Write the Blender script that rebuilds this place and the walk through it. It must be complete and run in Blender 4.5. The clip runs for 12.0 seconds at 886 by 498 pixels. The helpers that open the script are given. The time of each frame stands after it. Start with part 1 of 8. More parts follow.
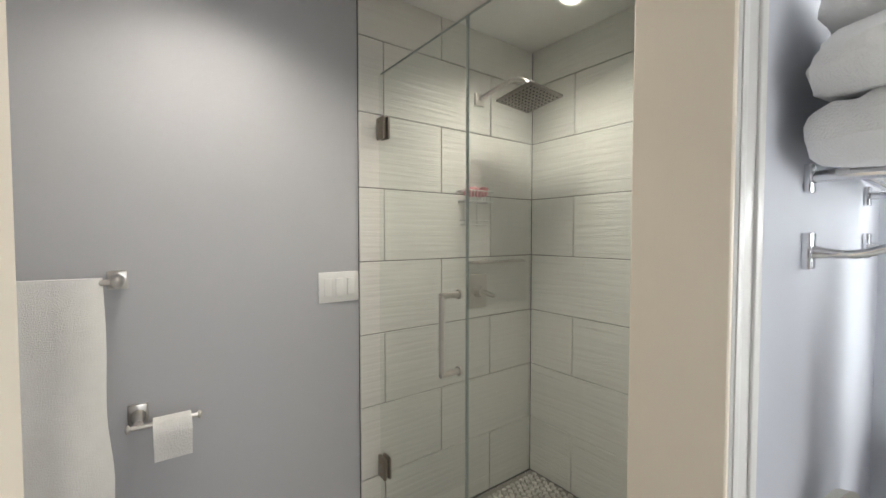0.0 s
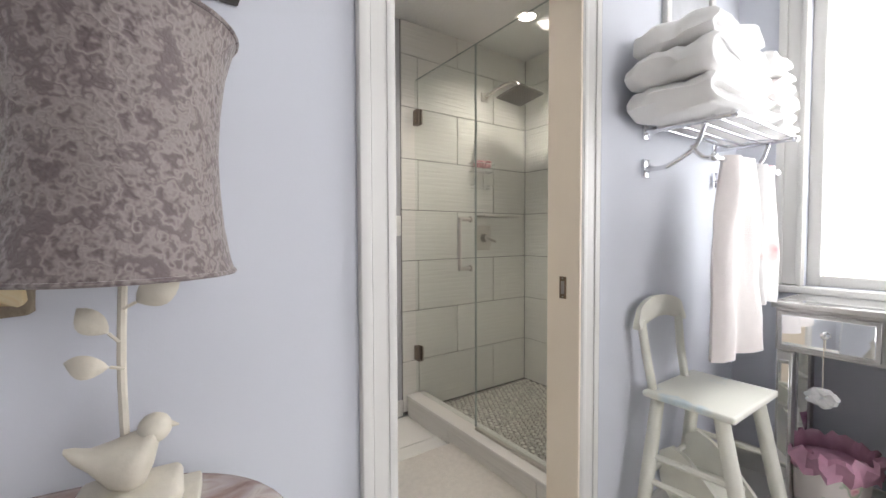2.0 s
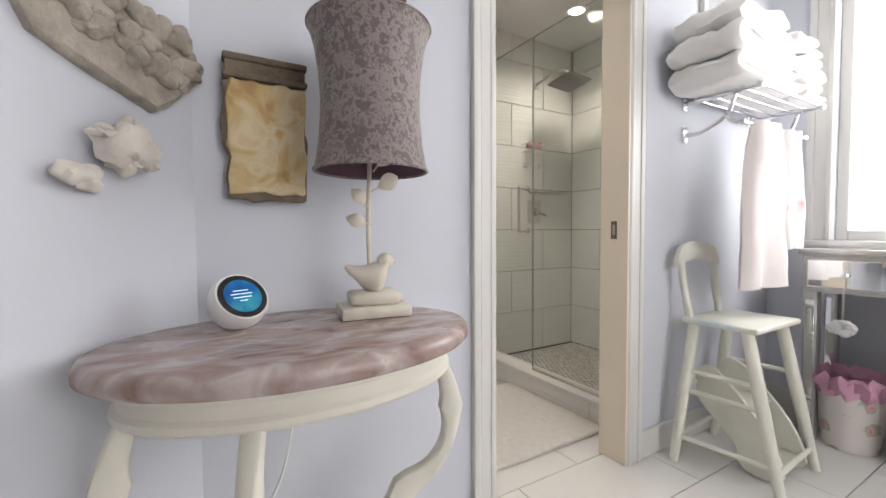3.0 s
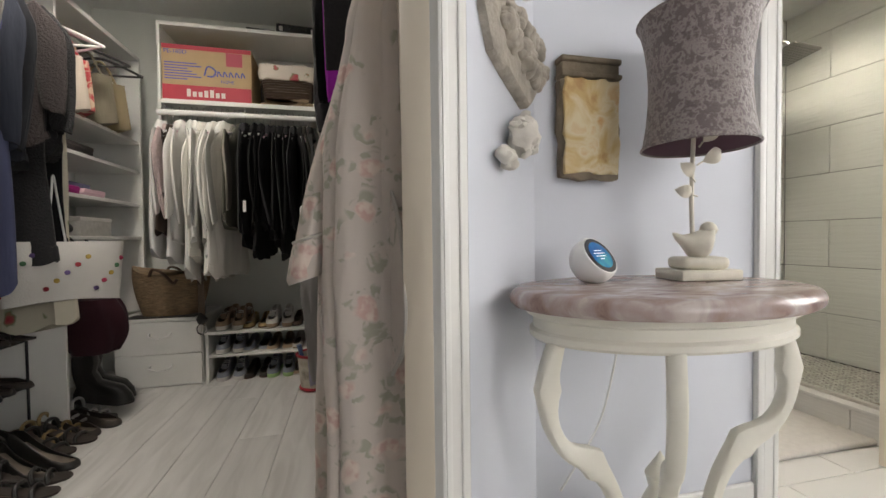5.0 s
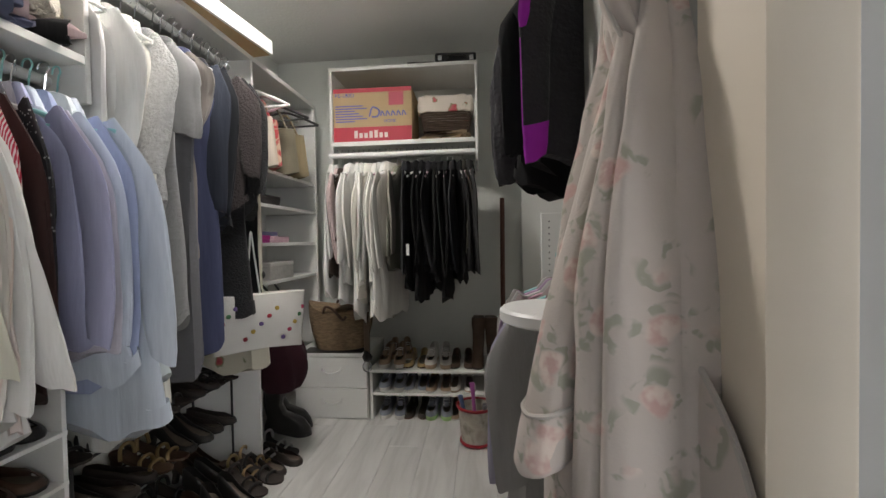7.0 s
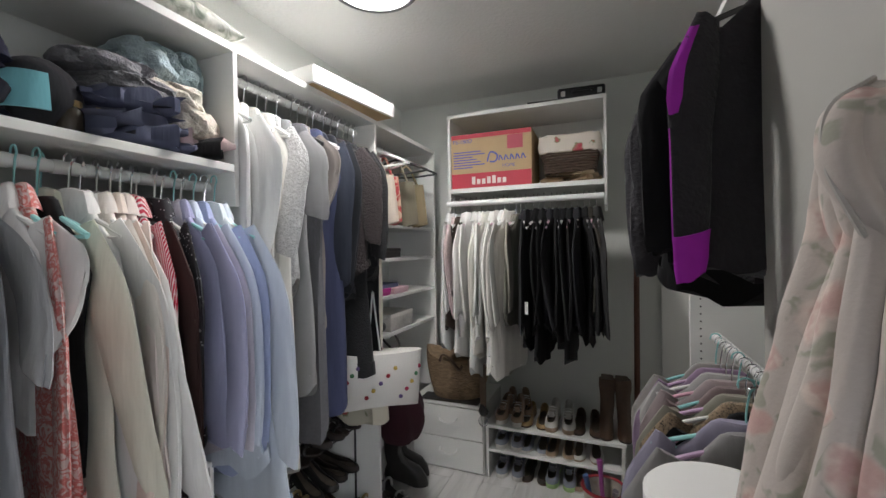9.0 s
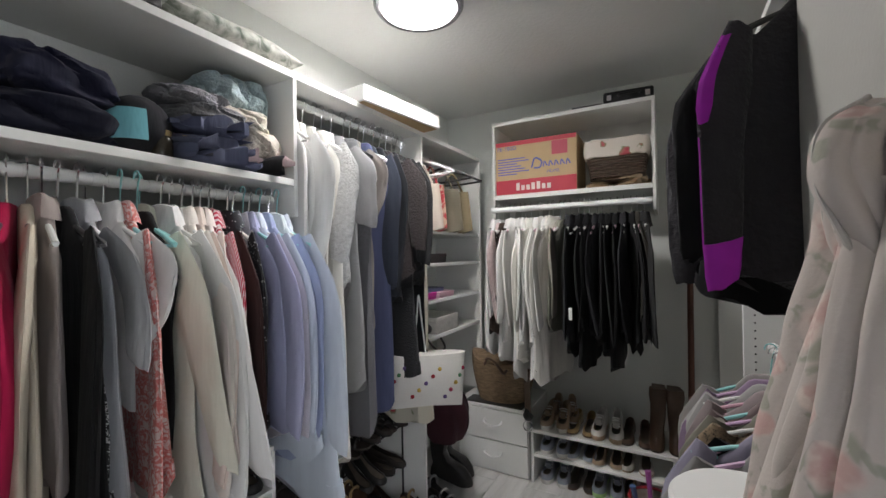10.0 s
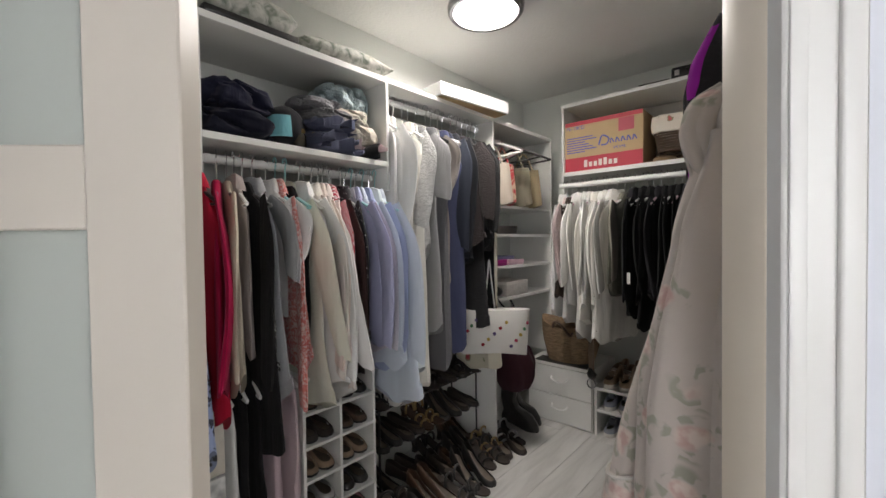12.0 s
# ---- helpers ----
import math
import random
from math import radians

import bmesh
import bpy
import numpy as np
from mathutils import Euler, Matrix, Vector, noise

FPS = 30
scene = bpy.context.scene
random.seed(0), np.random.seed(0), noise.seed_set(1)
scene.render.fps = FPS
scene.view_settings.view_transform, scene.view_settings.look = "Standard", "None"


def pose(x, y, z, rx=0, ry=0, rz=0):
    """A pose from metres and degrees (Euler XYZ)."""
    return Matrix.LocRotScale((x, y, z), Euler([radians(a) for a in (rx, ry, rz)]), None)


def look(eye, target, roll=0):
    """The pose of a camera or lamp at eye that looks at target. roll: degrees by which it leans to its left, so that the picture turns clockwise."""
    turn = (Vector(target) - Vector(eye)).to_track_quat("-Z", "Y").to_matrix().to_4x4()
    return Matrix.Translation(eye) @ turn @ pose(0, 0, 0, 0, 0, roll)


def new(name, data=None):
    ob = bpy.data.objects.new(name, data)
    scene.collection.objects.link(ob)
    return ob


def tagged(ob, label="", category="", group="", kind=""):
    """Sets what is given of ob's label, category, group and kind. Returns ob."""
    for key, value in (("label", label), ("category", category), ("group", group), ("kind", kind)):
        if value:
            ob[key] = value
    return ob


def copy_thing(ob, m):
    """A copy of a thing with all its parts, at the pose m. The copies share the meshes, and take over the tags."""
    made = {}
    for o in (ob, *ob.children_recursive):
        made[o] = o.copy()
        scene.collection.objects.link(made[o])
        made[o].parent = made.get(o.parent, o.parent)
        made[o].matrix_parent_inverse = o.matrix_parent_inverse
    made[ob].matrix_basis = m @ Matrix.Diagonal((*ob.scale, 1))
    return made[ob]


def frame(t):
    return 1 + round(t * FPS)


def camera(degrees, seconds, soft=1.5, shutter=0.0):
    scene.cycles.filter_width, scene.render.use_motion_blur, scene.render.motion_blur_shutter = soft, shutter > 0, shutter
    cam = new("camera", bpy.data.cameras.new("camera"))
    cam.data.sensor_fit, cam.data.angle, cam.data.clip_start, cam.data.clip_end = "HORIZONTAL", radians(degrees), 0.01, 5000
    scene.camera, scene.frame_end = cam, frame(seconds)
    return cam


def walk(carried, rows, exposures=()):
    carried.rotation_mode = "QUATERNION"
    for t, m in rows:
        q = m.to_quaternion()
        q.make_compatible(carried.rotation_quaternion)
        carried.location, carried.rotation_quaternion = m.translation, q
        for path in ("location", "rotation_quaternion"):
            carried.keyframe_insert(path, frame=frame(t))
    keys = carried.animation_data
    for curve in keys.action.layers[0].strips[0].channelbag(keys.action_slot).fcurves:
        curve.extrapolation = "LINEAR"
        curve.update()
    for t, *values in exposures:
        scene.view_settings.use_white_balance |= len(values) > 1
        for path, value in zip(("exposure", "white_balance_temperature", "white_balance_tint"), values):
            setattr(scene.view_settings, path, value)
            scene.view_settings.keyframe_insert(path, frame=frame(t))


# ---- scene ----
cam = camera(95.1, 12.0)
PATH = [
    (0, (0.194, 0.198, 1.351), (1.382, 1.806, 1.281), -0.0),
    (0.5, (0.102, 0.086, 1.297), (1.293, 1.692, 1.227), -0.1),
    (1, (0.0, -0.054, 1.229), (1.184, 1.557, 1.161), -0.2),
    (1.5, (-0.119, -0.216, 1.168), (1.052, 1.404, 1.095), -0.3),
    (2, (-0.28, -0.383, 1.091), (0.867, 1.254, 1.021), -0.2),
    (2.5, (-0.468, -0.503, 0.978), (0.625, 1.17, 0.912), -0.1),
    (2.7, (-0.528, -0.546, 0.951), (0.532, 1.149, 0.881), -0.2),
    (4.3, (-0.977, -0.65, 0.823), (-0.295, 1.229, 0.736), -0.6),
    (4.5, (-1.01, -0.63, 0.824), (-0.396, 1.271, 0.75), -0.6),
    (5, (-1.098, -0.555, 0.842), (-0.65, 1.394, 0.792), -0.7),
    (5.5, (-1.157, -0.477, 0.875), (-0.889, 1.504, 0.828), -0.9),
    (6, (-1.204, -0.402, 0.92), (-1.086, 1.594, 0.872), -0.8),
    (6.5, (-1.233, -0.327, 0.996), (-1.266, 1.672, 0.946), -1.0),
    (7, (-1.261, -0.279, 1.076), (-1.451, 1.711, 1.032), -1.0),
    (7.5, (-1.288, -0.232, 1.156), (-1.612, 1.741, 1.122), -1.1),
    (9.3, (-1.262, -0.169, 1.34), (-2.086, 1.653, 1.345), -1.0),
    (9.5, (-1.251, -0.182, 1.332), (-2.116, 1.621, 1.349), -1.1),
    (10, (-1.214, -0.215, 1.339), (-2.193, 1.528, 1.355), -0.9),
    (10.5, (-1.159, -0.266, 1.329), (-2.227, 1.424, 1.341), -0.9),
    (11, (-1.089, -0.323, 1.301), (-2.254, 1.303, 1.297), -0.8),
    (11.5, (-1.022, -0.383, 1.274), (-2.271, 1.178, 1.234), -0.8),
    (12, (-0.945, -0.436, 1.245), (-2.281, 1.051, 1.201), -0.8),
]
LIGHT = [(0, -0.06, 6700, 11), (1, -0.10, 6700, 12), (2.5, 0.0, 6800, 16), (4.3, 0.06, 7100, 14), (6.5, 0.18, 6850, 12), (7.6, 0.26, 6450, 12), (9.5, 0.24, 6300, 13), (11, 0.22, 6400, 13), (12, 0.16, 6700, 14)]
walk(cam, [(t, look(eye, target, roll)) for t, eye, target, roll in PATH], LIGHT)

# ---- world, sun, large lights ----
world = bpy.data.worlds.new("world")
scene.world = world
world.use_nodes = True
wn, wl = world.node_tree.nodes, world.node_tree.links
sky = wn.new("ShaderNodeTexSky")
sky.sky_type, sky.sun_disc = "NISHITA", False
sky.sun_elevation, sky.sun_rotation = radians(40), radians(90)
wl.new(sky.outputs[0], wn["Background"].inputs[0])
wn["Background"].inputs[1].default_value = 0.12


def lamp(name, kind, m, power, color=(1, 1, 1), **settings):
    d = bpy.data.lights.new(name, kind)
    d.energy, d.color = power, color
    if "size" in settings:
        d.shape, d.size, d.size_y = "RECTANGLE", settings["size"], settings["size_y"]
    if "radius" in settings:
        d.shadow_soft_size = settings["radius"]
    if "spot" in settings:
        d.spot_size, d.spot_blend = radians(settings["spot"]), 0.8
    if "angle" in settings:
        d.angle = radians(settings["angle"])
    ob = new(name, d)
    ob.matrix_world = m
    return ob


lamp("sun", "SUN", look((6, -2, 5), (0, 0, 0)), 1.0, (1.0, 0.96, 0.9), angle=12)
# sky light through the east bathroom window; the south lamp is an added fill
lamp("window_light", "AREA", look((2.02, -0.36, 1.5), (0, -0.36, 1.3)), 19, (0.95, 0.97, 1.0), size=0.95, size_y=1.2)
lamp("window_light_south", "AREA", look((0.6, -2.42, 1.5), (0.0, 0, 1.2)), 8.0, (0.96, 0.98, 1.0), size=1.3, size_y=1.2)
# lamps of the toilet room and the closet
lamp("downlight_bulb", "SPOT", look((1.49, 1.29, 2.350), (1.49, 1.291, 0)), 64, (1.0, 0.95, 0.86), radius=0.12, spot=135)
lamp("downlight_bulb_west", "SPOT", look((0.35, 1.25, 2.350), (0.35, 1.251, 0)), 80, (1.0, 0.95, 0.86), radius=0.05, spot=135)
lamp("closet_bulb", "POINT", pose(-2.05, 1.11, 2.285), 3.3, (1.0, 0.97, 0.92), radius=0.05)
lamp("closet_bulb_down", "AREA", look((-2.05, 1.11, 2.30), (-2.05, 1.111, 0)), 15.0, (1.0, 0.97, 0.92), size=0.22, size_y=0.22)

# ---- materials ----


def mat(name, color, rough=0.6, metal=0.0, var=0.08, scale=6.0, bump=0.0, bscale=80.0, color2=None, stretch=(1, 1, 1), **more):
    """Principled paint, cloth or metal with large stains, fine grain and relief."""
    m = bpy.data.materials.new(name)
    m.use_nodes = True
    n, l = m.node_tree.nodes, m.node_tree.links
    b = n["Principled BSDF"]
    b.inputs["Roughness"].default_value, b.inputs["Metallic"].default_value = rough, metal
    co = n.new("ShaderNodeTexCoord")
    mp = n.new("ShaderNodeMapping")
    mp.inputs["Scale"].default_value = stretch
    l.new(co.outputs["Object"], mp.inputs[0])
    t1 = n.new("ShaderNodeTexNoise")
    t1.inputs["Scale"].default_value, t1.inputs["Detail"].default_value = scale, 6
    l.new(mp.outputs[0], t1.inputs[0])
    r = n.new("ShaderNodeValToRGB")
    c2 = color2 or tuple(c * (1 - var * 2) for c in color)
    r.color_ramp.elements[0].position, r.color_ramp.elements[1].position = 0.3, 0.7
    r.color_ramp.elements[0].color, r.color_ramp.elements[1].color = (*c2, 1), (*color, 1)
    l.new(t1.outputs[0], r.inputs[0])
    oi = n.new("ShaderNodeObjectInfo")
    hv = n.new("ShaderNodeHueSaturation")
    mr = n.new("ShaderNodeMapRange")
    mr.inputs["To Min"].default_value, mr.inputs["To Max"].default_value = 1 - more.get("rnd", 0.0), 1 + more.get("rnd", 0.0)
    l.new(oi.outputs["Random"], mr.inputs[0])
    l.new(mr.outputs[0], hv.inputs["Value"])
    l.new(r.outputs[0], hv.inputs["Color"])
    l.new(hv.outputs[0], b.inputs["Base Color"])
    if bump:
        t2 = n.new("ShaderNodeTexNoise")
        t2.inputs["Scale"].default_value, t2.inputs["Detail"].default_value = bscale, 4
        l.new(mp.outputs[0], t2.inputs[0])
        bp = n.new("ShaderNodeBump")
        bp.inputs["Strength"].default_value, bp.inputs["Distance"].default_value = bump, more.get("dist", 0.01)
        l.new(t2.outputs[0], bp.inputs["Height"])
        l.new(bp.outputs[0], b.inputs["Normal"])
    if "sheen" in more:
        b.inputs["Sheen Weight"].default_value = more["sheen"]
    if "coat" in more:
        b.inputs["Coat Weight"].default_value = more["coat"]
    if "spec" in more:
        b.inputs["Specular IOR Level"].default_value = more["spec"]
    if "glow" in more:
        b.inputs["Emission Color"].default_value, b.inputs["Emission Strength"].default_value = (*more.get("glowcol", color), 1), more["glow"]
    if "trans" in more:
        b.inputs["Transmission Weight"].default_value, b.inputs["IOR"].default_value = more["trans"], 1.45
    return m


def glass(name, color=(0.965, 0.985, 0.975), rough=0.0):
    m = bpy.data.materials.new(name)
    m.use_nodes = True
    n, l = m.node_tree.nodes, m.node_tree.links
    for x in list(n):
        if x.type == "BSDF_PRINCIPLED":
            n.remove(x)
    tr, gl, fr, mx = n.new("ShaderNodeBsdfTransparent"), n.new("ShaderNodeBsdfGlossy"), n.new("ShaderNodeLayerWeight"), n.new("ShaderNodeMixShader")
    pw = n.new("ShaderNodeMath")
    pw.operation, pw.inputs[1].default_value = "POWER", 3.5
    mr = n.new("ShaderNodeMapRange")
    mr.inputs["To Min"].default_value, mr.inputs["To Max"].default_value = 0.03, 0.6
    l.new(fr.outputs["Facing"], pw.inputs[0]), l.new(pw.outputs[0], mr.inputs[0])
    tr.inputs[0].default_value, gl.inputs["Roughness"].default_value, fr.inputs[0].default_value = (*color, 1), rough, 0.5
    l.new(mr.outputs[0], mx.inputs[0]), l.new(tr.outputs[0], mx.inputs[1]), l.new(gl.outputs[0], mx.inputs[2])
    l.new(mx.outputs[0], n["Material Output"].inputs[0])
    return m


def ramp_mat(name, stops, scale=4.0, kind="noise", rough=0.7, bump=0.0, detail=8.0, distort=0.0, stretch=(1, 1, 1), sheen=0.0, bscale=0):
    """Colours laid out over a noise, voronoi or wave pattern: marble, flowers, prints, weaves."""
    m = bpy.data.materials.new(name)
    m.use_nodes = True
    n, l = m.node_tree.nodes, m.node_tree.links
    b = n["Principled BSDF"]
    b.inputs["Roughness"].default_value, b.inputs["Sheen Weight"].default_value = rough, sheen
    co, mp = n.new("ShaderNodeTexCoord"), n.new("ShaderNodeMapping")
    mp.inputs["Scale"].default_value = stretch
    l.new(co.outputs["Object"], mp.inputs[0])
    if kind == "voronoi":
        t = n.new("ShaderNodeTexVoronoi")
        t.inputs["Scale"].default_value = scale
        w = n.new("ShaderNodeTexNoise")
        w.inputs["Scale"].default_value = scale * 2.2
        ad = n.new("ShaderNodeMixRGB")
        ad.blend_type, ad.inputs[0].default_value = "ADD", distort
        l.new(mp.outputs[0], ad.inputs[1]), l.new(w.outputs["Color"], ad.inputs[2]), l.new(mp.outputs[0], w.inputs[0])
        l.new(ad.outputs[0], t.inputs[0])
        out = t.outputs["Distance"]
    elif kind == "wave":
        t = n.new("ShaderNodeTexWave")
        t.inputs["Scale"].default_value, t.inputs["Distortion"].default_value = scale, distort
        l.new(mp.outputs[0], t.inputs[0])
        out = t.outputs["Fac"]
    else:
        t = n.new("ShaderNodeTexNoise")
        t.inputs["Scale"].default_value, t.inputs["Detail"].default_value, t.inputs["Distortion"].default_value = scale, detail, distort
        l.new(mp.outputs[0], t.inputs[0])
        out = t.outputs[0]
    r = n.new("ShaderNodeValToRGB")
    while len(r.color_ramp.elements) < len(stops):
        r.color_ramp.elements.new(0.5)
    for e, (p, c) in zip(r.color_ramp.elements, stops):
        e.position, e.color = p, (*c, 1)
    l.new(out, r.inputs[0])
    l.new(r.outputs[0], b.inputs["Base Color"])
    if bump:
        bp = n.new("ShaderNodeBump")
        bp.inputs["Strength"].default_value, bp.inputs["Distance"].default_value = bump, 0.01
        if bscale:
            t2 = n.new("ShaderNodeTexNoise")
            t2.inputs["Scale"].default_value = bscale
            l.new(co.outputs["Object"], t2.inputs[0])
            l.new(t2.outputs[0], bp.inputs["Height"])
        else:
            l.new(out, bp.inputs["Height"])
        l.new(bp.outputs[0], b.inputs["Normal"])
    return m


M = {}
M["lilac"] = mat("lilac_wall_paint", (0.66, 0.68, 0.735), 0.72, var=0.02, scale=1.5, bump=0.018, bscale=160, spec=0.3)
M["grey"] = mat("grey_wall_paint", (0.49, 0.495, 0.52), 0.6, var=0.02, scale=1.5, bump=0.018, bscale=160)
M["closet"] = mat("closet_wall_paint", (0.70, 0.715, 0.68), 0.65, var=0.02, scale=1.5, bump=0.08, bscale=120)
M["ceiling"] = mat("ceiling_paint", (0.78, 0.78, 0.76), 0.8, var=0.02, scale=2, bump=0.25, bscale=60)
M["trim"] = mat("trim_paint", (0.72, 0.71, 0.68), 0.35, var=0.02, scale=4)
M["jamb"] = mat("jamb_paint", (0.86, 0.77, 0.64), 0.4, var=0.02, scale=4)
M["tile"] = mat("shower_tile", (0.76, 0.75, 0.71), 0.25, var=0.02, scale=3, bump=0.4, bscale=7, stretch=(0.4, 0.4, 7), dist=0.012, rnd=0.02)
M["grout"] = mat("dark_grout", (0.16, 0.155, 0.15), 0.9, var=0.1, scale=30)
M["floortile"] = mat("floor_tile", (0.78, 0.77, 0.74), 0.22, var=0.02, scale=2, rnd=0.02)
M["floorgrout"] = mat("floor_grout", (0.42, 0.42, 0.41), 0.9, var=0.1, scale=30)
M["plank"] = ramp_mat("whitewashed_plank", [(0.3, (0.50, 0.49, 0.47)), (0.5, (0.64, 0.63, 0.61)), (0.7, (0.71, 0.70, 0.68))], 2.6, rough=0.42, stretch=(5, 0.7, 1), detail=12, distort=0.8)
M["nickel"] = mat("brushed_nickel", (0.62, 0.59, 0.55), 0.28, 1.0, var=0.03, scale=40)
M["chrome"] = mat("polished_chrome", (0.80, 0.80, 0.82), 0.1, 1.0, var=0.01)
M["bronze"] = mat("antique_bronze", (0.30, 0.22, 0.15), 0.35, 1.0, var=0.1, scale=30)
M["glass"] = glass("clear_glass")
M["edge"] = mat("glass_edge", (0.42, 0.48, 0.46), 0.1, var=0.02, spec=0.8)
M["mat"] = mat("bath_mat_pile", (0.88, 0.84, 0.77), 0.95, var=0.05, scale=40, bump=0.8, bscale=300, sheen=0.3)
M["cream"] = mat("cream_painted_wood", (0.80, 0.77, 0.68), 0.45, var=0.05, scale=7, bump=0.08, bscale=50)
M["marble"] = ramp_mat("rose_marble", [(0.25, (0.16, 0.085, 0.075)), (0.42, (0.33, 0.23, 0.205)), (0.55, (0.42, 0.335, 0.315)), (0.66, (0.55, 0.48, 0.45)), (0.78, (0.30, 0.17, 0.145))], 13, rough=0.24, distort=0.7, stretch=(1, 2.0, 1), detail=12)
M["melamine"] = mat("white_melamine", (0.80, 0.80, 0.77), 0.35, var=0.015, scale=3)
M["towel"] = mat("white_towel", (0.90, 0.89, 0.87), 0.95, var=0.02, scale=25, bump=0.45, bscale=330, sheen=0.5, dist=0.005)
M["pinktowel"] = mat("pale_pink_towel", (0.86, 0.80, 0.775), 0.95, var=0.03, scale=10, bump=0.45, bscale=330, sheen=0.5, dist=0.005)
M["white"] = mat("white_plastic", (0.82, 0.82, 0.80), 0.35, var=0.01)
M["black"] = mat("black_plastic", (0.02, 0.02, 0.022), 0.4, var=0.05)
M["mirror"] = mat("mirror_glass", (0.86, 0.87, 0.88), 0.03, 1.0, var=0.0)
M["silver"] = mat("silver_leaf", (0.56, 0.55, 0.54), 0.35, 0.8, var=0.08, scale=20)
M["lampglow"] = mat("lamp_diffuser", (1, 0.98, 0.94), 0.5, var=0, glow=5.0, glowcol=(1.0, 0.97, 0.92))
M["bulbglow"] = mat("downlight_glow", (1, 0.95, 0.85), 0.5, var=0, glow=8.0, glowcol=(1.0, 0.93, 0.82))
M["outside"] = mat("bright_outdoors", (1, 1, 1), 1.0, var=0, glow=2.6, glowcol=(0.97, 0.99, 1.0))
M["frost"] = mat("frosted_glass", (0.45, 0.48, 0.44), 0.35, var=0.02, scale=2)

# ---- mesh helpers ----


def bx(bm, x0, x1, y0, y1, z0, z1, bev=0.0, seg=2):
    """A box, its edges bevelled if asked."""
    vs = [bm.verts.new((x, y, z)) for z in (z0, z1) for y in (y0, y1) for x in (x0, x1)]
    fs = [bm.faces.new([vs[i] for i in f]) for f in ((0, 2, 3, 1), (4, 5, 7, 6), (0, 1, 5, 4), (2, 6, 7, 3), (0, 4, 6, 2), (1, 3, 7, 5))]
    if bev:
        es = list({e for f in fs for e in f.edges})
        bmesh.ops.bevel(bm, geom=es, offset=bev, segments=seg, affect="EDGES", profile=0.5)
    return bm


def box(x0, x1, y0, y1, z0, z1, bev=0.0, seg=2):
    return bx(bmesh.new(), x0, x1, y0, y1, z0, z1, bev, seg)


def loft(bm, rings, cap=True, closed=True):
    """Skin a list of rings of points."""
    vs = [[bm.verts.new(p) for p in ring] for ring in rings]
    n = len(vs[0])
    for a, b in zip(vs, vs[1:]):
        for i in range(n if closed else n - 1):
            j = (i + 1) % n
            bm.faces.new((a[i], a[j], b[j], b[i]))
    if cap and closed:
        bm.faces.new(vs[0][::-1])
        bm.faces.new(vs[-1])
    return bm


def lathe(bm, profile, c=(0, 0, 0), n=24, sx=1.0, sy=1.0):
    """Turn (radius, z) pairs round the z axis."""
    rings = [[(c[0] + sx * r * math.cos(2 * math.pi * i / n), c[1] + sy * r * math.sin(2 * math.pi * i / n), c[2] + z) for i in range(n)] for r, z in profile]
    return loft(bm, rings)


def tube(bm, pts, r, n=10, cap=True):
    """A round bar along points; r is one radius or one for each point."""
    pts = [Vector(p) for p in pts]
    rs = r if isinstance(r, (list, tuple)) else [r] * len(pts)
    rings, side = [], None
    for i, p in enumerate(pts):
        d = (pts[min(i + 1, len(pts) - 1)] - pts[max(i - 1, 0)]).normalized()
        if side is None:
            side = d.orthogonal().normalized()
        side = (side - d * side.dot(d)).normalized()
        up = d.cross(side)
        rings.append([p + rs[i] * (side * math.cos(2 * math.pi * k / n) + up * math.sin(2 * math.pi * k / n)) for k in range(n)])
    return loft(bm, rings, cap)


def bez(pts, n=24):
    """A smooth curve through points (Catmull-Rom)."""
    p = [Vector(q) for q in pts]
    p = [2 * p[0] - p[1]] + p + [2 * p[-1] - p[-2]]
    out = []
    m = len(p) - 3
    for k in range(n + 1):
        t = k * m / n
        i = min(int(t), m - 1)
        t -= i
        a, b, c, d = p[i : i + 4]
        out.append(0.5 * ((2 * b) + (c - a) * t + (2 * a - 5 * b + 4 * c - d) * t * t + (3 * b - a - 3 * c + d) * t ** 3))
    return out


def blob(bm, c, r, sub=3, rough=0.0, freq=6.0, seed=0.0, turn=0.0):
    """A ball stretched to radii r and roughened by noise."""
    m = Matrix.Translation(c) @ Matrix.Rotation(turn, 4, "Z") @ Matrix.Diagonal((*r, 1))
    got = bmesh.ops.create_icosphere(bm, subdivisions=sub, radius=1.0, matrix=m)["verts"]
    if rough:
        c = Vector(c)
        for v in got:
            v.co += (v.co - c) * rough * noise.noise(v.co * freq + Vector((seed, 0, 0)))
    return bm


def finish(bm, name, material, smooth=True, angle=40):
    me = bpy.data.meshes.new(name)
    bmesh.ops.recalc_face_normals(bm, faces=bm.faces)
    bm.to_mesh(me)
    bm.free()
    if material:
        me.materials.append(material)
    if smooth:
        me.polygons.foreach_set("use_smooth", [True] * len(me.polygons))
        me.set_sharp_from_angle(angle=radians(angle))
    return me


def part(name, bm, material, parent, label="", angle=40):
    ob = new(name, finish(bm, name, material, angle=angle))
    ob.parent = parent
    if label:
        ob["label"] = label
    return ob


def thing(name, label, category, m=None, group="", kind=""):
    ob = tagged(new(name), label, category, group, kind)
    ob.empty_display_size = 0.1
    if m is not None:
        ob.matrix_world = m
    return ob


def solid(name, bm, material, label, category, m=None, group="", kind="", angle=40):
    """A thing or a piece of the setting that is one mesh."""
    ob = tagged(new(name, finish(bm, name, material, angle=angle)), label, category, group, kind)
    if m is not None:
        ob.matrix_world = m
    return ob


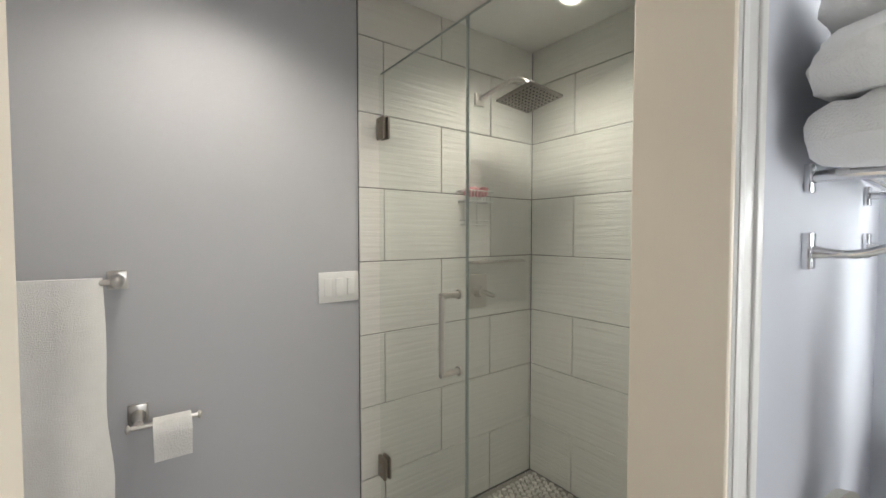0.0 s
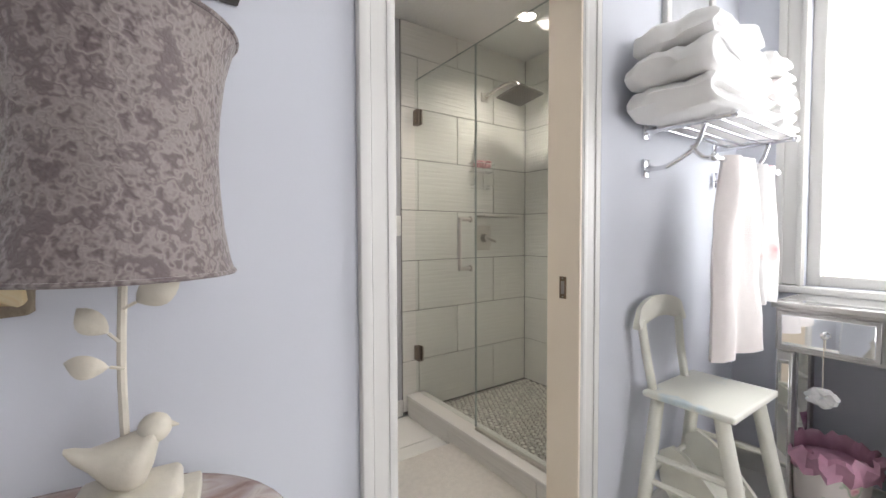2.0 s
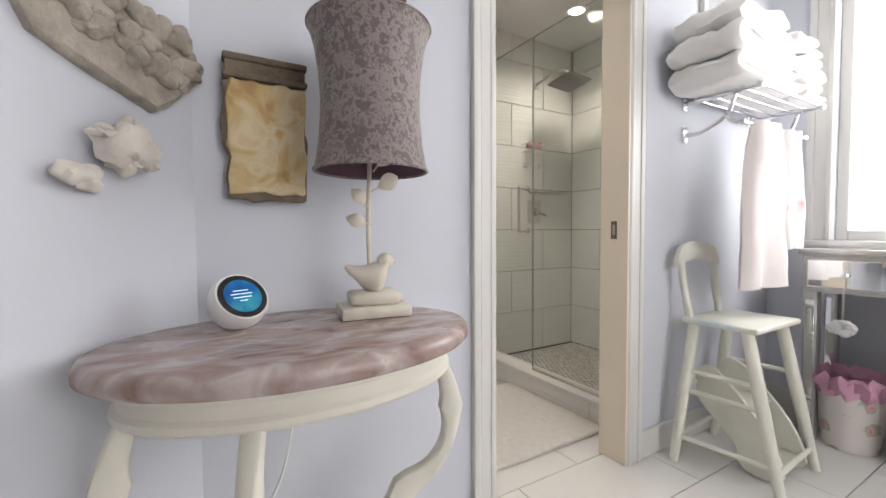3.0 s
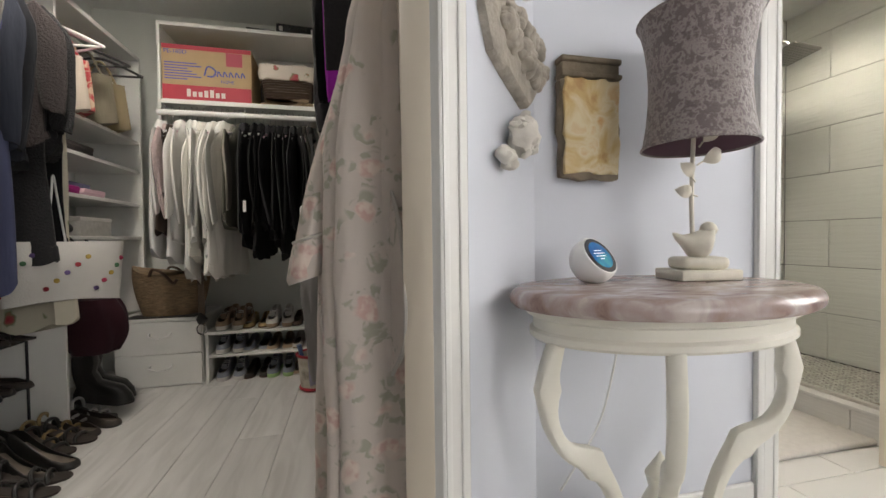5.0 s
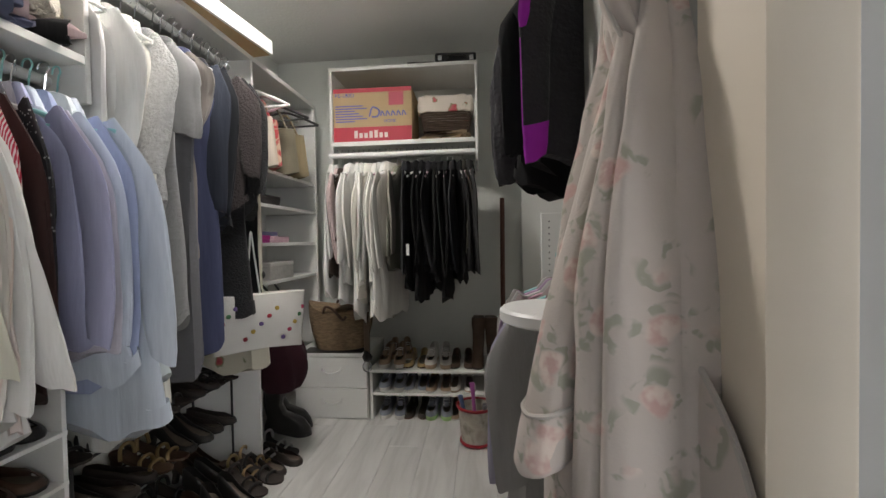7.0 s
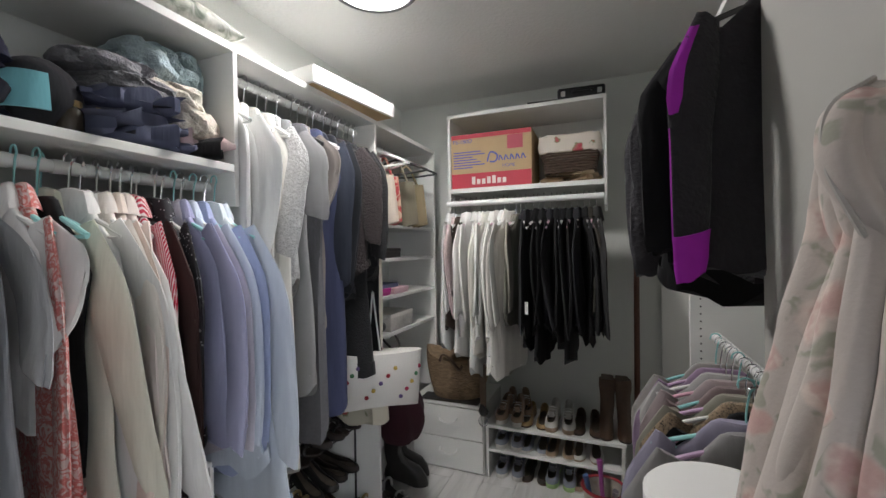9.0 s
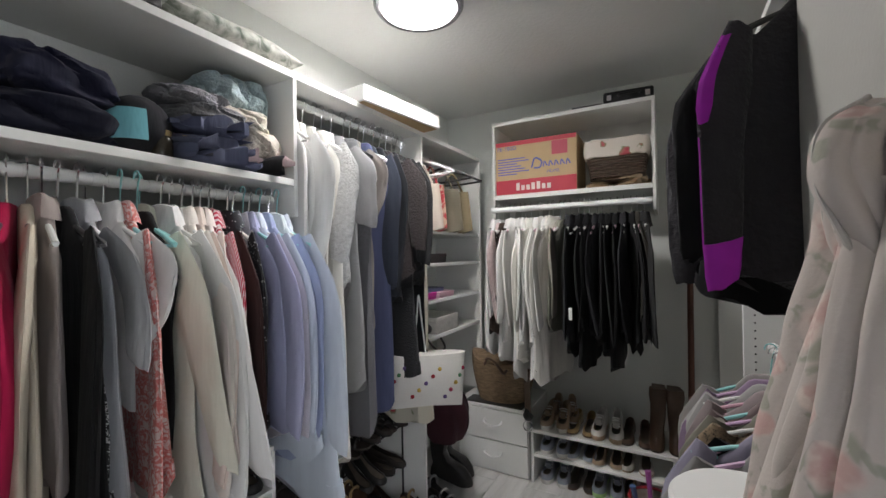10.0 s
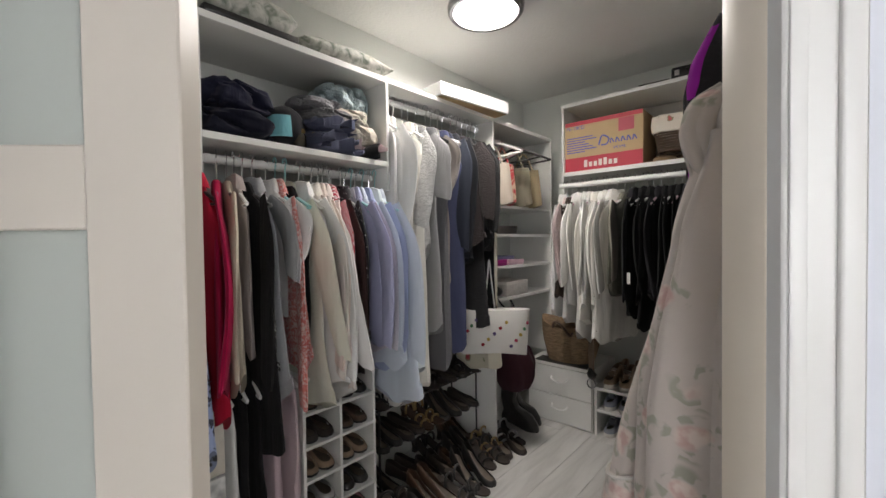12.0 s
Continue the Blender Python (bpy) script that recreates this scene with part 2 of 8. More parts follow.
# ---- the plan ----
CEIL = 2.352
DY, DY2 = 0.397, 0.505          # wall between bathroom and toilet room
NY = 1.737                      # toilet room's north wall
EX = 1.95                       # east wall
DIAG = pose(-0.64, 0.397, 0, 0, 0, 45)   # the slanting closet wall: its x runs back to the corner, its y into the closet
CN, CW, CE = 2.52, -2.69, -0.66  # closet north, west and east walls


def wall(name, boxes, material, label, m=None):
    bm = bmesh.new()
    for b in boxes:
        bx(bm, *b)
    return solid(name, bm, material, label, "wall", m, kind="structure")


wall("wall_bath_north", [(-0.64, 0.135, DY, DY2, 0, CEIL), (0.775, EX, DY, DY2, 0, CEIL), (0.135, 0.775, DY, DY2, 2.04, CEIL)], M["lilac"], "pale lilac painted plaster wall beside the pocket door")
wall("wall_diagonal", [(-0.464, 0, 0, 0.052, 0, CEIL), (-0.39, 0, 0.052, 0.12, 0, CEIL), (-2.9, -1.36, 0, 0.14, 0, CEIL), (-1.36, -0.464, 0, 0.12, 2.06, CEIL)], M["lilac"], "pale lilac slanting wall with closet doorway", DIAG)
wall("wall_pocket_back", [(-2.9, -1.2, 0.232, 0.27, 0, CEIL)], M["closet"], "pale plaster wall behind the sliding door", DIAG)
# stub wall: paint darkened below the closet walls, shade put into its colour
wall("wall_closet_stub", [(-1.0, -0.84, 0.235, 0.771, 0, CEIL)], mat("stub_shaded_paint", (0.40, 0.395, 0.36), 0.65, var=0.02, scale=1.5, bump=0.05, bscale=120), "short plaster wall with robe hook, shade put into its darkened colour")
wall("wall_closet_return", [(-1.002, -0.93, 0.116, 0.2345, 0, CEIL)], M["jamb"], "cream painted wall return beside the closet doorway")
wall("wall_closet_fill", [(-0.84, CE + 0.1, 0.51, 0.771, 0, CEIL)], M["closet"], "pale plaster wall behind the hanging clothes")
wall("wall_closet_east", [(CE, CE + 0.12, 0.77, CN + 0.1, 0, CEIL)], M["closet"], "pale plaster closet wall")
wall("wall_closet_north", [(CW - 0.1, CE, CN, CN + 0.1, 0, CEIL)], M["closet"], "pale grey-green plaster closet wall")
wall("wall_closet_west", [(CW - 0.1, CW, -0.62, CN, 0, CEIL)], M["closet"], "pale grey-green plaster closet wall")
wall("wall_closet_south", [(CW, -1.9, -0.62, -0.52, 0, CEIL)], M["closet"], "pale grey-green plaster closet wall")
wall("wall_toilet_west", [(-0.54, -0.48, DY2, NY, 0, CEIL)], M["grey"], "grey painted plaster wall")
wall("wall_toilet_north", [(-0.48, EX + 0.2, NY, NY + 0.1, 0, CEIL)], M["grey"], "grey painted plaster wall with towel bar")
wall("wall_toilet_south", [(-0.48, 0.128, DY2, DY2 + 0.006, 0, CEIL), (0.85, 1.0, DY2, DY2 + 0.006, 0, CEIL)], M["grey"], "grey painted plaster wall inside toilet room")
W0, W1, WZ0, WZ1 = -0.85, 0.14, 0.87, 2.12
wall("wall_bath_east", [(EX, EX + 0.14, W1, NY, 0, CEIL), (EX, EX + 0.14, -2.5, W0, 0, CEIL), (EX, EX + 0.14, W0, W1, 0, WZ0), (EX, EX + 0.14, W0, W1, WZ1, CEIL)], M["lilac"], "pale lilac wall with a bright window")
# unseen south wall, its opening added for the fill lamp
wall("wall_bath_south", [(-2.8, -0.1, -2.5, -2.38, 0, CEIL), (1.3, EX, -2.5, -2.38, 0, CEIL), (-0.1, 1.3, -2.5, -2.38, 0, 0.9), (-0.1, 1.3, -2.5, -2.38, 2.12, CEIL)], M["lilac"], "unseen pale lilac wall with an added opening for fill light")
wall("wall_bath_west", [(-2.9, -2.8, -2.5, -1.7, 0, CEIL)], M["lilac"], "pale lilac wall")
solid("ceiling", box(-3.0, 2.2, -2.6, 2.75, CEIL, CEIL + 0.1), M["ceiling"], "off-white lightly textured plaster ceiling", "ceiling", kind="structure")
floor = solid("floor", box(-3.0, 2.2, -2.6, 2.75, -0.12, -0.012), M["floorgrout"], "white tile and whitewashed plank floor", "floor", kind="structure")

# base boards
bm = bmesh.new()
for x0, x1 in ((-0.63, 0.048), (0.862, EX)):
    bx(bm, x0, x1, DY - 0.014, DY, 0, 0.115, 0.004, 1)
solid("baseboard", bm, M["trim"], "white painted baseboard along the lilac wall", "baseboard", kind="structure")
solid("baseboard_diagonal", bx(bmesh.new(), -0.396, -0.01, -0.014, 0, 0, 0.115, 0.004, 1), M["trim"], "white painted baseboard on slanting wall", "baseboard", DIAG, kind="structure")
solid("baseboard_toilet", box(-0.48, 0.9, NY - 0.014, NY, 0, 0.10, 0.004, 1), M["trim"], "white painted baseboard in the toilet room", "baseboard", kind="structure")
solid("baseboard_east", box(EX - 0.014, EX, -2.38, DY - 0.016, 0, 0.115, 0.004, 1), M["trim"], "white painted baseboard under the window", "baseboard", kind="structure")


def casing(name, x0, x1, ztop, y, lift=0.0, m=None, side=-1, width=0.085):
    """Moulded door casing: two legs and a head, with a stepped face, as one trim object."""
    bm = bmesh.new()
    def leg(a, b, z0, z1, inner):
        bx(bm, a, b, y + side * (0.014 + lift), y, z0, z1, 0.003, 1)
        i0, i1 = (b - 0.022, b - 0.004) if inner > 0 else (a + 0.004, a + 0.022)
        o0, o1 = (a, a + 0.026) if inner > 0 else (b - 0.026, b)
        bx(bm, i0, i1, y + side * (0.0165 + lift), y + side * (0.0135 + lift), z0, z1, 0.002, 2)
        bx(bm, o0, o1, y + side * (0.0185 + lift), y + side * (0.0135 + lift), z0, z1, 0.004, 3)
    if side < 0:
        leg(x0 - width, x0, 0, ztop, 1)
        leg(x1, x1 + width, 0, ztop, -1)
    bx(bm, x0 - width, x1 + width, y + side * (0.016 + lift), y, ztop, ztop + width, 0.004, 1)
    return solid(name, bm, M["trim"], "white moulded door casing", "door casing", m, kind="structure")


casing("trim_toilet_door", 0.137, 0.775, 2.04, DY)
casing("trim_closet_door", -1.36, -0.475, 2.06, 0, 0.007, DIAG, width=0.078)
# sliding closet door, half in its pocket
cd = thing("door_1", "cream sliding door with frosted panes, pushed into its pocket", "door", DIAG, kind="structure")
bm = bmesh.new()
for a, b, c, d in ((-1.236, -1.113, 0.02, 2.05), (-1.93, -1.83, 0.02, 2.05)):
    bx(bm, a, b, 0.172, 0.222, c, d, 0.003, 1)
for c, d in ((0.02, 0.2), (0.66, 0.78), (1.265, 1.375), (1.93, 2.05)):
    bx(bm, -1.83, -1.236, 0.175, 0.215, c, d, 0.003, 1)
part("door_frame", bm, mat("door_paint", (0.60, 0.55, 0.48), 0.4, var=0.02, scale=4), cd)
for c, d in ((0.2, 0.66), (0.78, 1.265), (1.375, 1.93)):
    part("pane", box(-1.83, -1.236, 0.189, 0.201, c, d), M["frost"], cd)
# jamb linings
bm = bmesh.new()
bx(bm, 0.128, 0.1375, DY - 0.003, DY2 + 0.009, 0, 2.03), bx(bm, 0.128, 0.765, DY - 0.003, DY2 + 0.003, 2.03, 2.042)
solid("trim_toilet_jamb", bm, M["jamb"], "cream door jamb lining of toilet room", "door jamb", kind="structure")
jamb = solid("trim_pocket_jamb", box(0.765, 0.775, DY - 0.012, DY2 + 0.006, 0, 2.03, 0.002, 1), M["jamb"], "cream jamb with pocket door edge", "door jamb", kind="structure")
bm = bmesh.new()
bx(bm, -0.476, -0.4645, -0.004, 0.055, 0, 2.06, 0.003, 2)
solid("trim_closet_jamb", bm, M["jamb"], "cream door jamb lining of closet doorway", "door jamb", DIAG, kind="structure")

# ---- window of the bathroom ----
win = thing("window_1", "white framed window full of daylight", "window", kind="structure")
bm = bmesh.new()
for a, b, c, d in ((W1, W1 + 0.10, WZ0 - 0.0, WZ1 + 0.1), (W0 - 0.10, W0, WZ0 - 0.0, WZ1 + 0.1), (W0, W1, WZ1, WZ1 + 0.1)):
    bx(bm, EX - 0.016, EX, a, b, c, d, 0.004, 1)
for a, b, c, d in ((W1 + 0.07, W1 + 0.10, WZ0, WZ1 + 0.1), (W1 + 0.004, W1 + 0.024, WZ0, WZ1 + 0.02)):
    bx(bm, EX - 0.026, EX - 0.0155, a, b, c, d, 0.004, 2)
part("casing", bm, M["trim"], win)
bm = bmesh.new()
for a, b, c, d in ((W1 - 0.045, W1, WZ0, WZ1), (W0, W0 + 0.045, WZ0, WZ1), (W0 + 0.045, W1 - 0.045, WZ0, WZ0 + 0.045), (W0 + 0.045, W1 - 0.045, WZ1 - 0.045, WZ1)):
    bx(bm, EX + 0.03, EX + 0.08, a, b, c, d, 0.005, 2)
part("window_frame", bm, M["trim"], win)
part("window_sill", box(EX - 0.05, EX + 0.03, W0 - 0.12, W1 + 0.12, WZ0 - 0.03, WZ0 - 0.001, 0.006, 2), M["trim"], win)
pane = part("pane", box(EX + 0.05, EX + 0.056, W0 + 0.045, W1 - 0.045, WZ0 + 0.045, WZ1 - 0.045), M["glass"], win)
pane.visible_shadow = False
solid("backdrop", box(3.2, 3.25, -4, 3, -1, 4), M["outside"], "plain bright sheet added behind the south opening the window", "backdrop", kind="structure")
# glowing sheet added out of view behind the south opening
solid("backdrop_south", box(-3, 4, -3.8, -3.75, -1, 4), M["outside"], "plain bright sheet added behind the south opening", "backdrop", kind="structure")

# ---- toilet room and shower ----
base = box(0.90, 1.94, NY - 0.004, NY + 0.002, 0, CEIL)
wtn = bpy.data.objects["wall_toilet_north"]
wte = bpy.data.objects["wall_bath_east"]
part("tile_backing", base, M["grout"], wtn)
part("tile_backing", box(1.943, EX + 0.002, DY2, NY - 0.004, 0, CEIL), M["grout"], wte)
sh = part("tile_backing", box(0.98, 1.943, DY2, DY2 + 0.006, 0, CEIL), M["tile"], bpy.data.objects["wall_bath_north"])
TILE_MESHES = {}


def tile(parent, along, a, b, z0, z1):
    g = 0.0019
    size = (round(b - a, 3), round(z1 - z0, 3), along)
    if size not in TILE_MESHES:
        w, h = (b - a) / 2 - g, (z1 - z0) / 2 - g
        bm = box(-w, w, -0.008, 0, -h, h, 0.0012, 1) if along == "x" else box(-0.008, 0, -w, w, -h, h, 0.0012, 1)
        TILE_MESHES[size] = finish(bm, "tile", M["tile"])
    ob = new("tile", TILE_MESHES[size])
    ob.location = ((a + b) / 2, NY - 0.004, (z0 + z1) / 2) if along == "x" else (1.943, (a + b) / 2, (z0 + z1) / 2)
    ob.parent = parent


def shower_tiles():
    for i in range(8):
        z0, z1 = 0.02 + 0.305 * i, min(0.02 + 0.305 * (i + 1), CEIL)
        xs = [0.90, 1.014, 1.624, 1.935] if i % 2 == 0 else [0.90, 1.313, 1.923, 1.935]
        for a, b in zip(xs, xs[1:]):
            tile(wtn, "x", a, b, z0, z1)
        ys = [DY2 + 0.006, 0.84, 1.45, NY - 0.012] if i % 2 == 0 else [DY2 + 0.006, 0.535, 1.145, NY - 0.012]
        for a, b in zip(ys, ys[1:]):
            tile(wte, "y", a, b, z0, z1)


curb = thing("shower_curb", "grey tiled shower curb with pale stone cap", "shower curb", kind="structure")
for a, b in ((DY2 + 0.008, 0.70), (0.70, 1.31), (1.31, NY - 0.016)):
    part("tile", box(0.928, 0.938, a + 0.0015, b - 0.0015, 0, 0.108, 0.0015, 1), M["tile"], curb)
part("curb_core", box(0.937, 1.041, DY2 + 0.008, NY - 0.014, 0, 0.108), M["grout"], curb)
part("cap", box(0.922, 1.048, DY2 + 0.008, NY - 0.014, 0.108, 0.126, 0.004, 2), M["trim"], curb)

pan = thing("shower_floor", "pebble mosaic shower floor in pale stone", "shower floor", kind="structure")
part("grout_bed", box(1.041, 1.943, DY2 + 0.006, NY - 0.013, -0.01, 0.013), mat("pan_grout", (0.30, 0.285, 0.26), 0.9), pan)
bm = bmesh.new()
rng = random.Random(4)
sx, sy = 0.034, 0.0295
for j in range(int((NY - DY2 - 0.03) / sy)):
    for i in range(int(0.895 / sx)):
        cx, cy = 1.056 + sx * (i + 0.5 * (j % 2)) + rng.uniform(-0.002, 0.002), DY2 + 0.024 + sy * j + rng.uniform(-0.002, 0.002)
        if cx > 1.93 or math.hypot(cx - 1.36, cy - 0.83) < 0.06:
            continue
        r, a0 = rng.uniform(0.0138, 0.0158), rng.uniform(-0.2, 0.2)
        top = [(cx + 0.85 * r * math.cos(a0 + k * math.pi / 3), cy + 0.85 * r * math.sin(a0 + k * math.pi / 3), 0.0205) for k in range(6)]
        low = [(cx + r * math.cos(a0 + k * math.pi / 3), cy + r * math.sin(a0 + k * math.pi / 3), 0.013) for k in range(6)]
        vs = [bm.verts.new(p) for p in low], [bm.verts.new(p) for p in top]
        bm.faces.new(vs[1])
        for k in range(6):
            bm.faces.new((vs[0][k], vs[0][(k + 1) % 6], vs[1][(k + 1) % 6], vs[1][k]))


def island_stone():
    m = mat("mosaic_stone", (0.62, 0.60, 0.55), 0.4, var=0.1, scale=30)
    n, l = m.node_tree.nodes, m.node_tree.links
    g, hv = n.new("ShaderNodeNewGeometry"), [x for x in n if x.type == "HUE_SAT"][0]
    mr = n.new("ShaderNodeMapRange")
    mr.inputs["To Min"].default_value, mr.inputs["To Max"].default_value = 0.72, 1.15
    l.new(g.outputs["Random Per Island"], mr.inputs[0])
    l.new(mr.outputs[0], hv.inputs["Value"])
    return m


tagged(part("pebble", bm, island_stone(), pan), kind="stuff")
bm = bmesh.new()
lathe(bm, [(0.001, 0.014), (0.052, 0.014), (0.055, 0.018), (0.05, 0.021), (0.03, 0.0205), (0.001, 0.0205)], (1.36, 0.83, 0), 28)
part("drain", bm, M["bronze"], pan, "dark metal drain cover")

M["hinge"] = mat("dark_nickel", (0.30, 0.26, 0.22), 0.3, 1.0, var=0.05, scale=40)
enc = thing("shower_enclosure", "frameless clear glass shower door and fixed panel on metal hinges", "shower enclosure")
door = part("glass_door", box(0.983, 0.992, 1.150, 1.712, 0.142, 2.005, 0.001, 1), M["glass"], enc, "clear glass swing door")
part("edge", box(0.9835, 0.9915, 1.1482, 1.150, 0.142, 2.005), M["edge"], door, "greenish polished glass edge")
panel = part("fixed_panel", box(0.983, 0.992, DY2 + 0.01, 1.144, 0.138, 2.005, 0.001, 1), M["glass"], enc, "clear fixed glass panel")
part("edge", box(0.9835, 0.9915, 1.144, 1.1458, 0.138, 2.005), M["edge"], panel, "greenish polished glass edge")
part("edge", box(0.9835, 0.9915, DY2 + 0.01, 1.144, 2.005, 2.0068), M["edge"], panel, "greenish polished glass edge")
part("edge", box(0.9835, 0.9915, 1.150, 1.700, 2.005, 2.0068), M["edge"], door, "greenish polished glass edge")
part("bottom_channel", box(0.976, 0.999, DY2 + 0.01, 1.144, 0.1262, 0.140, 0.002, 1), M["nickel"], enc, "brushed nickel channel")
for o in (door, panel):
    o.visible_shadow = False
for z in (1.783, 0.38):
    bm = bmesh.new()
    bx(bm, 0.971, 0.983, 1.652, 1.712, z - 0.045, z + 0.045, 0.004, 2)
    bx(bm, 0.992, 1.004, 1.652, 1.712, z - 0.045, z + 0.045, 0.004, 2)
    bx(bm, 0.978, 0.997, 1.708, NY - 0.014, z - 0.03, z + 0.03, 0.004, 2)
    h = part("hinge", bm, M["hinge"], enc, "dark nickel glass hinge")
    for dz in (-0.025, 0.025):
        part("screw", tube(bmesh.new(), [(0.9705, 1.68, z + dz), (0.968, 1.68, z + dz)], 0.006, 8), M["bronze"], h)
bm = bmesh.new()
HZ0, HZ1, HY = 0.925, 1.166, 1.178
tube(bm, bez([(0.914, HY, HZ0), (0.913, HY, (HZ0 + HZ1) / 2), (0.914, HY, HZ1)], 6), 0.0095, 12)
for z in (HZ0, HZ1):
    tube(bm, [(0.908, HY, z), (0.983, HY, z)], 0.0095, 12)
    tube(bm, [(0.976, HY, z), (0.9828, HY, z)], 0.015, 14)
part("handle", bm, M["nickel"], enc, "brushed nickel pull handle")

head = thing("rain_shower", "square brushed nickel rain shower head on curved arm", "shower head")
bm = bmesh.new()
tube(bm, bez([(1.54, NY - 0.012, 2.015), (1.545, 1.66, 2.03), (1.57, 1.53, 2.06), (1.59, 1.46, 2.04), (1.595, 1.45, 1.975)], 16), 0.011, 10)
part("arm", bm, M["nickel"], head)
part("flange", box(1.51, 1.57, NY - 0.026, NY - 0.0125, 1.985, 2.045, 0.005, 2), M["nickel"], head)
ax = Matrix.Translation((1.595, 1.445, 1.968)) @ Matrix.Rotation(radians(-7), 4, "X") @ Matrix.Rotation(radians(5), 4, "Y")
bm = box(-0.105, 0.105, -0.105, 0.105, -0.012, 0.0, 0.004, 2)
bm.transform(ax)
pl = part("plate", bm, mat("satin_nickel", (0.36, 0.34, 0.32), 0.45, 1.0, var=0.04, scale=40), head)
bm = bmesh.new()
for i in range(9):
    for j in range(9):
        x, y = -0.084 + 0.021 * i, -0.084 + 0.021 * j
        lathe(bm, [(0.0042, -0.012), (0.003, -0.0155)], (x, y, 0), 6)
bm.transform(ax)
tagged(part("nozzle", bm, M["black"], pl, "dark rubber nozzles"), kind="stuff")

valve = thing("shower_valve", "square nickel shower valve with lever", "shower valve")
part("plate", box(1.465, 1.595, NY - 0.020, NY - 0.0125, 0.985, 1.155, 0.004, 2), M["nickel"], valve)
bm = bmesh.new()
tube(bm, [(1.53, NY - 0.018, 1.07), (1.53, NY - 0.06, 1.07)], [0.03, 0.024], 18)
tube(bm, [(1.525, NY - 0.05, 1.075), (1.595, NY - 0.07, 1.045)], [0.014, 0.010], 10)
part("lever", bm, M["nickel"], valve)
shelf = thing("shower_shelf", "slim metal shower shelf on tiled wall", "shelf")
part("ledge", box(1.47, 1.79, NY - 0.10, NY - 0.0125, 1.21, 1.222, 0.004, 2), M["nickel"], shelf)
caddy = thing("shower_caddy", "white wire suction caddy with pink sponge", "shower caddy")
bm = bmesh.new()
for z, w, d in ((1.56, 0.085, 0.075), (1.51, 0.08, 0.07), (1.42, 0.07, 0.055), (1.40, 0.065, 0.05)):
    tube(bm, [(1.49 - w, NY - 0.016, z), (1.49 - w, NY - 0.016 - d, z), (1.49 + w, NY - 0.016 - d, z), (1.49 + w, NY - 0.016, z), (1.49 - w, NY - 0.016, z)], 0.0025, 6)
for k in range(9):
    x = 1.41 + 0.02 * k
    tube(bm, [(x, NY - 0.09, 1.56), (x, NY - 0.085, 1.51), (x, NY - 0.016, 1.505)], 0.0016, 5)
for x in (1.45, 1.53):
    tube(bm, [(x, NY - 0.016, 1.56), (x, NY - 0.016, 1.39)], 0.0025, 6)
part("wire_basket", bm, M["white"], caddy)
bm = bmesh.new()
for k in range(4):
    blob(bm, (1.45 + 0.028 * k, NY - 0.055, 1.555 + 0.006 * (k % 2)), (0.026, 0.03, 0.024), 2, 0.5, 60, k)
part("sponge", bm, mat("pink_sponge", (0.80, 0.38, 0.40), 0.95, bump=0.6, bscale=200), caddy, "pink mesh sponge")


def downlight(x, y):
    d = thing("recessed_downlight", "round recessed ceiling downlight, lit", "ceiling light", pose(x, y, CEIL))
    bm = bmesh.new()
    lathe(bm, [(0.050, -0.001), (0.052, -0.006), (0.068, -0.005), (0.072, -0.0005)], (0, 0, 0), 32)
    part("trim_ring", bm, M["white"], d)
    bm = bmesh.new()
    lathe(bm, [(0.001, -0.003), (0.049, -0.003), (0.049, -0.0015), (0.001, -0.0015)], (0, 0, 0), 28)
    part("lens", bm, M["bulbglow"], d)


downlight(1.49, 1.29), downlight(0.35, 1.25)
vent = thing("ceiling_vent", "white square ceiling vent grille", "vent", pose(1.62, 0.98, CEIL))
part("frame", box(-0.11, 0.11, -0.11, 0.11, -0.010, -0.0005, 0.004, 2), M["white"], vent)
for k in range(7):
    part("slat", box(-0.09, 0.09, -0.085 + 0.026 * k, -0.075 + 0.026 * k, -0.014, -0.0095, 0.001, 1), M["white"], vent)

sw = thing("light_switch", "white three-gang rocker light switch plate", "light switch")
part("plate", box(0.732, 0.898, NY - 0.007, NY - 0.0005, 1.085, 1.205, 0.004, 2), M["white"], sw)
for k in range(3):
    part("rocker", box(0.752 + 0.047 * k, 0.786 + 0.047 * k, NY - 0.011, NY - 0.0065, 1.11, 1.18, 0.003, 2), M["white"], sw)

tb = thing("towel_bar", "brushed nickel towel bar on grey wall", "towel bar")
for x in (-0.36, 0.13):
    bm = bmesh.new()
    bx(bm, x - 0.025, x + 0.025, NY - 0.012, NY - 0.0005, 1.19, 1.245, 0.004, 2)
    tube(bm, [(x, NY - 0.01, 1.217), (x, NY - 0.075, 1.217)], [0.018, 0.013], 12)
    blob(bm, (x, NY - 0.075, 1.217), (0.016, 0.016, 0.016), 2)
    part("post", bm, M["nickel"], tb)
part("bar", tube(bmesh.new(), [(-0.37, NY - 0.072, 1.217), (0.14, NY - 0.072, 1.217)], 0.009, 12), M["nickel"], tb)


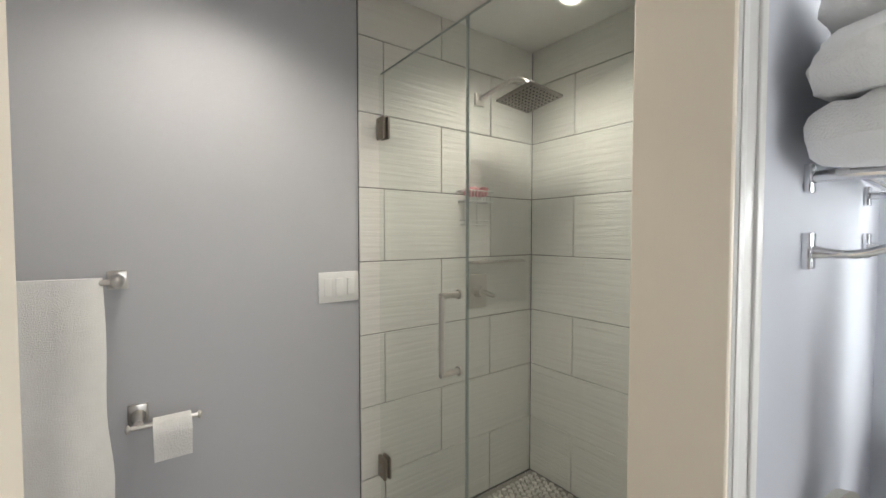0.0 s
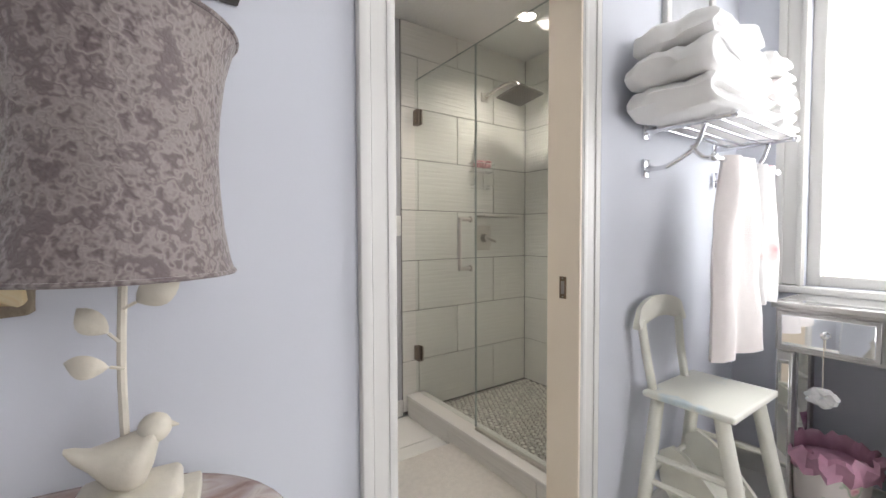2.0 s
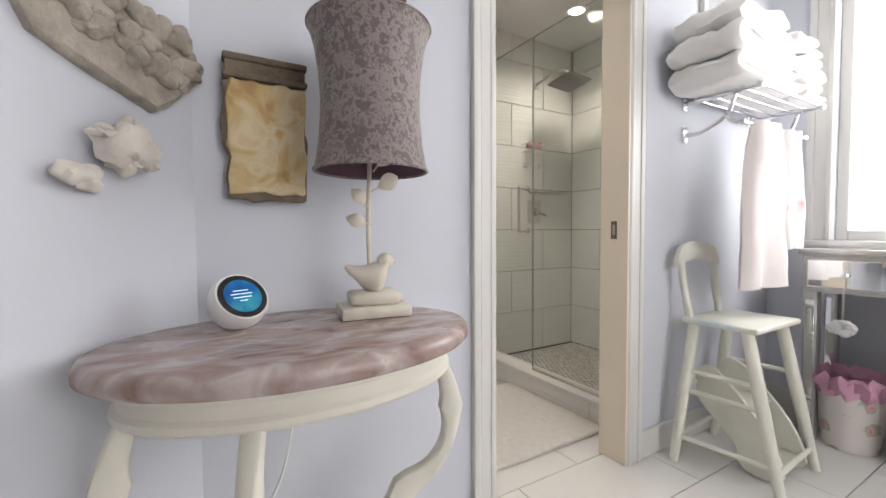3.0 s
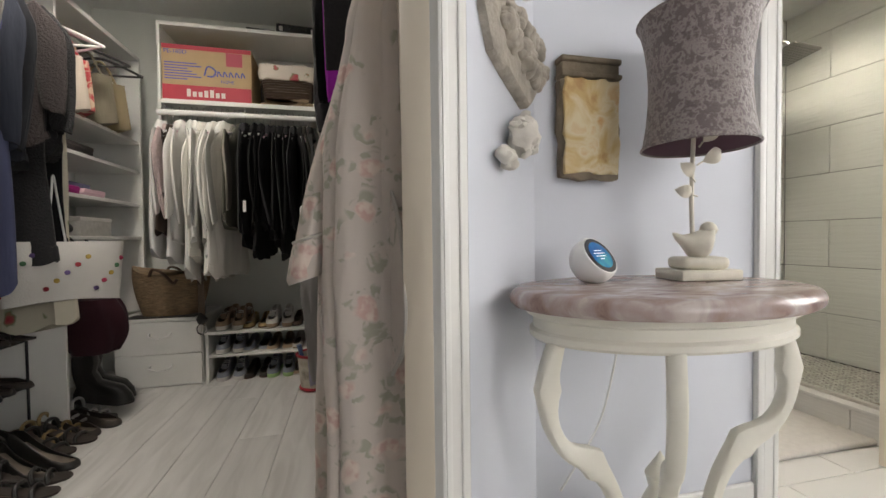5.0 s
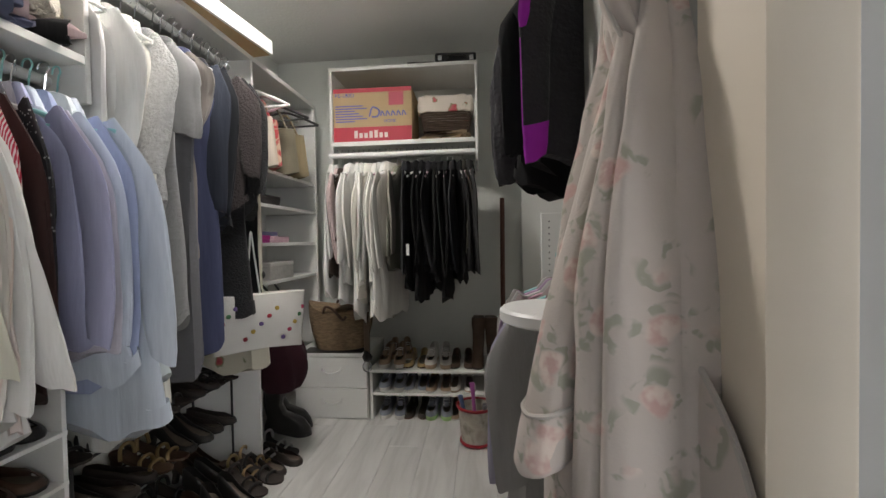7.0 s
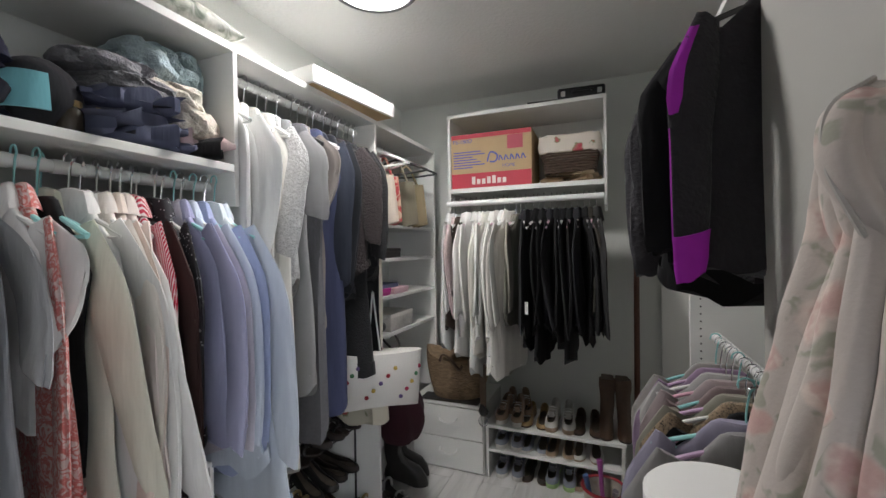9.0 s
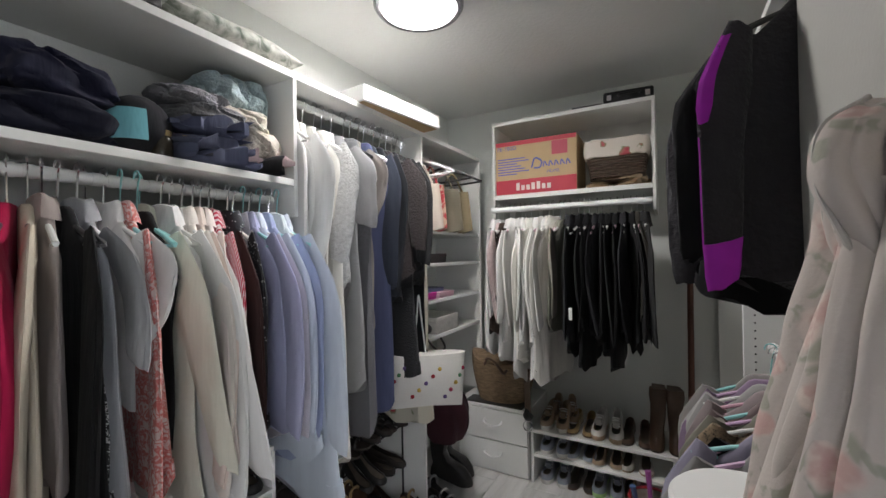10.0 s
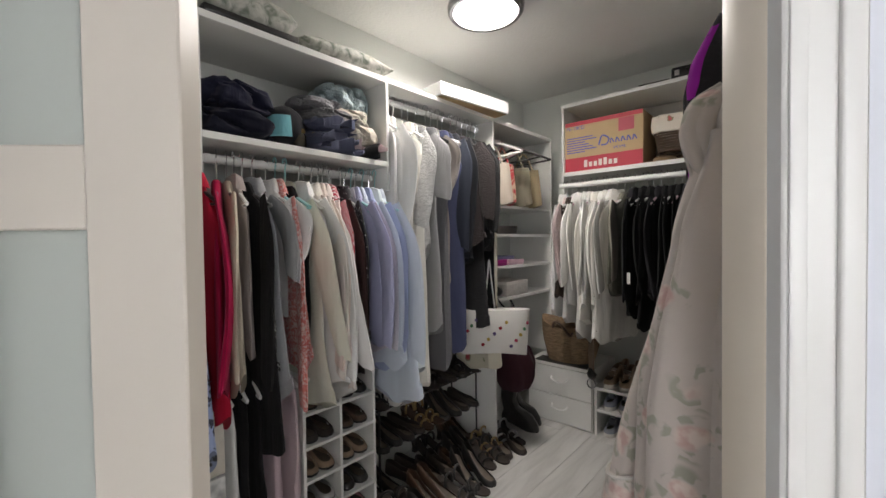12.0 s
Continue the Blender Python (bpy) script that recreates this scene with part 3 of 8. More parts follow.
def drape(bm, x0, x1, y, z0, z1, t=0.018, folds=3, amp=0.012, phase=0.0, top=0.8, flare=0.0, n=40, lv=14, sag=0.0):
    """A towel hanging in folds, as a thin closed body."""
    rings = []
    for k in range(lv + 1):
        f = k / lv
        z = z1 + (z0 - z1) * f
        hw = (x1 - x0) / 2 * (top + (1 - top) * min(1, f * 3) + flare * f)
        cx = (x0 + x1) / 2
        ring = []
        for i in range(n):
            side = 1 if i < n // 2 else -1
            u = (i % (n // 2)) / (n // 2 - 1) * 2 - 1
            u = u if side > 0 else -u
            wob = amp * (0.3 + f) * math.sin(folds * math.pi * u + phase + 1.4 * f) + 0.014 * noise.noise((u * 1.7, f * 2.2, phase)) + 0.004 * noise.noise((u * 5, f * 7, phase))
            round_ = math.sqrt(max(0.0, 1 - abs(u) ** 6))
            ring.append((cx + hw * u + 0.016 * noise.noise((f * 3.5, u, phase + 4)) * f, y + wob + side * t * (0.7 + 0.3 * f) * round_ + sag * f, z + 0.01 * noise.noise((u * 2, 3.3, phase)) * f))
        rings.append(ring)
    return loft(bm, rings)


hung = thing("hand_towel", "white towel hanging folded over the towel bar", "towel")
part("cloth", drape(bmesh.new(), -0.28, 0.10, NY - 0.072, 0.56, 1.232, 0.022, 2, 0.008, 0.4, 1.0, 0.06), M["towel"], hung)
tp = thing("toilet_paper_holder", "nickel toilet paper holder with white roll", "paper holder")
bm = bmesh.new()
bx(bm, 0.145, 0.195, NY - 0.012, NY - 0.0005, 0.775, 0.835, 0.004, 2)
tube(bm, [(0.17, NY - 0.01, 0.80), (0.17, NY - 0.07, 0.795)], [0.02, 0.012], 12)
part("post", bm, M["nickel"], tp)
bm = bmesh.new()
tube(bm, [(0.145, NY - 0.072, 0.787), (0.325, NY - 0.072, 0.787)], 0.007, 10)
for x in (0.145, 0.325):
    blob(bm, (x, NY - 0.072, 0.787), (0.007, 0.013, 0.013), 2)
part("bar", bm, M["nickel"], tp)
bm = bmesh.new()
tube(bm, [(0.205, NY - 0.072, 0.760), (0.302, NY - 0.072, 0.760)], 0.044, 28)
bx(bm, 0.206, 0.301, NY - 0.116, NY - 0.113, 0.69, 0.76)
part("paper_roll", bm, mat("white_tissue", (0.85, 0.84, 0.82), 0.95, bump=0.3, bscale=200), tp, "white toilet paper roll")
rug = thing("bath_mat", "thick cream bath mat on tile floor", "bath mat")
bm = box(0.12, 0.955, 0.61, 1.28, 0.0, 0.022, 0.009, 3)
part("mat_body", bm, M["mat"], rug)
latch = thing("door_latch", "rectangular bronze pocket door pull in jamb", "door latch")
part("plate", box(0.762, 0.7649, 0.433, 0.459, 0.888, 0.958, 0.001, 1), M["bronze"], latch)
part("recess", box(0.7612, 0.763, 0.440, 0.452, 0.902, 0.944, 0.0005, 1), M["nickel"], latch)
for z in (0.894, 0.952):
    part("screw", tube(bmesh.new(), [(0.7625, 0.446, z), (0.7605, 0.446, z)], 0.0025, 8), M["nickel"], latch)

# ---- bathroom furniture ----
TX, TY, TRX, TRY, TZ = -0.468, 0.165, 0.324, 0.218, 0.742


def oval(rx, ry, z, n=56):
    return [(rx * math.cos(2 * math.pi * i / n), ry * math.sin(2 * math.pi * i / n), z) for i in range(n)]


table = thing("console_table", "cream painted oval table with scrolled legs and rose marble top", "table", pose(TX, TY, 0))
top = part("marble_top", loft(bmesh.new(), [oval(TRX - d, TRY - d, TZ + z) for d, z in ((0.03, -0.036), (0.008, -0.035), (0.001, -0.028), (0.0, -0.018), (0.003, -0.009), (0.010, -0.002), (0.02, 0.0), (0.2, 0.0))]), M["marble"], table, "polished rose and grey marble top")
part("apron", loft(bmesh.new(), [oval(TRX - d, TRY - d, TZ + z) for d, z in ((0.075, -0.098), (0.046, -0.098), (0.040, -0.092), (0.040, -0.082), (0.047, -0.076), (0.047, -0.056), (0.034, -0.050), (0.030, -0.0365), (0.1, -0.0365))]), M["cream"], table)
S = bez([(0.325, 0, 0.65), (0.35, 0, 0.58), (0.345, 0, 0.50), (0.30, 0, 0.44), (0.22, 0, 0.40), (0.155, 0, 0.32), (0.125, 0, 0.21), (0.12, 0, 0.12), (0.18, 0, 0.06), (0.29, 0, 0.012)], 36)


def table_leg(ang, sc):
    rings = []
    for i, p in enumerate(S):
        d = (S[min(i + 1, 36)] - S[max(i - 1, 0)]).normalized()
        nrm = Vector((-d.z, 0, d.x))
        f = i / 36
        w = 0.016 + 0.007 * math.sin(f * math.pi * 3.2 + 0.4) ** 2 + (0.012 if f > 0.75 else 0) + 0.011 * math.exp(-((f - 0.44) / 0.025) ** 2) + 0.010 * math.exp(-((f - 0.14) / 0.025) ** 2)
        th = 0.016
        ring = []
        for k in range(12):
            a = 2 * math.pi * k / 12
            ca, sa = math.copysign(abs(math.cos(a)) ** 0.6, math.cos(a)), math.copysign(abs(math.sin(a)) ** 0.6, math.sin(a))
            q = p + nrm * w * ca
            ring.append((q.x * sc, th * sa, max(q.z, 0.0)))
        rings.append(ring)
    bm = loft(bmesh.new(), rings)
    bm.transform(Matrix.Rotation(ang, 4, "Z"))
    return bm


for ang, sc in ((radians(-10), 0.80), (radians(188), 0.80), (radians(236), 0.56)):
    part("leg", table_leg(ang, sc), M["cream"], table)
part("hub", lathe(bmesh.new(), [(0.001, 0.055), (0.085, 0.065), (0.095, 0.12), (0.06, 0.145), (0.001, 0.15)], (0, 0, 0), 28), M["cream"], table)
part("finial", lathe(bmesh.new(), [(0.001, 0.145), (0.032, 0.15), (0.036, 0.17), (0.022, 0.19), (0.036, 0.215), (0.036, 0.235), (0.020, 0.26), (0.030, 0.285), (0.014, 0.31), (0.018, 0.33), (0.001, 0.345)], (0, 0, 0), 24), M["cream"], table, "turned finial between the legs")
bm = bmesh.new()
lathe(bm, [(0.001, 0.04), (0.10, 0.04), (0.115, 0.055), (0.11, 0.085), (0.08, 0.10), (0.05, 0.12), (0.045, 0.2), (0.06, 0.24), (0.04, 0.27), (0.022, 0.31), (0.03, 0.34), (0.012, 0.37), (0.001, 0.39)], (0, 0, 0), 24)
part("finial", bm, M["cream"], table)
bm = bmesh.new()
tube(bm, bez([(0.02, 0.15, 0.64), (0.0, 0.16, 0.5), (-0.03, 0.18, 0.36), (-0.12, 0.20, 0.2)], 16), 0.003, 6)
cable = solid("power_cable", bm, M["white"], "thin white lamp cable hanging under the table", "cable", pose(TX, TY, 0))

BARK = mat("cream_ceramic", (0.76, 0.71, 0.60), 0.5, var=0.1, scale=18, bump=0.15, bscale=60)
lampx, lampy = -0.316, 0.225
tl = thing("table_lamp", "cream bird table lamp with mauve damask shade, unlit", "table lamp", pose(lampx, lampy, TZ, 0, 0, -8))
part("base", box(-0.072, 0.072, -0.05, 0.05, 0.0005, 0.024, 0.004, 2), BARK, tl)
bm = bmesh.new()
bx(bm, -0.054, 0.056, -0.036, 0.036, 0.024, 0.052, 0.012, 3)
for v in bm.verts:
    v.co += Vector((0.006, 0.006, 0.005)) * noise.noise(v.co * 40)
part("rock", bm, BARK, tl)
bm = bmesh.new()
rings = []
for f, r, z, x in ((0, 0.004, 0.098, -0.105), (0.1, 0.011, 0.093, -0.09), (0.25, 0.016, 0.088, -0.065), (0.4, 0.032, 0.083, -0.03), (0.6, 0.040, 0.082, 0.005), (0.75, 0.037, 0.088, 0.03), (0.85, 0.030, 0.104, 0.045), (0.95, 0.02, 0.122, 0.055), (1, 0.004, 0.128, 0.062)):
    rings.append([(x * 0.56, r * 0.78 * math.cos(2 * math.pi * k / 16), 0.05 + (z + 0.02 * max(0.0, -x * 10 - 0.3) - 0.05) * 0.86 + r * 0.86 * math.sin(2 * math.pi * k / 16)) for k in range(16)])
loft(bm, rings)
blob(bm, (0.027, 0, 0.114), (0.018, 0.018, 0.018), 3)
tube(bm, [(0.040, 0, 0.116), (0.052, 0, 0.113)], [0.006, 0.001], 8)
part("bird", bm, BARK, tl, "small cream ceramic bird")
part("stem", tube(bmesh.new(), bez([(-0.004, 0.01, 0.08), (-0.006, 0.012, 0.2), (0.0, 0.012, 0.36), (0.0, 0.01, 0.44)], 12), 0.005, 8), BARK, tl)


def leaf(p, d, size):
    d = Vector(d).normalized()
    s = d.cross(Vector((0, 1, 0.2))).normalized()
    bm = bmesh.new()
    up, dn = [], []
    for k in range(9):
        f = k / 8
        w = size * 0.36 * math.sin(math.pi * f) ** 0.8
        c = Vector(p) + d * size * f + Vector((0, -0.012, 0)) * math.sin(math.pi * f)
        up.append([c + s * w, c + Vector((0, -0.003, 0)), c - s * w, c + Vector((0, 0.003, 0))])
    loft(bm, up)
    tube(bm, [Vector(p) - d * 0.015, p], 0.002, 5)
    return bm


for p, d, s in (((0.012, 0, 0.27), (0.8, 0, 0.45), 0.052), ((0.012, 0, 0.315), (0.6, 0, 0.8), 0.05), ((-0.015, 0, 0.235), (-0.6, 0, 0.7), 0.042), ((-0.015, 0, 0.195), (-0.9, 0, 0.25), 0.042), ((0.008, 0, 0.345), (0.25, 0, 0.9), 0.045)):
    part("leaf", leaf(p, d, s), BARK, tl)
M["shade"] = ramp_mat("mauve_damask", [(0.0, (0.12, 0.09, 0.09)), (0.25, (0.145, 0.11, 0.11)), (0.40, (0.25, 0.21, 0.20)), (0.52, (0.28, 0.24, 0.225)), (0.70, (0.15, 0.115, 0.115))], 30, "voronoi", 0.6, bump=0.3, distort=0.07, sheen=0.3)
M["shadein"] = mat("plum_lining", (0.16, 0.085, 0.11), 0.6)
bm = bmesh.new()
prof = [(0.118, 0.304), (0.1135, 0.32), (0.107, 0.36), (0.103, 0.41), (0.102, 0.45), (0.105, 0.50), (0.112, 0.55), (0.120, 0.58), (0.126, 0.596)]
rings = [[(r * math.cos(2 * math.pi * i / 48), r * math.sin(2 * math.pi * i / 48), z) for i in range(48)] for r, z in prof]
loft(bm, rings, cap=False)
shade = part("shade", bm, M["shade"], tl, "mauve damask fabric drum shade")
rings = [[(p[0] * 0.985, p[1] * 0.985, p[2]) for p in r] for r in rings]
bm = loft(bmesh.new(), rings, cap=False)
part("lining", bm, M["shadein"], shade, "plum shade lining")
for z, r in ((0.304, 0.1175), (0.596, 0.1255)):
    part("rim_wire", tube(bmesh.new(), [(r * math.cos(2 * math.pi * i / 40), r * math.sin(2 * math.pi * i / 40), z) for i in range(41)], 0.003, 6), M["shade"], shade)
for k in range(3):
    a = k * 2 * math.pi / 3
    part("spoke", tube(bmesh.new(), [(0, 0.01, 0.44), (0.101 * math.cos(a), 0.101 * math.sin(a), 0.44)], 0.002, 5), M["shade"], shade)

disp = thing("smart_display", "small round white smart display with glowing blue screen", "smart display", pose(-0.572, 0.245, TZ) @ pose(0, 0, 0.048, 0, 0, 24))
bm = bmesh.new()
bmesh.ops.create_uvsphere(bm, u_segments=32, v_segments=20, radius=0.052)
nrm = Vector((0.0, -0.80, 0.60)).normalized()
bmesh.ops.bisect_plane(bm, geom=bm.verts[:] + bm.edges[:] + bm.faces[:], plane_co=nrm * 0.020, plane_no=nrm, clear_outer=True)
bmesh.ops.bisect_plane(bm, geom=bm.verts[:] + bm.edges[:] + bm.faces[:], plane_co=(0, 0, -0.0475), plane_no=(0, 0, -1), clear_outer=True)
bmesh.ops.holes_fill(bm, edges=[e for e in bm.edges if e.is_boundary])
part("body", bm, M["white"], disp)
q = nrm.to_track_quat("Z", "Y").to_matrix().to_4x4()
for nm, r, z0, z1, mm in (("bezel", 0.044, 0.0203, 0.0215, M["black"]), ("screen", 0.034, 0.0216, 0.0222, ramp_mat("screen_pixels", [(0.3, (0.005, 0.02, 0.14)), (0.5, (0.01, 0.10, 0.28)), (0.7, (0.03, 0.26, 0.28))], 14, rough=0.2))):
    bm = bmesh.new()
    lathe(bm, [(0.001, z0), (r, z0), (r, z1), (0.001, z1)], (0, 0, 0), 32)
    bm.transform(q)
    if nm == "screen":
        nb = mm.node_tree.nodes["Principled BSDF"]
        mm.node_tree.links.new(nb.inputs["Base Color"].links[0].from_socket, nb.inputs["Emission Color"])
        nb.inputs["Emission Strength"].default_value = 0.5
    scr = part(nm, bm, mm, disp)
bm = bmesh.new()
for k, w in enumerate((0.016, 0.022, 0.019, 0.009)):
    bx(bm, -w, w - 0.004, 0.010 - 0.007 * k, 0.0118 - 0.007 * k, 0.0223, 0.0225)
bm.transform(q)
part("text_bars", bm, mat("screen_text", (0.7, 0.9, 0.95), 0.5, glow=0.4), scr)

pic = thing("picture", "old amber painting in worn stone-like frame with moulded cornice", "picture", pose(-0.50, DY, 1.14))
bm = box(-0.082, 0.082, -0.034, -0.0005, -0.152, 0.10, 0.006, 2)
bmesh.ops.subdivide_edges(bm, edges=bm.edges[:], cuts=5, use_grid_fill=True)
for v in bm.verts:
    v.co += Vector((0.012, 0.004, 0.012)) * noise.noise(v.co * 38) + Vector((0.004, 0.003, 0.004)) * noise.noise(v.co * 90)
M["stonefr"] = mat("worn_stone_frame", (0.25, 0.20, 0.14), 0.85, var=0.22, scale=22, bump=0.5, bscale=70)
part("frame", bm, M["stonefr"], pic)
bm = bmesh.new()
bx(bm, -0.084, 0.084, -0.045, -0.001, 0.10, 0.112, 0.004, 2), bx(bm, -0.08, 0.08, -0.036, -0.001, 0.112, 0.138, 0.003, 2), bx(bm, -0.084, 0.084, -0.042, -0.001, 0.138, 0.152, 0.004, 2)
part("cornice", bm, M["stonefr"], pic)
bm = bx(bmesh.new(), -0.076, 0.077, -0.0405, -0.030, -0.137, 0.098, 0.004, 2)
bmesh.ops.subdivide_edges(bm, edges=bm.edges[:], cuts=6, use_grid_fill=True)
for v in bm.verts:
    v.co += Vector((0.010, 0.003, 0.010)) * noise.noise(v.co * 45) + Vector((0.004, 0.001, 0.004)) * noise.noise(v.co * 110)
part("canvas", bm, ramp_mat("amber_painting", [(0.28, (0.34, 0.15, 0.05)), (0.42, (0.55, 0.38, 0.16)), (0.55, (0.66, 0.56, 0.36)), (0.68, (0.56, 0.28, 0.09))], 11, rough=0.6, distort=0.8, bump=0.2), pic, "amber and gold painted panel")
fr = thing("framed_picture", "dark wooden picture frame on lilac wall", "picture frame", pose(-0.40, DY, 1.73))
bm = bmesh.new()
for a, b, c, d in ((-0.24, -0.21, -0.25, 0.25), (0.21, 0.24, -0.25, 0.25), (-0.21, 0.21, -0.25, -0.22), (-0.21, 0.21, 0.22, 0.25)):
    bx(bm, a, b, -0.025, -0.0005, c, d, 0.004, 2)
part("frame", bm, mat("dark_wood", (0.08, 0.065, 0.055), 0.5, var=0.2, scale=10), fr)
part("print", box(-0.212, 0.212, -0.010, -0.004, -0.222, 0.222), mat("pale_print", (0.6, 0.58, 0.55), 0.6, var=0.2, scale=5), fr)
M["plaster"] = mat("weathered_plaster", (0.50, 0.45, 0.38), 0.9, var=0.18, scale=25, bump=0.6, bscale=60)
SC = 2.0
out = [(-0.075, 0.11), (-0.05, 0.13), (0.0, 0.10), (0.045, 0.06), (0.075, 0.045), (0.082, 0.0), (0.045, -0.075), (0.03, -0.095), (-0.03, -0.055), (-0.06, -0.03), (-0.078, 0.04)]
orn = thing("wall_ornament", "weathered grey plaster rose ornament on slanting wall", "wall ornament", DIAG @ pose(-0.155, 0, 1.235))
bm = loft(bmesh.new(), [[(x * SC, y, z) for x, z in out] for y in (-0.0005, -0.018)] + [[(x * 0.92 * SC, -0.026, z * 0.92) for x, z in out]])
part("backing", bm, M["plaster"], orn)
rng = random.Random(3)
for k in range(44):
    x = rng.uniform(-0.13, 0.14)
    z = rng.uniform(-0.03, 0.09) - 0.34 * x
    bm = bmesh.new()
    blob(bm, (x, -0.028, z * 0.75 + 0.012), (rng.uniform(0.014, 0.026), 0.018, rng.uniform(0.012, 0.024)), 3, 0.7, 45, k)
    part("rosette", bm, M["plaster"], orn)
WP = mat("white_plaster", (0.72, 0.68, 0.61), 0.85, var=0.08, scale=20, bump=0.3, bscale=60)
scu = thing("wall_sculpture", "small whitewashed plaster flower wall sculpture", "sculpture", DIAG @ pose(-0.185, 0, 1.04))
bm = bmesh.new()
blob(bm, (0.02, -0.036, 0.02), (0.044, 0.034, 0.040), 3, 0.35, 50, 2)
part("core", bm, WP, scu)
for k in range(26):
    a, w = rng.uniform(0, 6.28), rng.uniform(0.2, 1.0) ** 0.6
    bm = bmesh.new()
    blob(bm, (0.02 + 0.046 * w * math.cos(a), -0.036 - 0.026 * (1 - w), 0.02 + 0.042 * w * math.sin(a)), (rng.uniform(0.009, 0.016), 0.012, rng.uniform(0.008, 0.014)), 2, 0.7, 70, k, a)
    part("petal", bm, WP, scu)
for c, r, q in (((-0.045, -0.022, -0.03), (0.034, 0.021, 0.016), 0.3), ((-0.030, -0.02, -0.046), (0.02, 0.018, 0.013), 0.8)):
    bm = bmesh.new()
    blob(bm, c, r, 3, 0.5, 60, 7, q)
    part("leaf", bm, WP, scu)
bm = bmesh.new()
tube(bm, bez([(-0.05, -0.012, 0.07), (-0.01, -0.018, 0.03), (0.04, -0.012, -0.05), (0.05, -0.01, -0.08)], 12), [0.012 + 0.012 * math.sin(k * 0.26) for k in range(13)], 8)
tube(bm, bez([(-0.06, -0.012, 0.02), (-0.02, -0.018, 0.04), (0.02, -0.012, 0.09)], 8), 0.014, 8)
solid("wall_bracket", bm, M["trim"], "white scrolled wall ornament", "wall ornament", DIAG @ pose(-0.12, -0.002, 1.48))

shower_tiles()

# step-stool chair beside the pocket door
ch = thing("step_chair", "cream painted wooden step-stool chair, steps folded inside", "chair")
CH = mat("distressed_cream_paint", (0.80, 0.79, 0.70), 0.5, var=0.06, scale=9, bump=0.06, bscale=60)
part("seat", box(1.035, 1.395, 0.065, 0.335, 0.548, 0.57, 0.008, 3), ramp_mat("worn_painted_seat", [(0.0, (0.42, 0.47, 0.40)), (0.33, (0.62, 0.72, 0.74)), (0.41, (0.79, 0.79, 0.71)), (1.0, (0.82, 0.81, 0.73))], 6, "noise", 0.5, bump=0.05), ch, "cream seat with worn blue and green paint")
LEGS = {"a": ((1.075, 0.115), (1.02, -0.02)), "b": ((1.355, 0.115), (1.365, 0.0)), "c": ((1.075, 0.30), (0.975, 0.318)), "d": ((1.345, 0.30), (1.335, 0.345))}
for (x0, y0), (x1, y1) in LEGS.values():
    part("leg", tube(bmesh.new(), [(x0, y0, 0.549), (0.5 * (x0 + x1), 0.5 * (y0 + y1), 0.27), (x1, y1, 0)], [0.021, 0.022, 0.016], 12), CH, ch)


def at_leg(k, z):
    (x0, y0), (x1, y1) = LEGS[k]
    f = 1 - z / 0.549
    return (x0 + (x1 - x0) * f, y0 + (y1 - y0) * f, z)


for a, b, z in (("a", "c", 0.36), ("a", "c", 0.10), ("b", "d", 0.36), ("b", "d", 0.10), ("c", "d", 0.30), ("a", "b", 0.08), ("a", "c", 0.28), ("c", "d", 0.10)):
    part("stretcher", tube(bmesh.new(), [at_leg(a, z), at_leg(b, z)], 0.010, 8), CH, ch)
for x, lean in ((1.075, -0.03), (1.30, 0.0)):
    part("back_post", tube(bmesh.new(), bez([(x, 0.318, 0.568), (x + lean * 0.4, 0.335, 0.68), (x + lean, 0.345, 0.80)], 8), [0.014] * 9, 10), CH, ch)
bm = bmesh.new()
rings = []
for k in range(17):
    f = k / 16
    x = 1.015 + 0.315 * f
    up = 0.795 + 0.078 * math.sin(math.pi * f) ** 0.35
    lo = 0.772 + 0.030 * math.sin(math.pi * f)
    y = 0.345 + 0.012 * math.sin(math.pi * f)
    rings.append([(x, y - 0.013, lo), (x, y + 0.011, lo), (x, y + 0.013, (lo + up) / 2), (x, y + 0.009, up), (x, y - 0.009, up + 0.003), (x, y - 0.015, (lo + up) / 2)])
loft(bm, rings)
part("crest_rail", bm, CH, ch, "arched cream crest rail with painted flowers")
for x in (1.115, 1.305):
    bm = bmesh.new()
    o = bez([(0, 0.27, 0.38), (0, 0.20, 0.34), (0, 0.06, 0.18), (0, 0.01, 0.03), (0, 0.13, 0.02), (0, 0.16, 0.10), (0, 0.22, 0.16), (0, 0.30, 0.24), (0, 0.31, 0.35)], 28)
    loft(bm, [[(x - 0.008, p.y, p.z) for p in o], [(x + 0.008, p.y, p.z) for p in o]])
    part("step_side", bm, CH, ch)
part("step", box(1.123, 1.297, 0.12, 0.30, 0.235, 0.251, 0.004, 2), CH, ch)
part("step", box(1.123, 1.297, 0.03, 0.16, 0.05, 0.066, 0.004, 2), CH, ch)

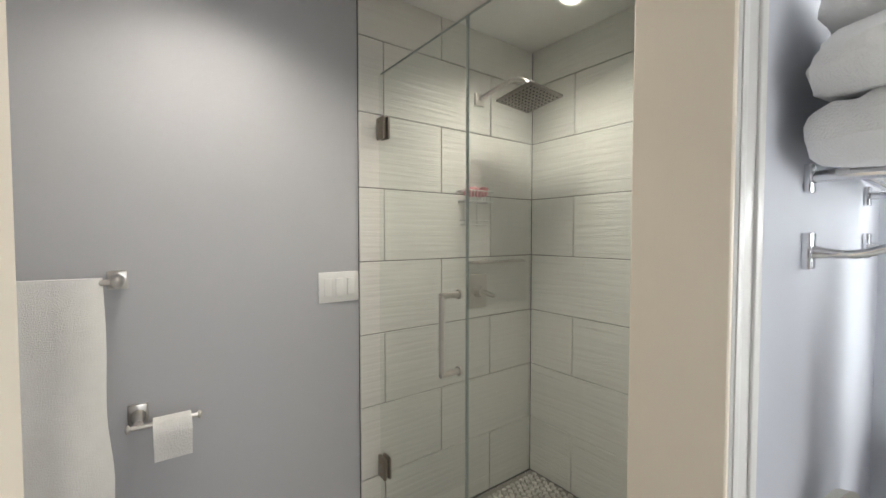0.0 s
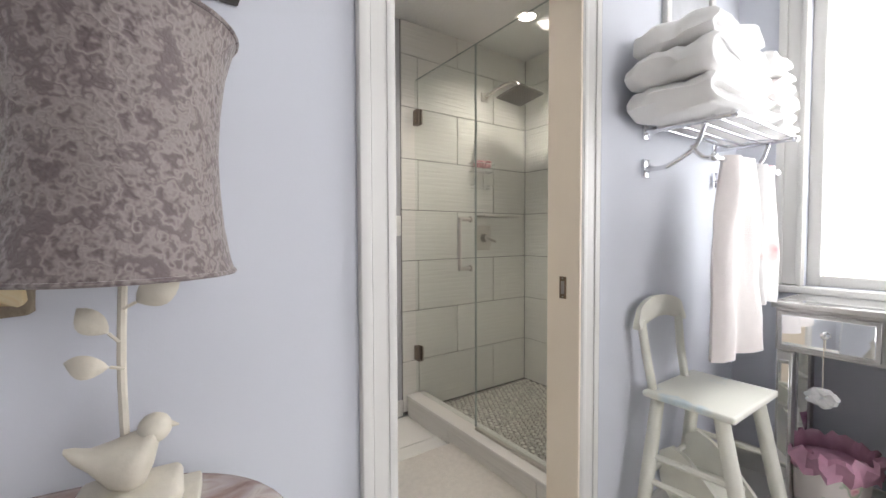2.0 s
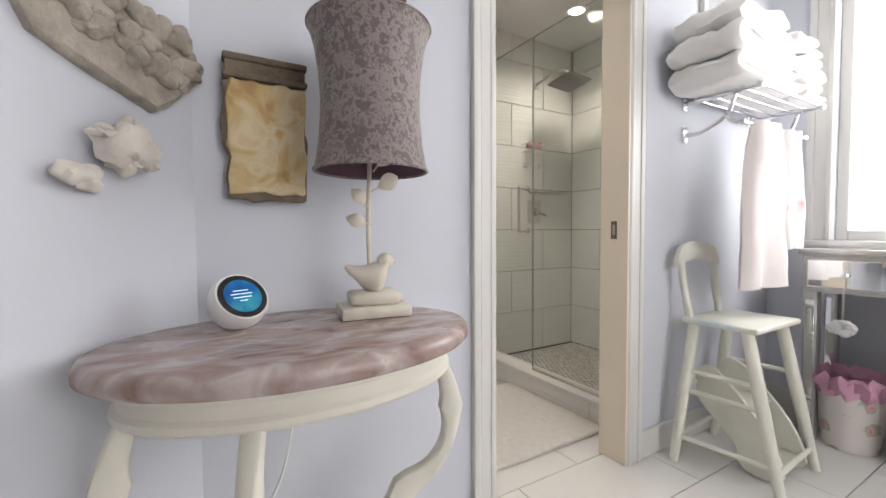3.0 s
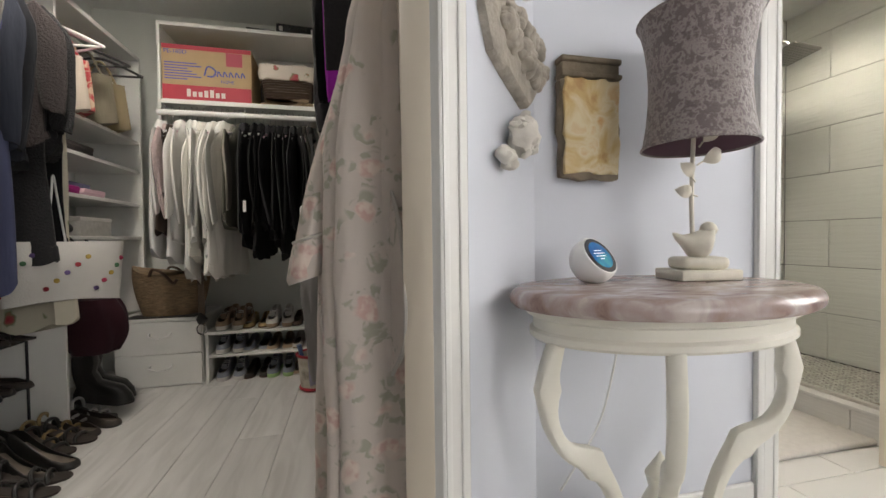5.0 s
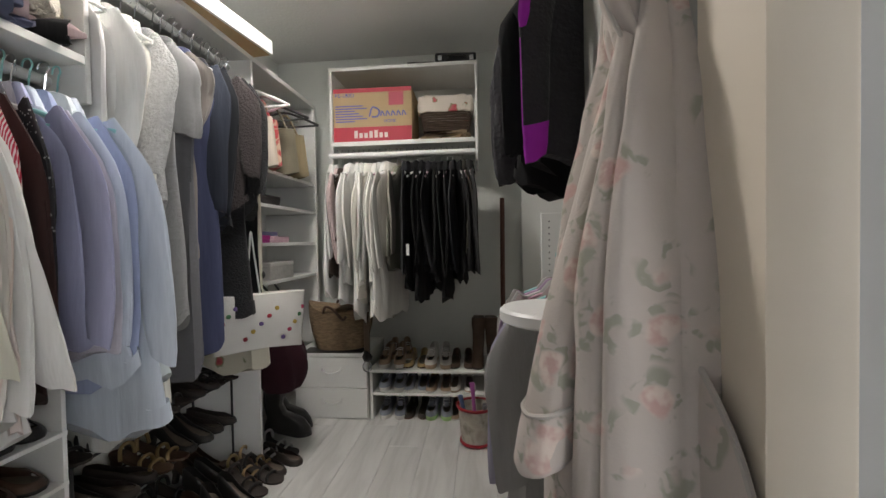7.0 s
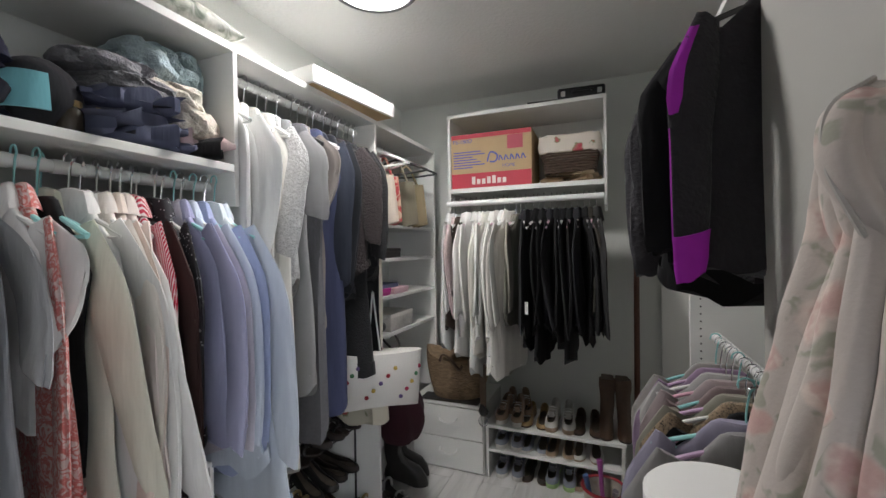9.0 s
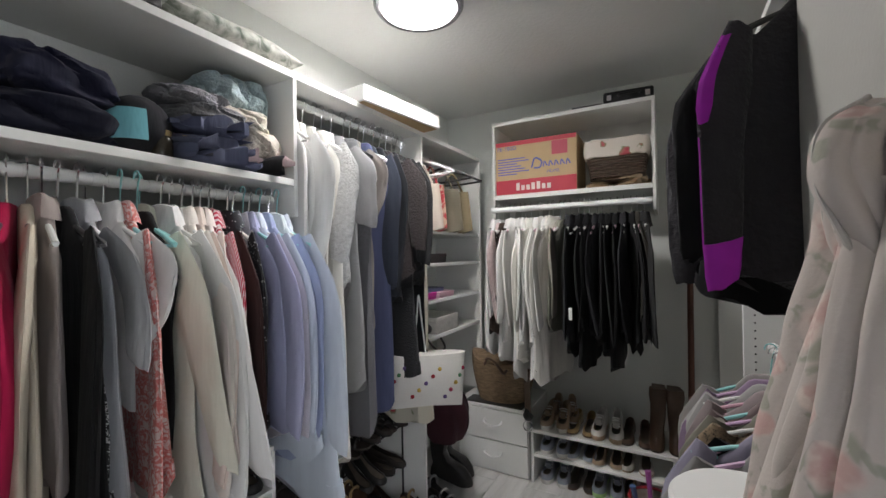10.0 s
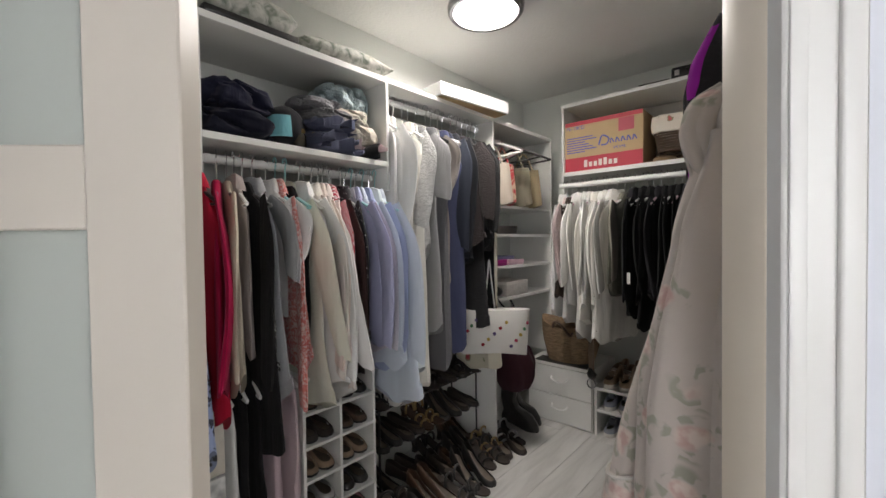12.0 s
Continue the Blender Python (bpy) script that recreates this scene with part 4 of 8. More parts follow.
# wall rack with towels
rk = thing("towel_rack", "chrome wall towel rack with shelf and lower bar", "towel rack")
RX0, RX1 = 1.14, 1.70
for x in (RX0, RX1):
    bm = bmesh.new()
    bx(bm, x - 0.016, x + 0.016, DY - 0.012, DY - 0.0005, 1.425, 1.475, 0.003, 2)
    tube(bm, [(x, DY - 0.01, 1.452), (x, 0.12, 1.45)], [0.011, 0.008], 10)
    bx(bm, x - 0.018, x + 0.018, DY - 0.014, DY - 0.0005, 1.29, 1.355, 0.003, 2)
    tube(bm, bez([(x, DY - 0.01, 1.32), (x, DY - 0.08, 1.322), (x, 0.23, 1.37), (x, 0.20, 1.44)], 14), [0.013, 0.010] + [0.0075] * 13, 10)
    tube(bm, bez([(x, 0.24, 1.375), (x, 0.205, 1.335), (x, 0.173, 1.33)], 8), 0.0075, 10)
    blob(bm, (x, 0.173, 1.33), (0.016, 0.013, 0.013), 2)
    blob(bm, (x, 0.115, 1.45), (0.016, 0.012, 0.012), 2)
    part("bracket", bm, M["chrome"], rk)
for y in (0.12, 0.175, 0.23, 0.29, 0.345):
    part("shelf_bar", tube(bmesh.new(), [(RX0 - 0.01, y, 1.458), (RX1 + 0.01, y, 1.458)], 0.006, 10), M["chrome"], rk)
part("towel_bar", tube(bmesh.new(), [(RX0 - 0.01, 0.173, 1.33), (RX1 + 0.01, 0.173, 1.33)], 0.0075, 10), M["chrome"], rk)


def folded_towel(x0, x1, y0, y1, z0, h, seed, material, label, layers=2):
    """A thick towel folded to and fro, its soft layers showing at the front and the ends."""
    ob = thing("folded_towel", label, "towel", group="towels on the rack")
    s = h / layers
    r = s / 2
    path = []
    for k in range(layers):
        z = z0 + (k + 0.5) * s
        a, b = (x1 - r, x0 + r) if k % 2 == 0 else (x0 + r, x1 - r)
        b += (0.03 if k == layers - 1 else 0.0) * (1 if b < a else -1)
        path += [(a + (b - a) * i / 11, z) for i in range(12)]
        if k < layers - 1:
            for i in range(1, 7):
                t = math.pi * i / 7
                path.append((b + (1 if b > a else -1) * r * 1.15 * math.sin(t), z + r - r * math.cos(t)))
    rings, ny, n = [], 17, len(path)
    for j in range(ny):
        v = -1 + 2 * j / (ny - 1)
        th = s * 0.56 * (max(0.0, 1 - abs(v) ** 9) ** 0.5 * 0.55 + 0.45)
        side = [[], []]
        for i, (px, pz) in enumerate(path):
            q, p = path[min(i + 1, n - 1)], path[max(i - 1, 0)]
            d = Vector((q[0] - p[0], 0, q[1] - p[1])).normalized()
            tt = th * (0.6 if i in (0, n - 1) else 1.0) * (1 + 0.25 * noise.noise((px * 7, v * 2, seed + pz * 12)))
            for w, sg in ((0, 1), (1, -1)):
                y = (y0 + y1) / 2 + (y1 - y0) / 2 * v * (1 + 0.07 * noise.noise((px * 8, pz * 40, seed)))
                x, z = px - sg * d.z * tt, pz + sg * d.x * tt
                nz = Vector((x * 6 + seed, y * 7, z * 9))
                puff = 0.022 * noise.noise(nz) + 0.013 * noise.noise(nz * 3.4)
                edge = max(0.0, 1.14 - x)
                side[w].append((x + 0.035 * noise.noise((z * 24, y * 9, seed)), y + 0.020 * noise.noise(nz * 1.6 + Vector((5, 5, 5))), z + puff * min(1, 0.35 + (z - z0) / h) - 0.35 * edge * edge))
        rings.append(side[0] + side[1][::-1])
    part("cloth", loft(bmesh.new(), rings), material, ob)
    return ob


folded_towel(0.985, 1.50, 0.11, 0.365, 1.466, 0.088, 1.0, M["towel"], "thick white towel folded at bottom of stack")
folded_towel(0.965, 1.47, 0.105, 0.36, 1.556, 0.092, 2.3, M["towel"], "thick white towel folded in the stack")
folded_towel(1.00, 1.43, 0.12, 0.36, 1.65, 0.088, 4.1, M["towel"], "thick white towel folded on top of stack")
folded_towel(1.46, 1.72, 0.12, 0.34, 1.66, 0.06, 6.0, M["towel"], "white towel folded beside the stack")
folded_towel(1.515, 1.74, 0.11, 0.35, 1.466, 0.08, 7.7, M["towel"], "white towel folded on rack shelf")
folded_towel(1.49, 1.75, 0.115, 0.345, 1.55, 0.10, 9.1, mat("blush_towel", (0.82, 0.74, 0.73), 0.95, var=0.1, scale=8, bump=0.5, bscale=420, dist=0.004, color2=(0.84, 0.83, 0.80)), "white and blush towel folded on rack shelf")
ht = thing("bath_towel", "pale pink towel hanging from the rack bar", "towel")
part("cloth", drape(bmesh.new(), 1.15, 1.47, 0.168, 0.69, 1.345, 0.030, 1.6, 0.016, 0.9, 0.55, 0.12, lv=24), M["pinktowel"], ht)
ht = thing("bath_towel", "white and pink patterned towel hanging from the rack bar", "towel")
part("cloth", drape(bmesh.new(), 1.47, 1.66, 0.168, 0.84, 1.342, 0.022, 2, 0.014, 2.0, 0.8, 0.15), ramp_mat("blossom_towel", [(0.0, (0.75, 0.35, 0.38)), (0.2, (0.80, 0.60, 0.58)), (0.34, (0.84, 0.83, 0.81)), (1.0, (0.85, 0.84, 0.82))], 9, "voronoi", 0.95, distort=0.05, sheen=0.4), ht)
sp = thing("framed_picture", "white framed picture above the towel rack", "picture frame", pose(1.45, DY, 2.0))
bm = bmesh.new()
for a, b, c, d in ((-0.20, -0.165, -0.24, 0.24), (0.165, 0.20, -0.24, 0.24), (-0.165, 0.165, -0.24, -0.205), (-0.165, 0.165, 0.205, 0.24)):
    bx(bm, a, b, -0.022, -0.0005, c, d, 0.004, 2)
part("frame", bm, M["trim"], sp)
part("print", box(-0.167, 0.167, -0.010, -0.004, -0.207, 0.207), mat("grey_print", (0.55, 0.56, 0.58), 0.5, var=0.2, scale=4), sp)

# mirrored vanity under the window
vn = thing("vanity_table", "mirrored vanity table with silver edges and crystal knobs", "vanity")
VX, VY = 1.62, 0.142
part("tabletop", box(VX - 0.012, EX - 0.03, -0.98, VY + 0.012, 0.815, 0.838, 0.004, 2), M["silver"], vn)
part("top_mirror", box(VX + 0.005, EX - 0.04, -0.96, VY - 0.005, 0.838, 0.8405), M["mirror"], vn)
part("drawer_case", box(VX + 0.006, EX - 0.03, -0.97, VY, 0.655, 0.815), M["silver"], vn)


def mirror_front(name, y0, y1, z0, z1, knob_at=True):
    d = part(name, box(VX - 0.006, VX + 0.007, y0, y1, z0, z1, 0.002, 1), M["silver"], vn)
    part("mirror", box(VX - 0.0095, VX - 0.0055, y0 + 0.012, y1 - 0.012, z0 + 0.012, z1 - 0.012, 0.003, 1), M["mirror"], d)
    if knob_at:
        bm = bmesh.new()
        c = (VX - 0.022, (y0 + y1) / 2, (z0 + z1) / 2)
        blob(bm, c, (0.012, 0.014, 0.014), 1)
        tube(bm, [(VX - 0.009, c[1], c[2]), c], 0.005, 8)
        part("knob", bm, M["chrome"], d)


mirror_front("drawer", -0.135, VY - 0.008, 0.667, 0.803), mirror_front("drawer", -0.55, -0.145, 0.667, 0.803), mirror_front("drawer", -0.96, -0.56, 0.667, 0.803)
for y in (VY - 0.028, -0.955):
    for x in (VX + 0.028, EX - 0.06):
        bm = box(x - 0.024, x + 0.024, y - 0.024, y + 0.024, 0, 0.655, 0.003, 1)
        lg = part("leg", bm, M["silver"], vn)
        part("mirror", box(x - 0.0275, x - 0.0235, y - 0.016, y + 0.016, 0.05, 0.62, 0.001, 1), M["mirror"], lg)
part("pedestal", box(VX + 0.006, EX - 0.03, -0.60, -0.17, 0.05, 0.655), M["silver"], vn)
for k in range(3):
    mirror_front("drawer", -0.595, -0.175, 0.06 + 0.197 * k, 0.25 + 0.197 * k)
orn = thing("hanging_ornament", "white cloth flower ornament hanging from drawer knob", "ornament")
bm = bmesh.new()
for k in range(7):
    a = k * 0.9
    blob(bm, (VX - 0.024, 0.0 + 0.028 * math.cos(a), 0.52 + 0.02 * math.sin(a)), (0.012, 0.022, 0.017), 2, 0.5, 60, k)
part("flower", bm, mat("white_cloth", (0.8, 0.8, 0.8), 0.9, bump=0.4, bscale=100), orn)
part("cord", tube(bmesh.new(), [(VX - 0.02, 0.0, 0.74), (VX - 0.023, 0.0, 0.53)], 0.0015, 5), M["jamb"], orn)
bin_ = thing("waste_bin", "rose-printed waste bin with pink plastic liner", "waste bin", pose(1.72, 0.0, 0))
bm = bmesh.new()
lathe(bm, [(0.001, 0.002), (0.088, 0.002), (0.092, 0.02), (0.118, 0.27), (0.122, 0.278), (0.116, 0.278), (0.088, 0.025), (0.001, 0.02)], (0, 0, 0), 32)
part("bucket", bm, ramp_mat("rose_print", [(0.0, (0.62, 0.20, 0.26)), (0.16, (0.80, 0.50, 0.52)), (0.28, (0.42, 0.50, 0.36)), (0.38, (0.84, 0.77, 0.73)), (1.0, (0.86, 0.80, 0.76))], 11, "voronoi", 0.5, distort=0.06), bin_)
bm = bmesh.new()
rings = []
for r, z, w in ((0.110, 0.24, 0.0), (0.112, 0.285, 0.004), (0.125, 0.315, 0.012), (0.138, 0.30, 0.016), (0.132, 0.26, 0.012), (0.128, 0.235, 0.012)):
    rings.append([((r + w * math.sin(k * 1.7 + z * 40)) * math.cos(2 * math.pi * k / 40), (r + w * math.sin(k * 1.7 + z * 40)) * math.sin(2 * math.pi * k / 40), z + w * math.sin(k * 2.3)) for k in range(40)])
loft(bm, rings, cap=False)
blob(bm, (0, 0, 0.25), (0.10, 0.10, 0.035), 3, 0.4, 25, 3)
part("liner", bm, mat("pink_plastic_film", (0.86, 0.46, 0.62), 0.25, var=0.15, scale=14, trans=0.25), bin_, "crumpled pink plastic liner")

# ---- closet fittings ----
UF = -2.338                     # front of the shelving on the west wall
ME = M["melamine"]


def shelving(name, label, panels, shelves, back=None):
    u = thing(name, label, "shelving")
    for b in panels:
        part("side_panel", box(*b, 0.0015, 1), ME, u)
    for b in shelves:
        part("shelf", box(*b, 0.0015, 1), ME, u)
    if back:
        part("back_panel", box(*back), ME, u)
    return u


shelving("shelving_unit", "white melamine shelving with top shelf over long hanging rod", [(CW, UF, -0.008, 0.008, 1.47, 1.948), (CW, UF, 0.749, 0.765, 1.47, 1.948)], [(CW, UF, 0.008, 0.749, 1.575, 1.598), (CW, UF, -0.008, 0.757, 1.948, 1.972)])
shelving("shelving_unit", "white melamine hanging bay with top shelf", [(CW, UF, 1.569, 1.585, 0.0, 1.948)], [(CW, UF, 0.758, 1.577, 1.948, 1.972)])
shelving("shelving_unit", "white corner shelving with open shelves and rod", [(CW, UF, 2.30, 2.316, 0.42, 1.948)], [(CW, UF, 1.578, 2.316, 1.948, 1.972)] + [(CW, UF - 0.01, 1.586, 2.30, z, z + 0.018) for z in (0.86, 1.06, 1.26, 1.44)])
NU0, NU1, NF = -2.17, -1.272, 2.13
shelving("shelving_unit", "white wall shelf unit with box shelf over hanging rod", [(NU0, NU0 + 0.016, NF, CN, 1.54, 2.108), (NU1 - 0.016, NU1, NF, CN, 1.54, 2.108)], [(NU0, NU1, NF, CN, 2.108, 2.130), (NU0 + 0.016, NU1 - 0.016, NF, CN, 1.655, 1.682)], (NU0 + 0.016, NU1 - 0.016, CN - 0.008, CN - 0.001, 1.682, 2.108))
shelving("shelving_unit", "white melamine divider panel with shelf pin holes", [(-0.99, CE, 1.60, 1.616, 0.0, 1.19), (-0.99, CE, 2.48, 2.496, 0, 1.9)], [(-0.99, CE, 0.80, 2.48, 1.94, 1.962)])
bm = bmesh.new()
for k in range(10):
    tube(bm, [(-0.955, 1.6005, 0.9 + 0.028 * k), (-0.955, 1.598, 0.9 + 0.028 * k)], 0.0035, 6)
tagged(part("pin_hole", bm, M["black"], bpy.data.objects["shelving_unit.004"]), kind="stuff")


def rod(a, b, label="white ringed closet rod full of hangers"):
    r = thing("closet_rod", label, "closet rod")
    part("tube", tube(bmesh.new(), [a, b], 0.015, 14), M["white"], r)
    bm = bmesh.new()
    a, b = Vector(a), Vector(b)
    d = b - a
    n = int(d.length / 0.03)
    for k in range(n):
        p = a + d * ((k + 0.5) / n)
        q = d.normalized() * 0.010
        tube(bm, [p - q, p + q], 0.0168, 12)
    tagged(part("ring", bm, M["white"], r), kind="stuff")
    return r


WRX = -2.455
rod((WRX, 0.009, 1.533), (WRX, 0.748, 1.533)), rod((WRX, 0.766, 1.915), (WRX, 1.568, 1.915)), rod((WRX, 1.586, 1.875), (WRX, 2.299, 1.875))
NRY = 2.03
rod((NU0 + 0.017, NRY + 0.04, 1.585), (NU1 - 0.017, NRY + 0.04, 1.585))
rod((-0.93, 0.80, 1.90), (-0.93, 2.479, 1.90)), rod((-0.905, 0.84, 0.985), (-0.905, 1.599, 0.985), "chrome closet rod with coloured hangers")

# ---- clothes ----
CLOTH = {}


def cloth(c, pattern="", c2=None, scale=30):
    """Fabric in one colour, or printed in two."""
    key = (c, pattern, c2, scale)
    if key not in CLOTH:
        if pattern == "print":
            CLOTH[key] = ramp_mat("printed_fabric", [(0.0, c2), (0.33, c2), (0.43, c), (1.0, c)], scale, "voronoi", 0.85, distort=0.05, sheen=0.05)
        elif pattern == "dot":
            CLOTH[key] = ramp_mat("dotted_fabric", [(0.0, c2), (0.18, c2), (0.24, c), (1.0, c)], scale, "voronoi", 0.85)
        elif pattern == "splash":
            CLOTH[key] = ramp_mat("floral_fabric", [(0.40, c2), (0.50, c), (0.55, c), (0.62, c2)], scale, "noise", 0.85, distort=1.5, sheen=0.05)
        elif pattern == "stripe":
            CLOTH[key] = ramp_mat("striped_fabric", [(0.0, c2), (0.35, c2), (0.5, c), (1.0, c)], scale, "wave", 0.8, distort=0.3, stretch=(1, 1, 0.35))
        elif pattern == "knit":
            CLOTH[key] = mat("knitted_fabric", c, 0.95, var=0.12, scale=60, bump=0.7, bscale=110, sheen=0.1)
        else:
            CLOTH[key] = mat("plain_fabric", c, 0.88, var=0.09, scale=9, bump=0.42, bscale=13, sheen=0.03, dist=0.03, spec=0.2, stretch=(1, 1, 0.16))
    return CLOTH[key]


HOOK = {}


def hanger(parent, color, sw, drop):
    """A slim hanger: shaped shoulders and a wire hook that goes over the rod."""
    m = HOOK.setdefault(color, mat("hanger_plastic", color, 0.4))
    bm = bmesh.new()
    w = sw * 0.88
    tube(bm, bez([(-w, 0, -0.075), (-w * 0.55, 0, -0.04), (0, 0, -0.01), (w * 0.55, 0, -0.04), (w, 0, -0.075)], 14), 0.006, 8)
    tube(bm, [(-w, 0, -0.075), (w, 0, -0.078)], 0.0045, 6)
    h = part("hanger", bm, m, parent)
    pts = [(0, 0, -0.012), (0, 0, drop * 0.45)] + [(0.017 * math.sin(a), 0, drop + 0.004 - 0.017 * math.cos(a) + 0.011) for a in (0.5, 1.4, 2.3, 3.14, 4.0, 4.9)]
    part("hook", tube(bmesh.new(), bez(pts, 18), 0.0023, 6), M["chrome"] if color != (0.35, 0.72, 0.72) else m, h)
    return h


GROUPS = {"w": "clothes on the long west rod", "m": "clothes on the middle rod", "n": "clothes on the north rod", "e": "clothes on the east rods"}


def garment(name, label, material, place, rz, length, sw=0.21, t=0.022, sleeve=0.0, hem=1.05, seed=0, drop=0.10, hang=(0.75, 0.75, 0.73), group="w", folds=4, cuff=None, neck=0.07, out=0.0):
    """A hung garment: body with folds and an uneven hem, two sleeves, and its hanger."""
    rng = random.Random(seed)
    g = thing(name, label, "clothing", pose(place[0], place[1], place[2] - drop, 0, 0, rz), GROUPS[group])
    ph, lv, n = rng.uniform(0, 6), 20, 42
    rings = []
    for k in range(lv + 1):
        f = k / lv
        if k == 0:
            hw, ht, z = neck * 0.8, 0.012, 0.012
        elif k == 1:
            hw, ht, z = neck, 0.016, 0.004
        elif k == 2:
            hw, ht, z = sw * 0.52, 0.017, -0.050
        elif k == 3:
            hw, ht, z = sw * 0.80, 0.018, -0.105
        else:
            b = (k - 3) / (lv - 3)
            hw = sw * (0.90 + (hem - 0.90) * b) * (1 - 0.07 * math.sin(math.pi * b))
            ht = 0.010 + 0.8 * t * min(1.0, 0.25 + b)
            z = -0.125 - (length - 0.125) * b
            hw *= 1 + 0.12 * noise.noise((seed * 3.1, b * 3.0, 0.5))
        ring = []
        for i in range(n):
            a = 2 * math.pi * i / n
            ca, sa = math.cos(a), math.sin(a)
            splay = out * 0.7 * max(0.0, f - 0.15) * max(0.0, ca)
            x = hw * math.copysign(abs(ca) ** 0.75, ca)
            u = x / max(hw, 0.05)
            fold = min(1, f * 1.6) * t * 0.5 * (2 * math.sqrt(abs(math.sin(folds * 0.8 * u + ph + 0.6 * noise.noise((u, f * 1.5, seed))))) - 1.2) * (f > 0.12)
            fine = (0.010 * noise.noise((x * 9 + seed, z * 2, sa * 0.4 + seed)) + 0.004 * noise.noise((x * 40 + seed, z * 3.5, sa + seed))) * min(1, f * 2.5)
            edge = 0.35 * t * f * math.sin(2 * a + ph + 1.5 * f)
            zz = z + (0.055 * noise.noise((x * 9, sa, seed * 1.7)) + 0.05 * abs(ca) ** 3 if k >= lv - 1 else 0.0) + 0.004 * noise.noise((x * 15, f * 9, seed))
            ring.append((x + splay + 0.5 * edge * abs(ca), ht * math.copysign(abs(sa) ** 0.8, sa) + fold + fine, zz))
        rings.append(ring)
    part("body", loft(bmesh.new(), rings), material, g)
    if sleeve:
        for s in (-1, 1):
            m, nn, rr = 18, 28, []
            sway, lean, fat = rng.uniform(-0.05, 0.012), rng.uniform(-0.03, 0.03) - out, rng.uniform(0.85, 1.15)
            calm = 1.0
            if cuff:
                sway, lean, calm, fat = 0.0, 0.0, 0.3, 0.72
            ln, bend, tw = sleeve * rng.uniform(0.9, 1.08), rng.uniform(-0.03, 0.03), rng.uniform(-0.5, 0.5)
            for k in range(m + 1):
                f = k / m
                grow = min(1.0, 0.42 + f * 2.6)
                cx = s * (sw * 0.74 + 0.050 * math.sin(min(1.0, f * 2.2) * 1.57) - lean * f)
                cy = sway * f + bend * math.sin(math.pi * f) - (0.032 * min(1.0, 2.5 * f) if cuff else 0.0)
                cz = -0.050 - ln * f
                rx = 0.070 * fat * grow * (1 - 0.40 * f) * (1 - 0.06 * math.exp(-((f - 0.5) / 0.12) ** 2))
                ry = (0.0115 + 0.003 * math.sin(2.2 * f + ph)) * min(1.25, max(1.0, t / 0.018)) * min(1.0, 0.7 + f) * (1 - 0.15 * f)
                if k >= m - 2:
                    rx, ry = rx * 0.95, ry * 1.05
                if k == m:
                    rx, ry = rx * 0.88, ry * 0.8
                ring = []
                for i in range(nn):
                    a = 2 * math.pi * i / nn
                    crease = 1 + calm * (0.10 * math.sin(2 * a + ph + 1.5 * f) + 0.16 * math.sqrt(abs(math.sin(2.5 * a - 1.5 * f + seed))) * min(1, 3 * f) - 0.10 + 0.10 * noise.noise((math.cos(a) * 1.5 + seed, math.sin(a) * 1.5, f * 3)) + 0.10 * noise.noise((math.cos(a) * 6 + seed, math.sin(a) * 6, f * 2.5)) + 0.10 * math.exp(-((f - 0.5) / 0.10) ** 2) * noise.noise((math.cos(a) * 2 + seed, math.sin(a) * 2, f * 16)))
                    x, y = rx * crease * math.cos(a), ry * crease * math.sin(a)
                    ring.append((cx + x - y * tw * 0.4, cy + y + x * tw * 0.35, cz + 0.012 * math.cos(a) * s * (1 - 2 * f) + 0.010 * noise.noise((a, f * 3, seed))))
                rr.append(ring)
            sl = part("sleeve", loft(bmesh.new(), rr), material, g)
            if cuff:
                if s < 0:
                    c0 = Vector((sum(p[0] for p in rr[4]) / 28, sum(p[1] for p in rr[4]) / 28, 0))
                    strip = []
                    for q, r in enumerate(rr[1:8]):
                        arc = r[14:20] if q < 6 else [r[15], r[15], r[16], r[17], r[18], r[18]]
                        strip.append([(c0.x + (p[0] - c0.x) * w, c0.y + (p[1] - c0.y) * w, p[2]) for w, row in ((1.05, arc), (0.96, arc[::-1])) for p in row])
                    seam = [Vector((c0.x + (r[15][0] - c0.x) * 1.05, c0.y + (r[15][1] - c0.y) * 1.05, r[15][2])) for r in rr[8:16]]
                    part("seam", tube(bmesh.new(), seam, 0.0014, 5), cuff, sl)
                    part("sleeve_panel", loft(bmesh.new(), strip), cuff, sl, "magenta upper sleeve panel")
                part("cuff", loft(bmesh.new(), [[((p[0] - s * sw * 0.9) * 1.05 + s * sw * 0.9, p[1] * 1.06, p[2]) for p in r] for r in rr[-4:]]), cuff, sl, "contrasting cuff")
    if name in ("shirt", "blouse", "jacket") and group in "wn" and not cuff:
        cr = []
        for k, (z, r, q) in enumerate(((-0.006, 1.0, 0.0), (0.020, 0.92, 0.0), (0.034, 0.86, 0.0), (0.030, 0.98, 0.004), (-0.004, 1.22, 0.010), (-0.020, 1.30, 0.012))):
            cr.append([(neck * r * math.cos(a), (0.020 * r + q) * math.sin(a), z - (0.022 if math.sin(a) < -0.5 and k > 3 else 0.0) + 0.004 * math.sin(3 * a + seed)) for a in [2 * math.pi * i / 22 for i in range(22)]])
        part("collar", loft(bmesh.new(), cr, cap=False), material, g)
    if cuff:
        for u in (9 / 12, 8 / 12):
            line = [Vector(min(r, key=lambda p: (p[1] > 0) * 9 + abs(p[0] - 0.6 * sw * (u - 0.66) * 14 - 0.03 * math.sin(j * 0.16)))) + Vector((0, -0.002, 0)) for j, r in enumerate(rings) if j > 1]
            part("seam", tube(bmesh.new(), bez(line, 40), 0.0014, 5), cuff, g, "thin magenta seam")
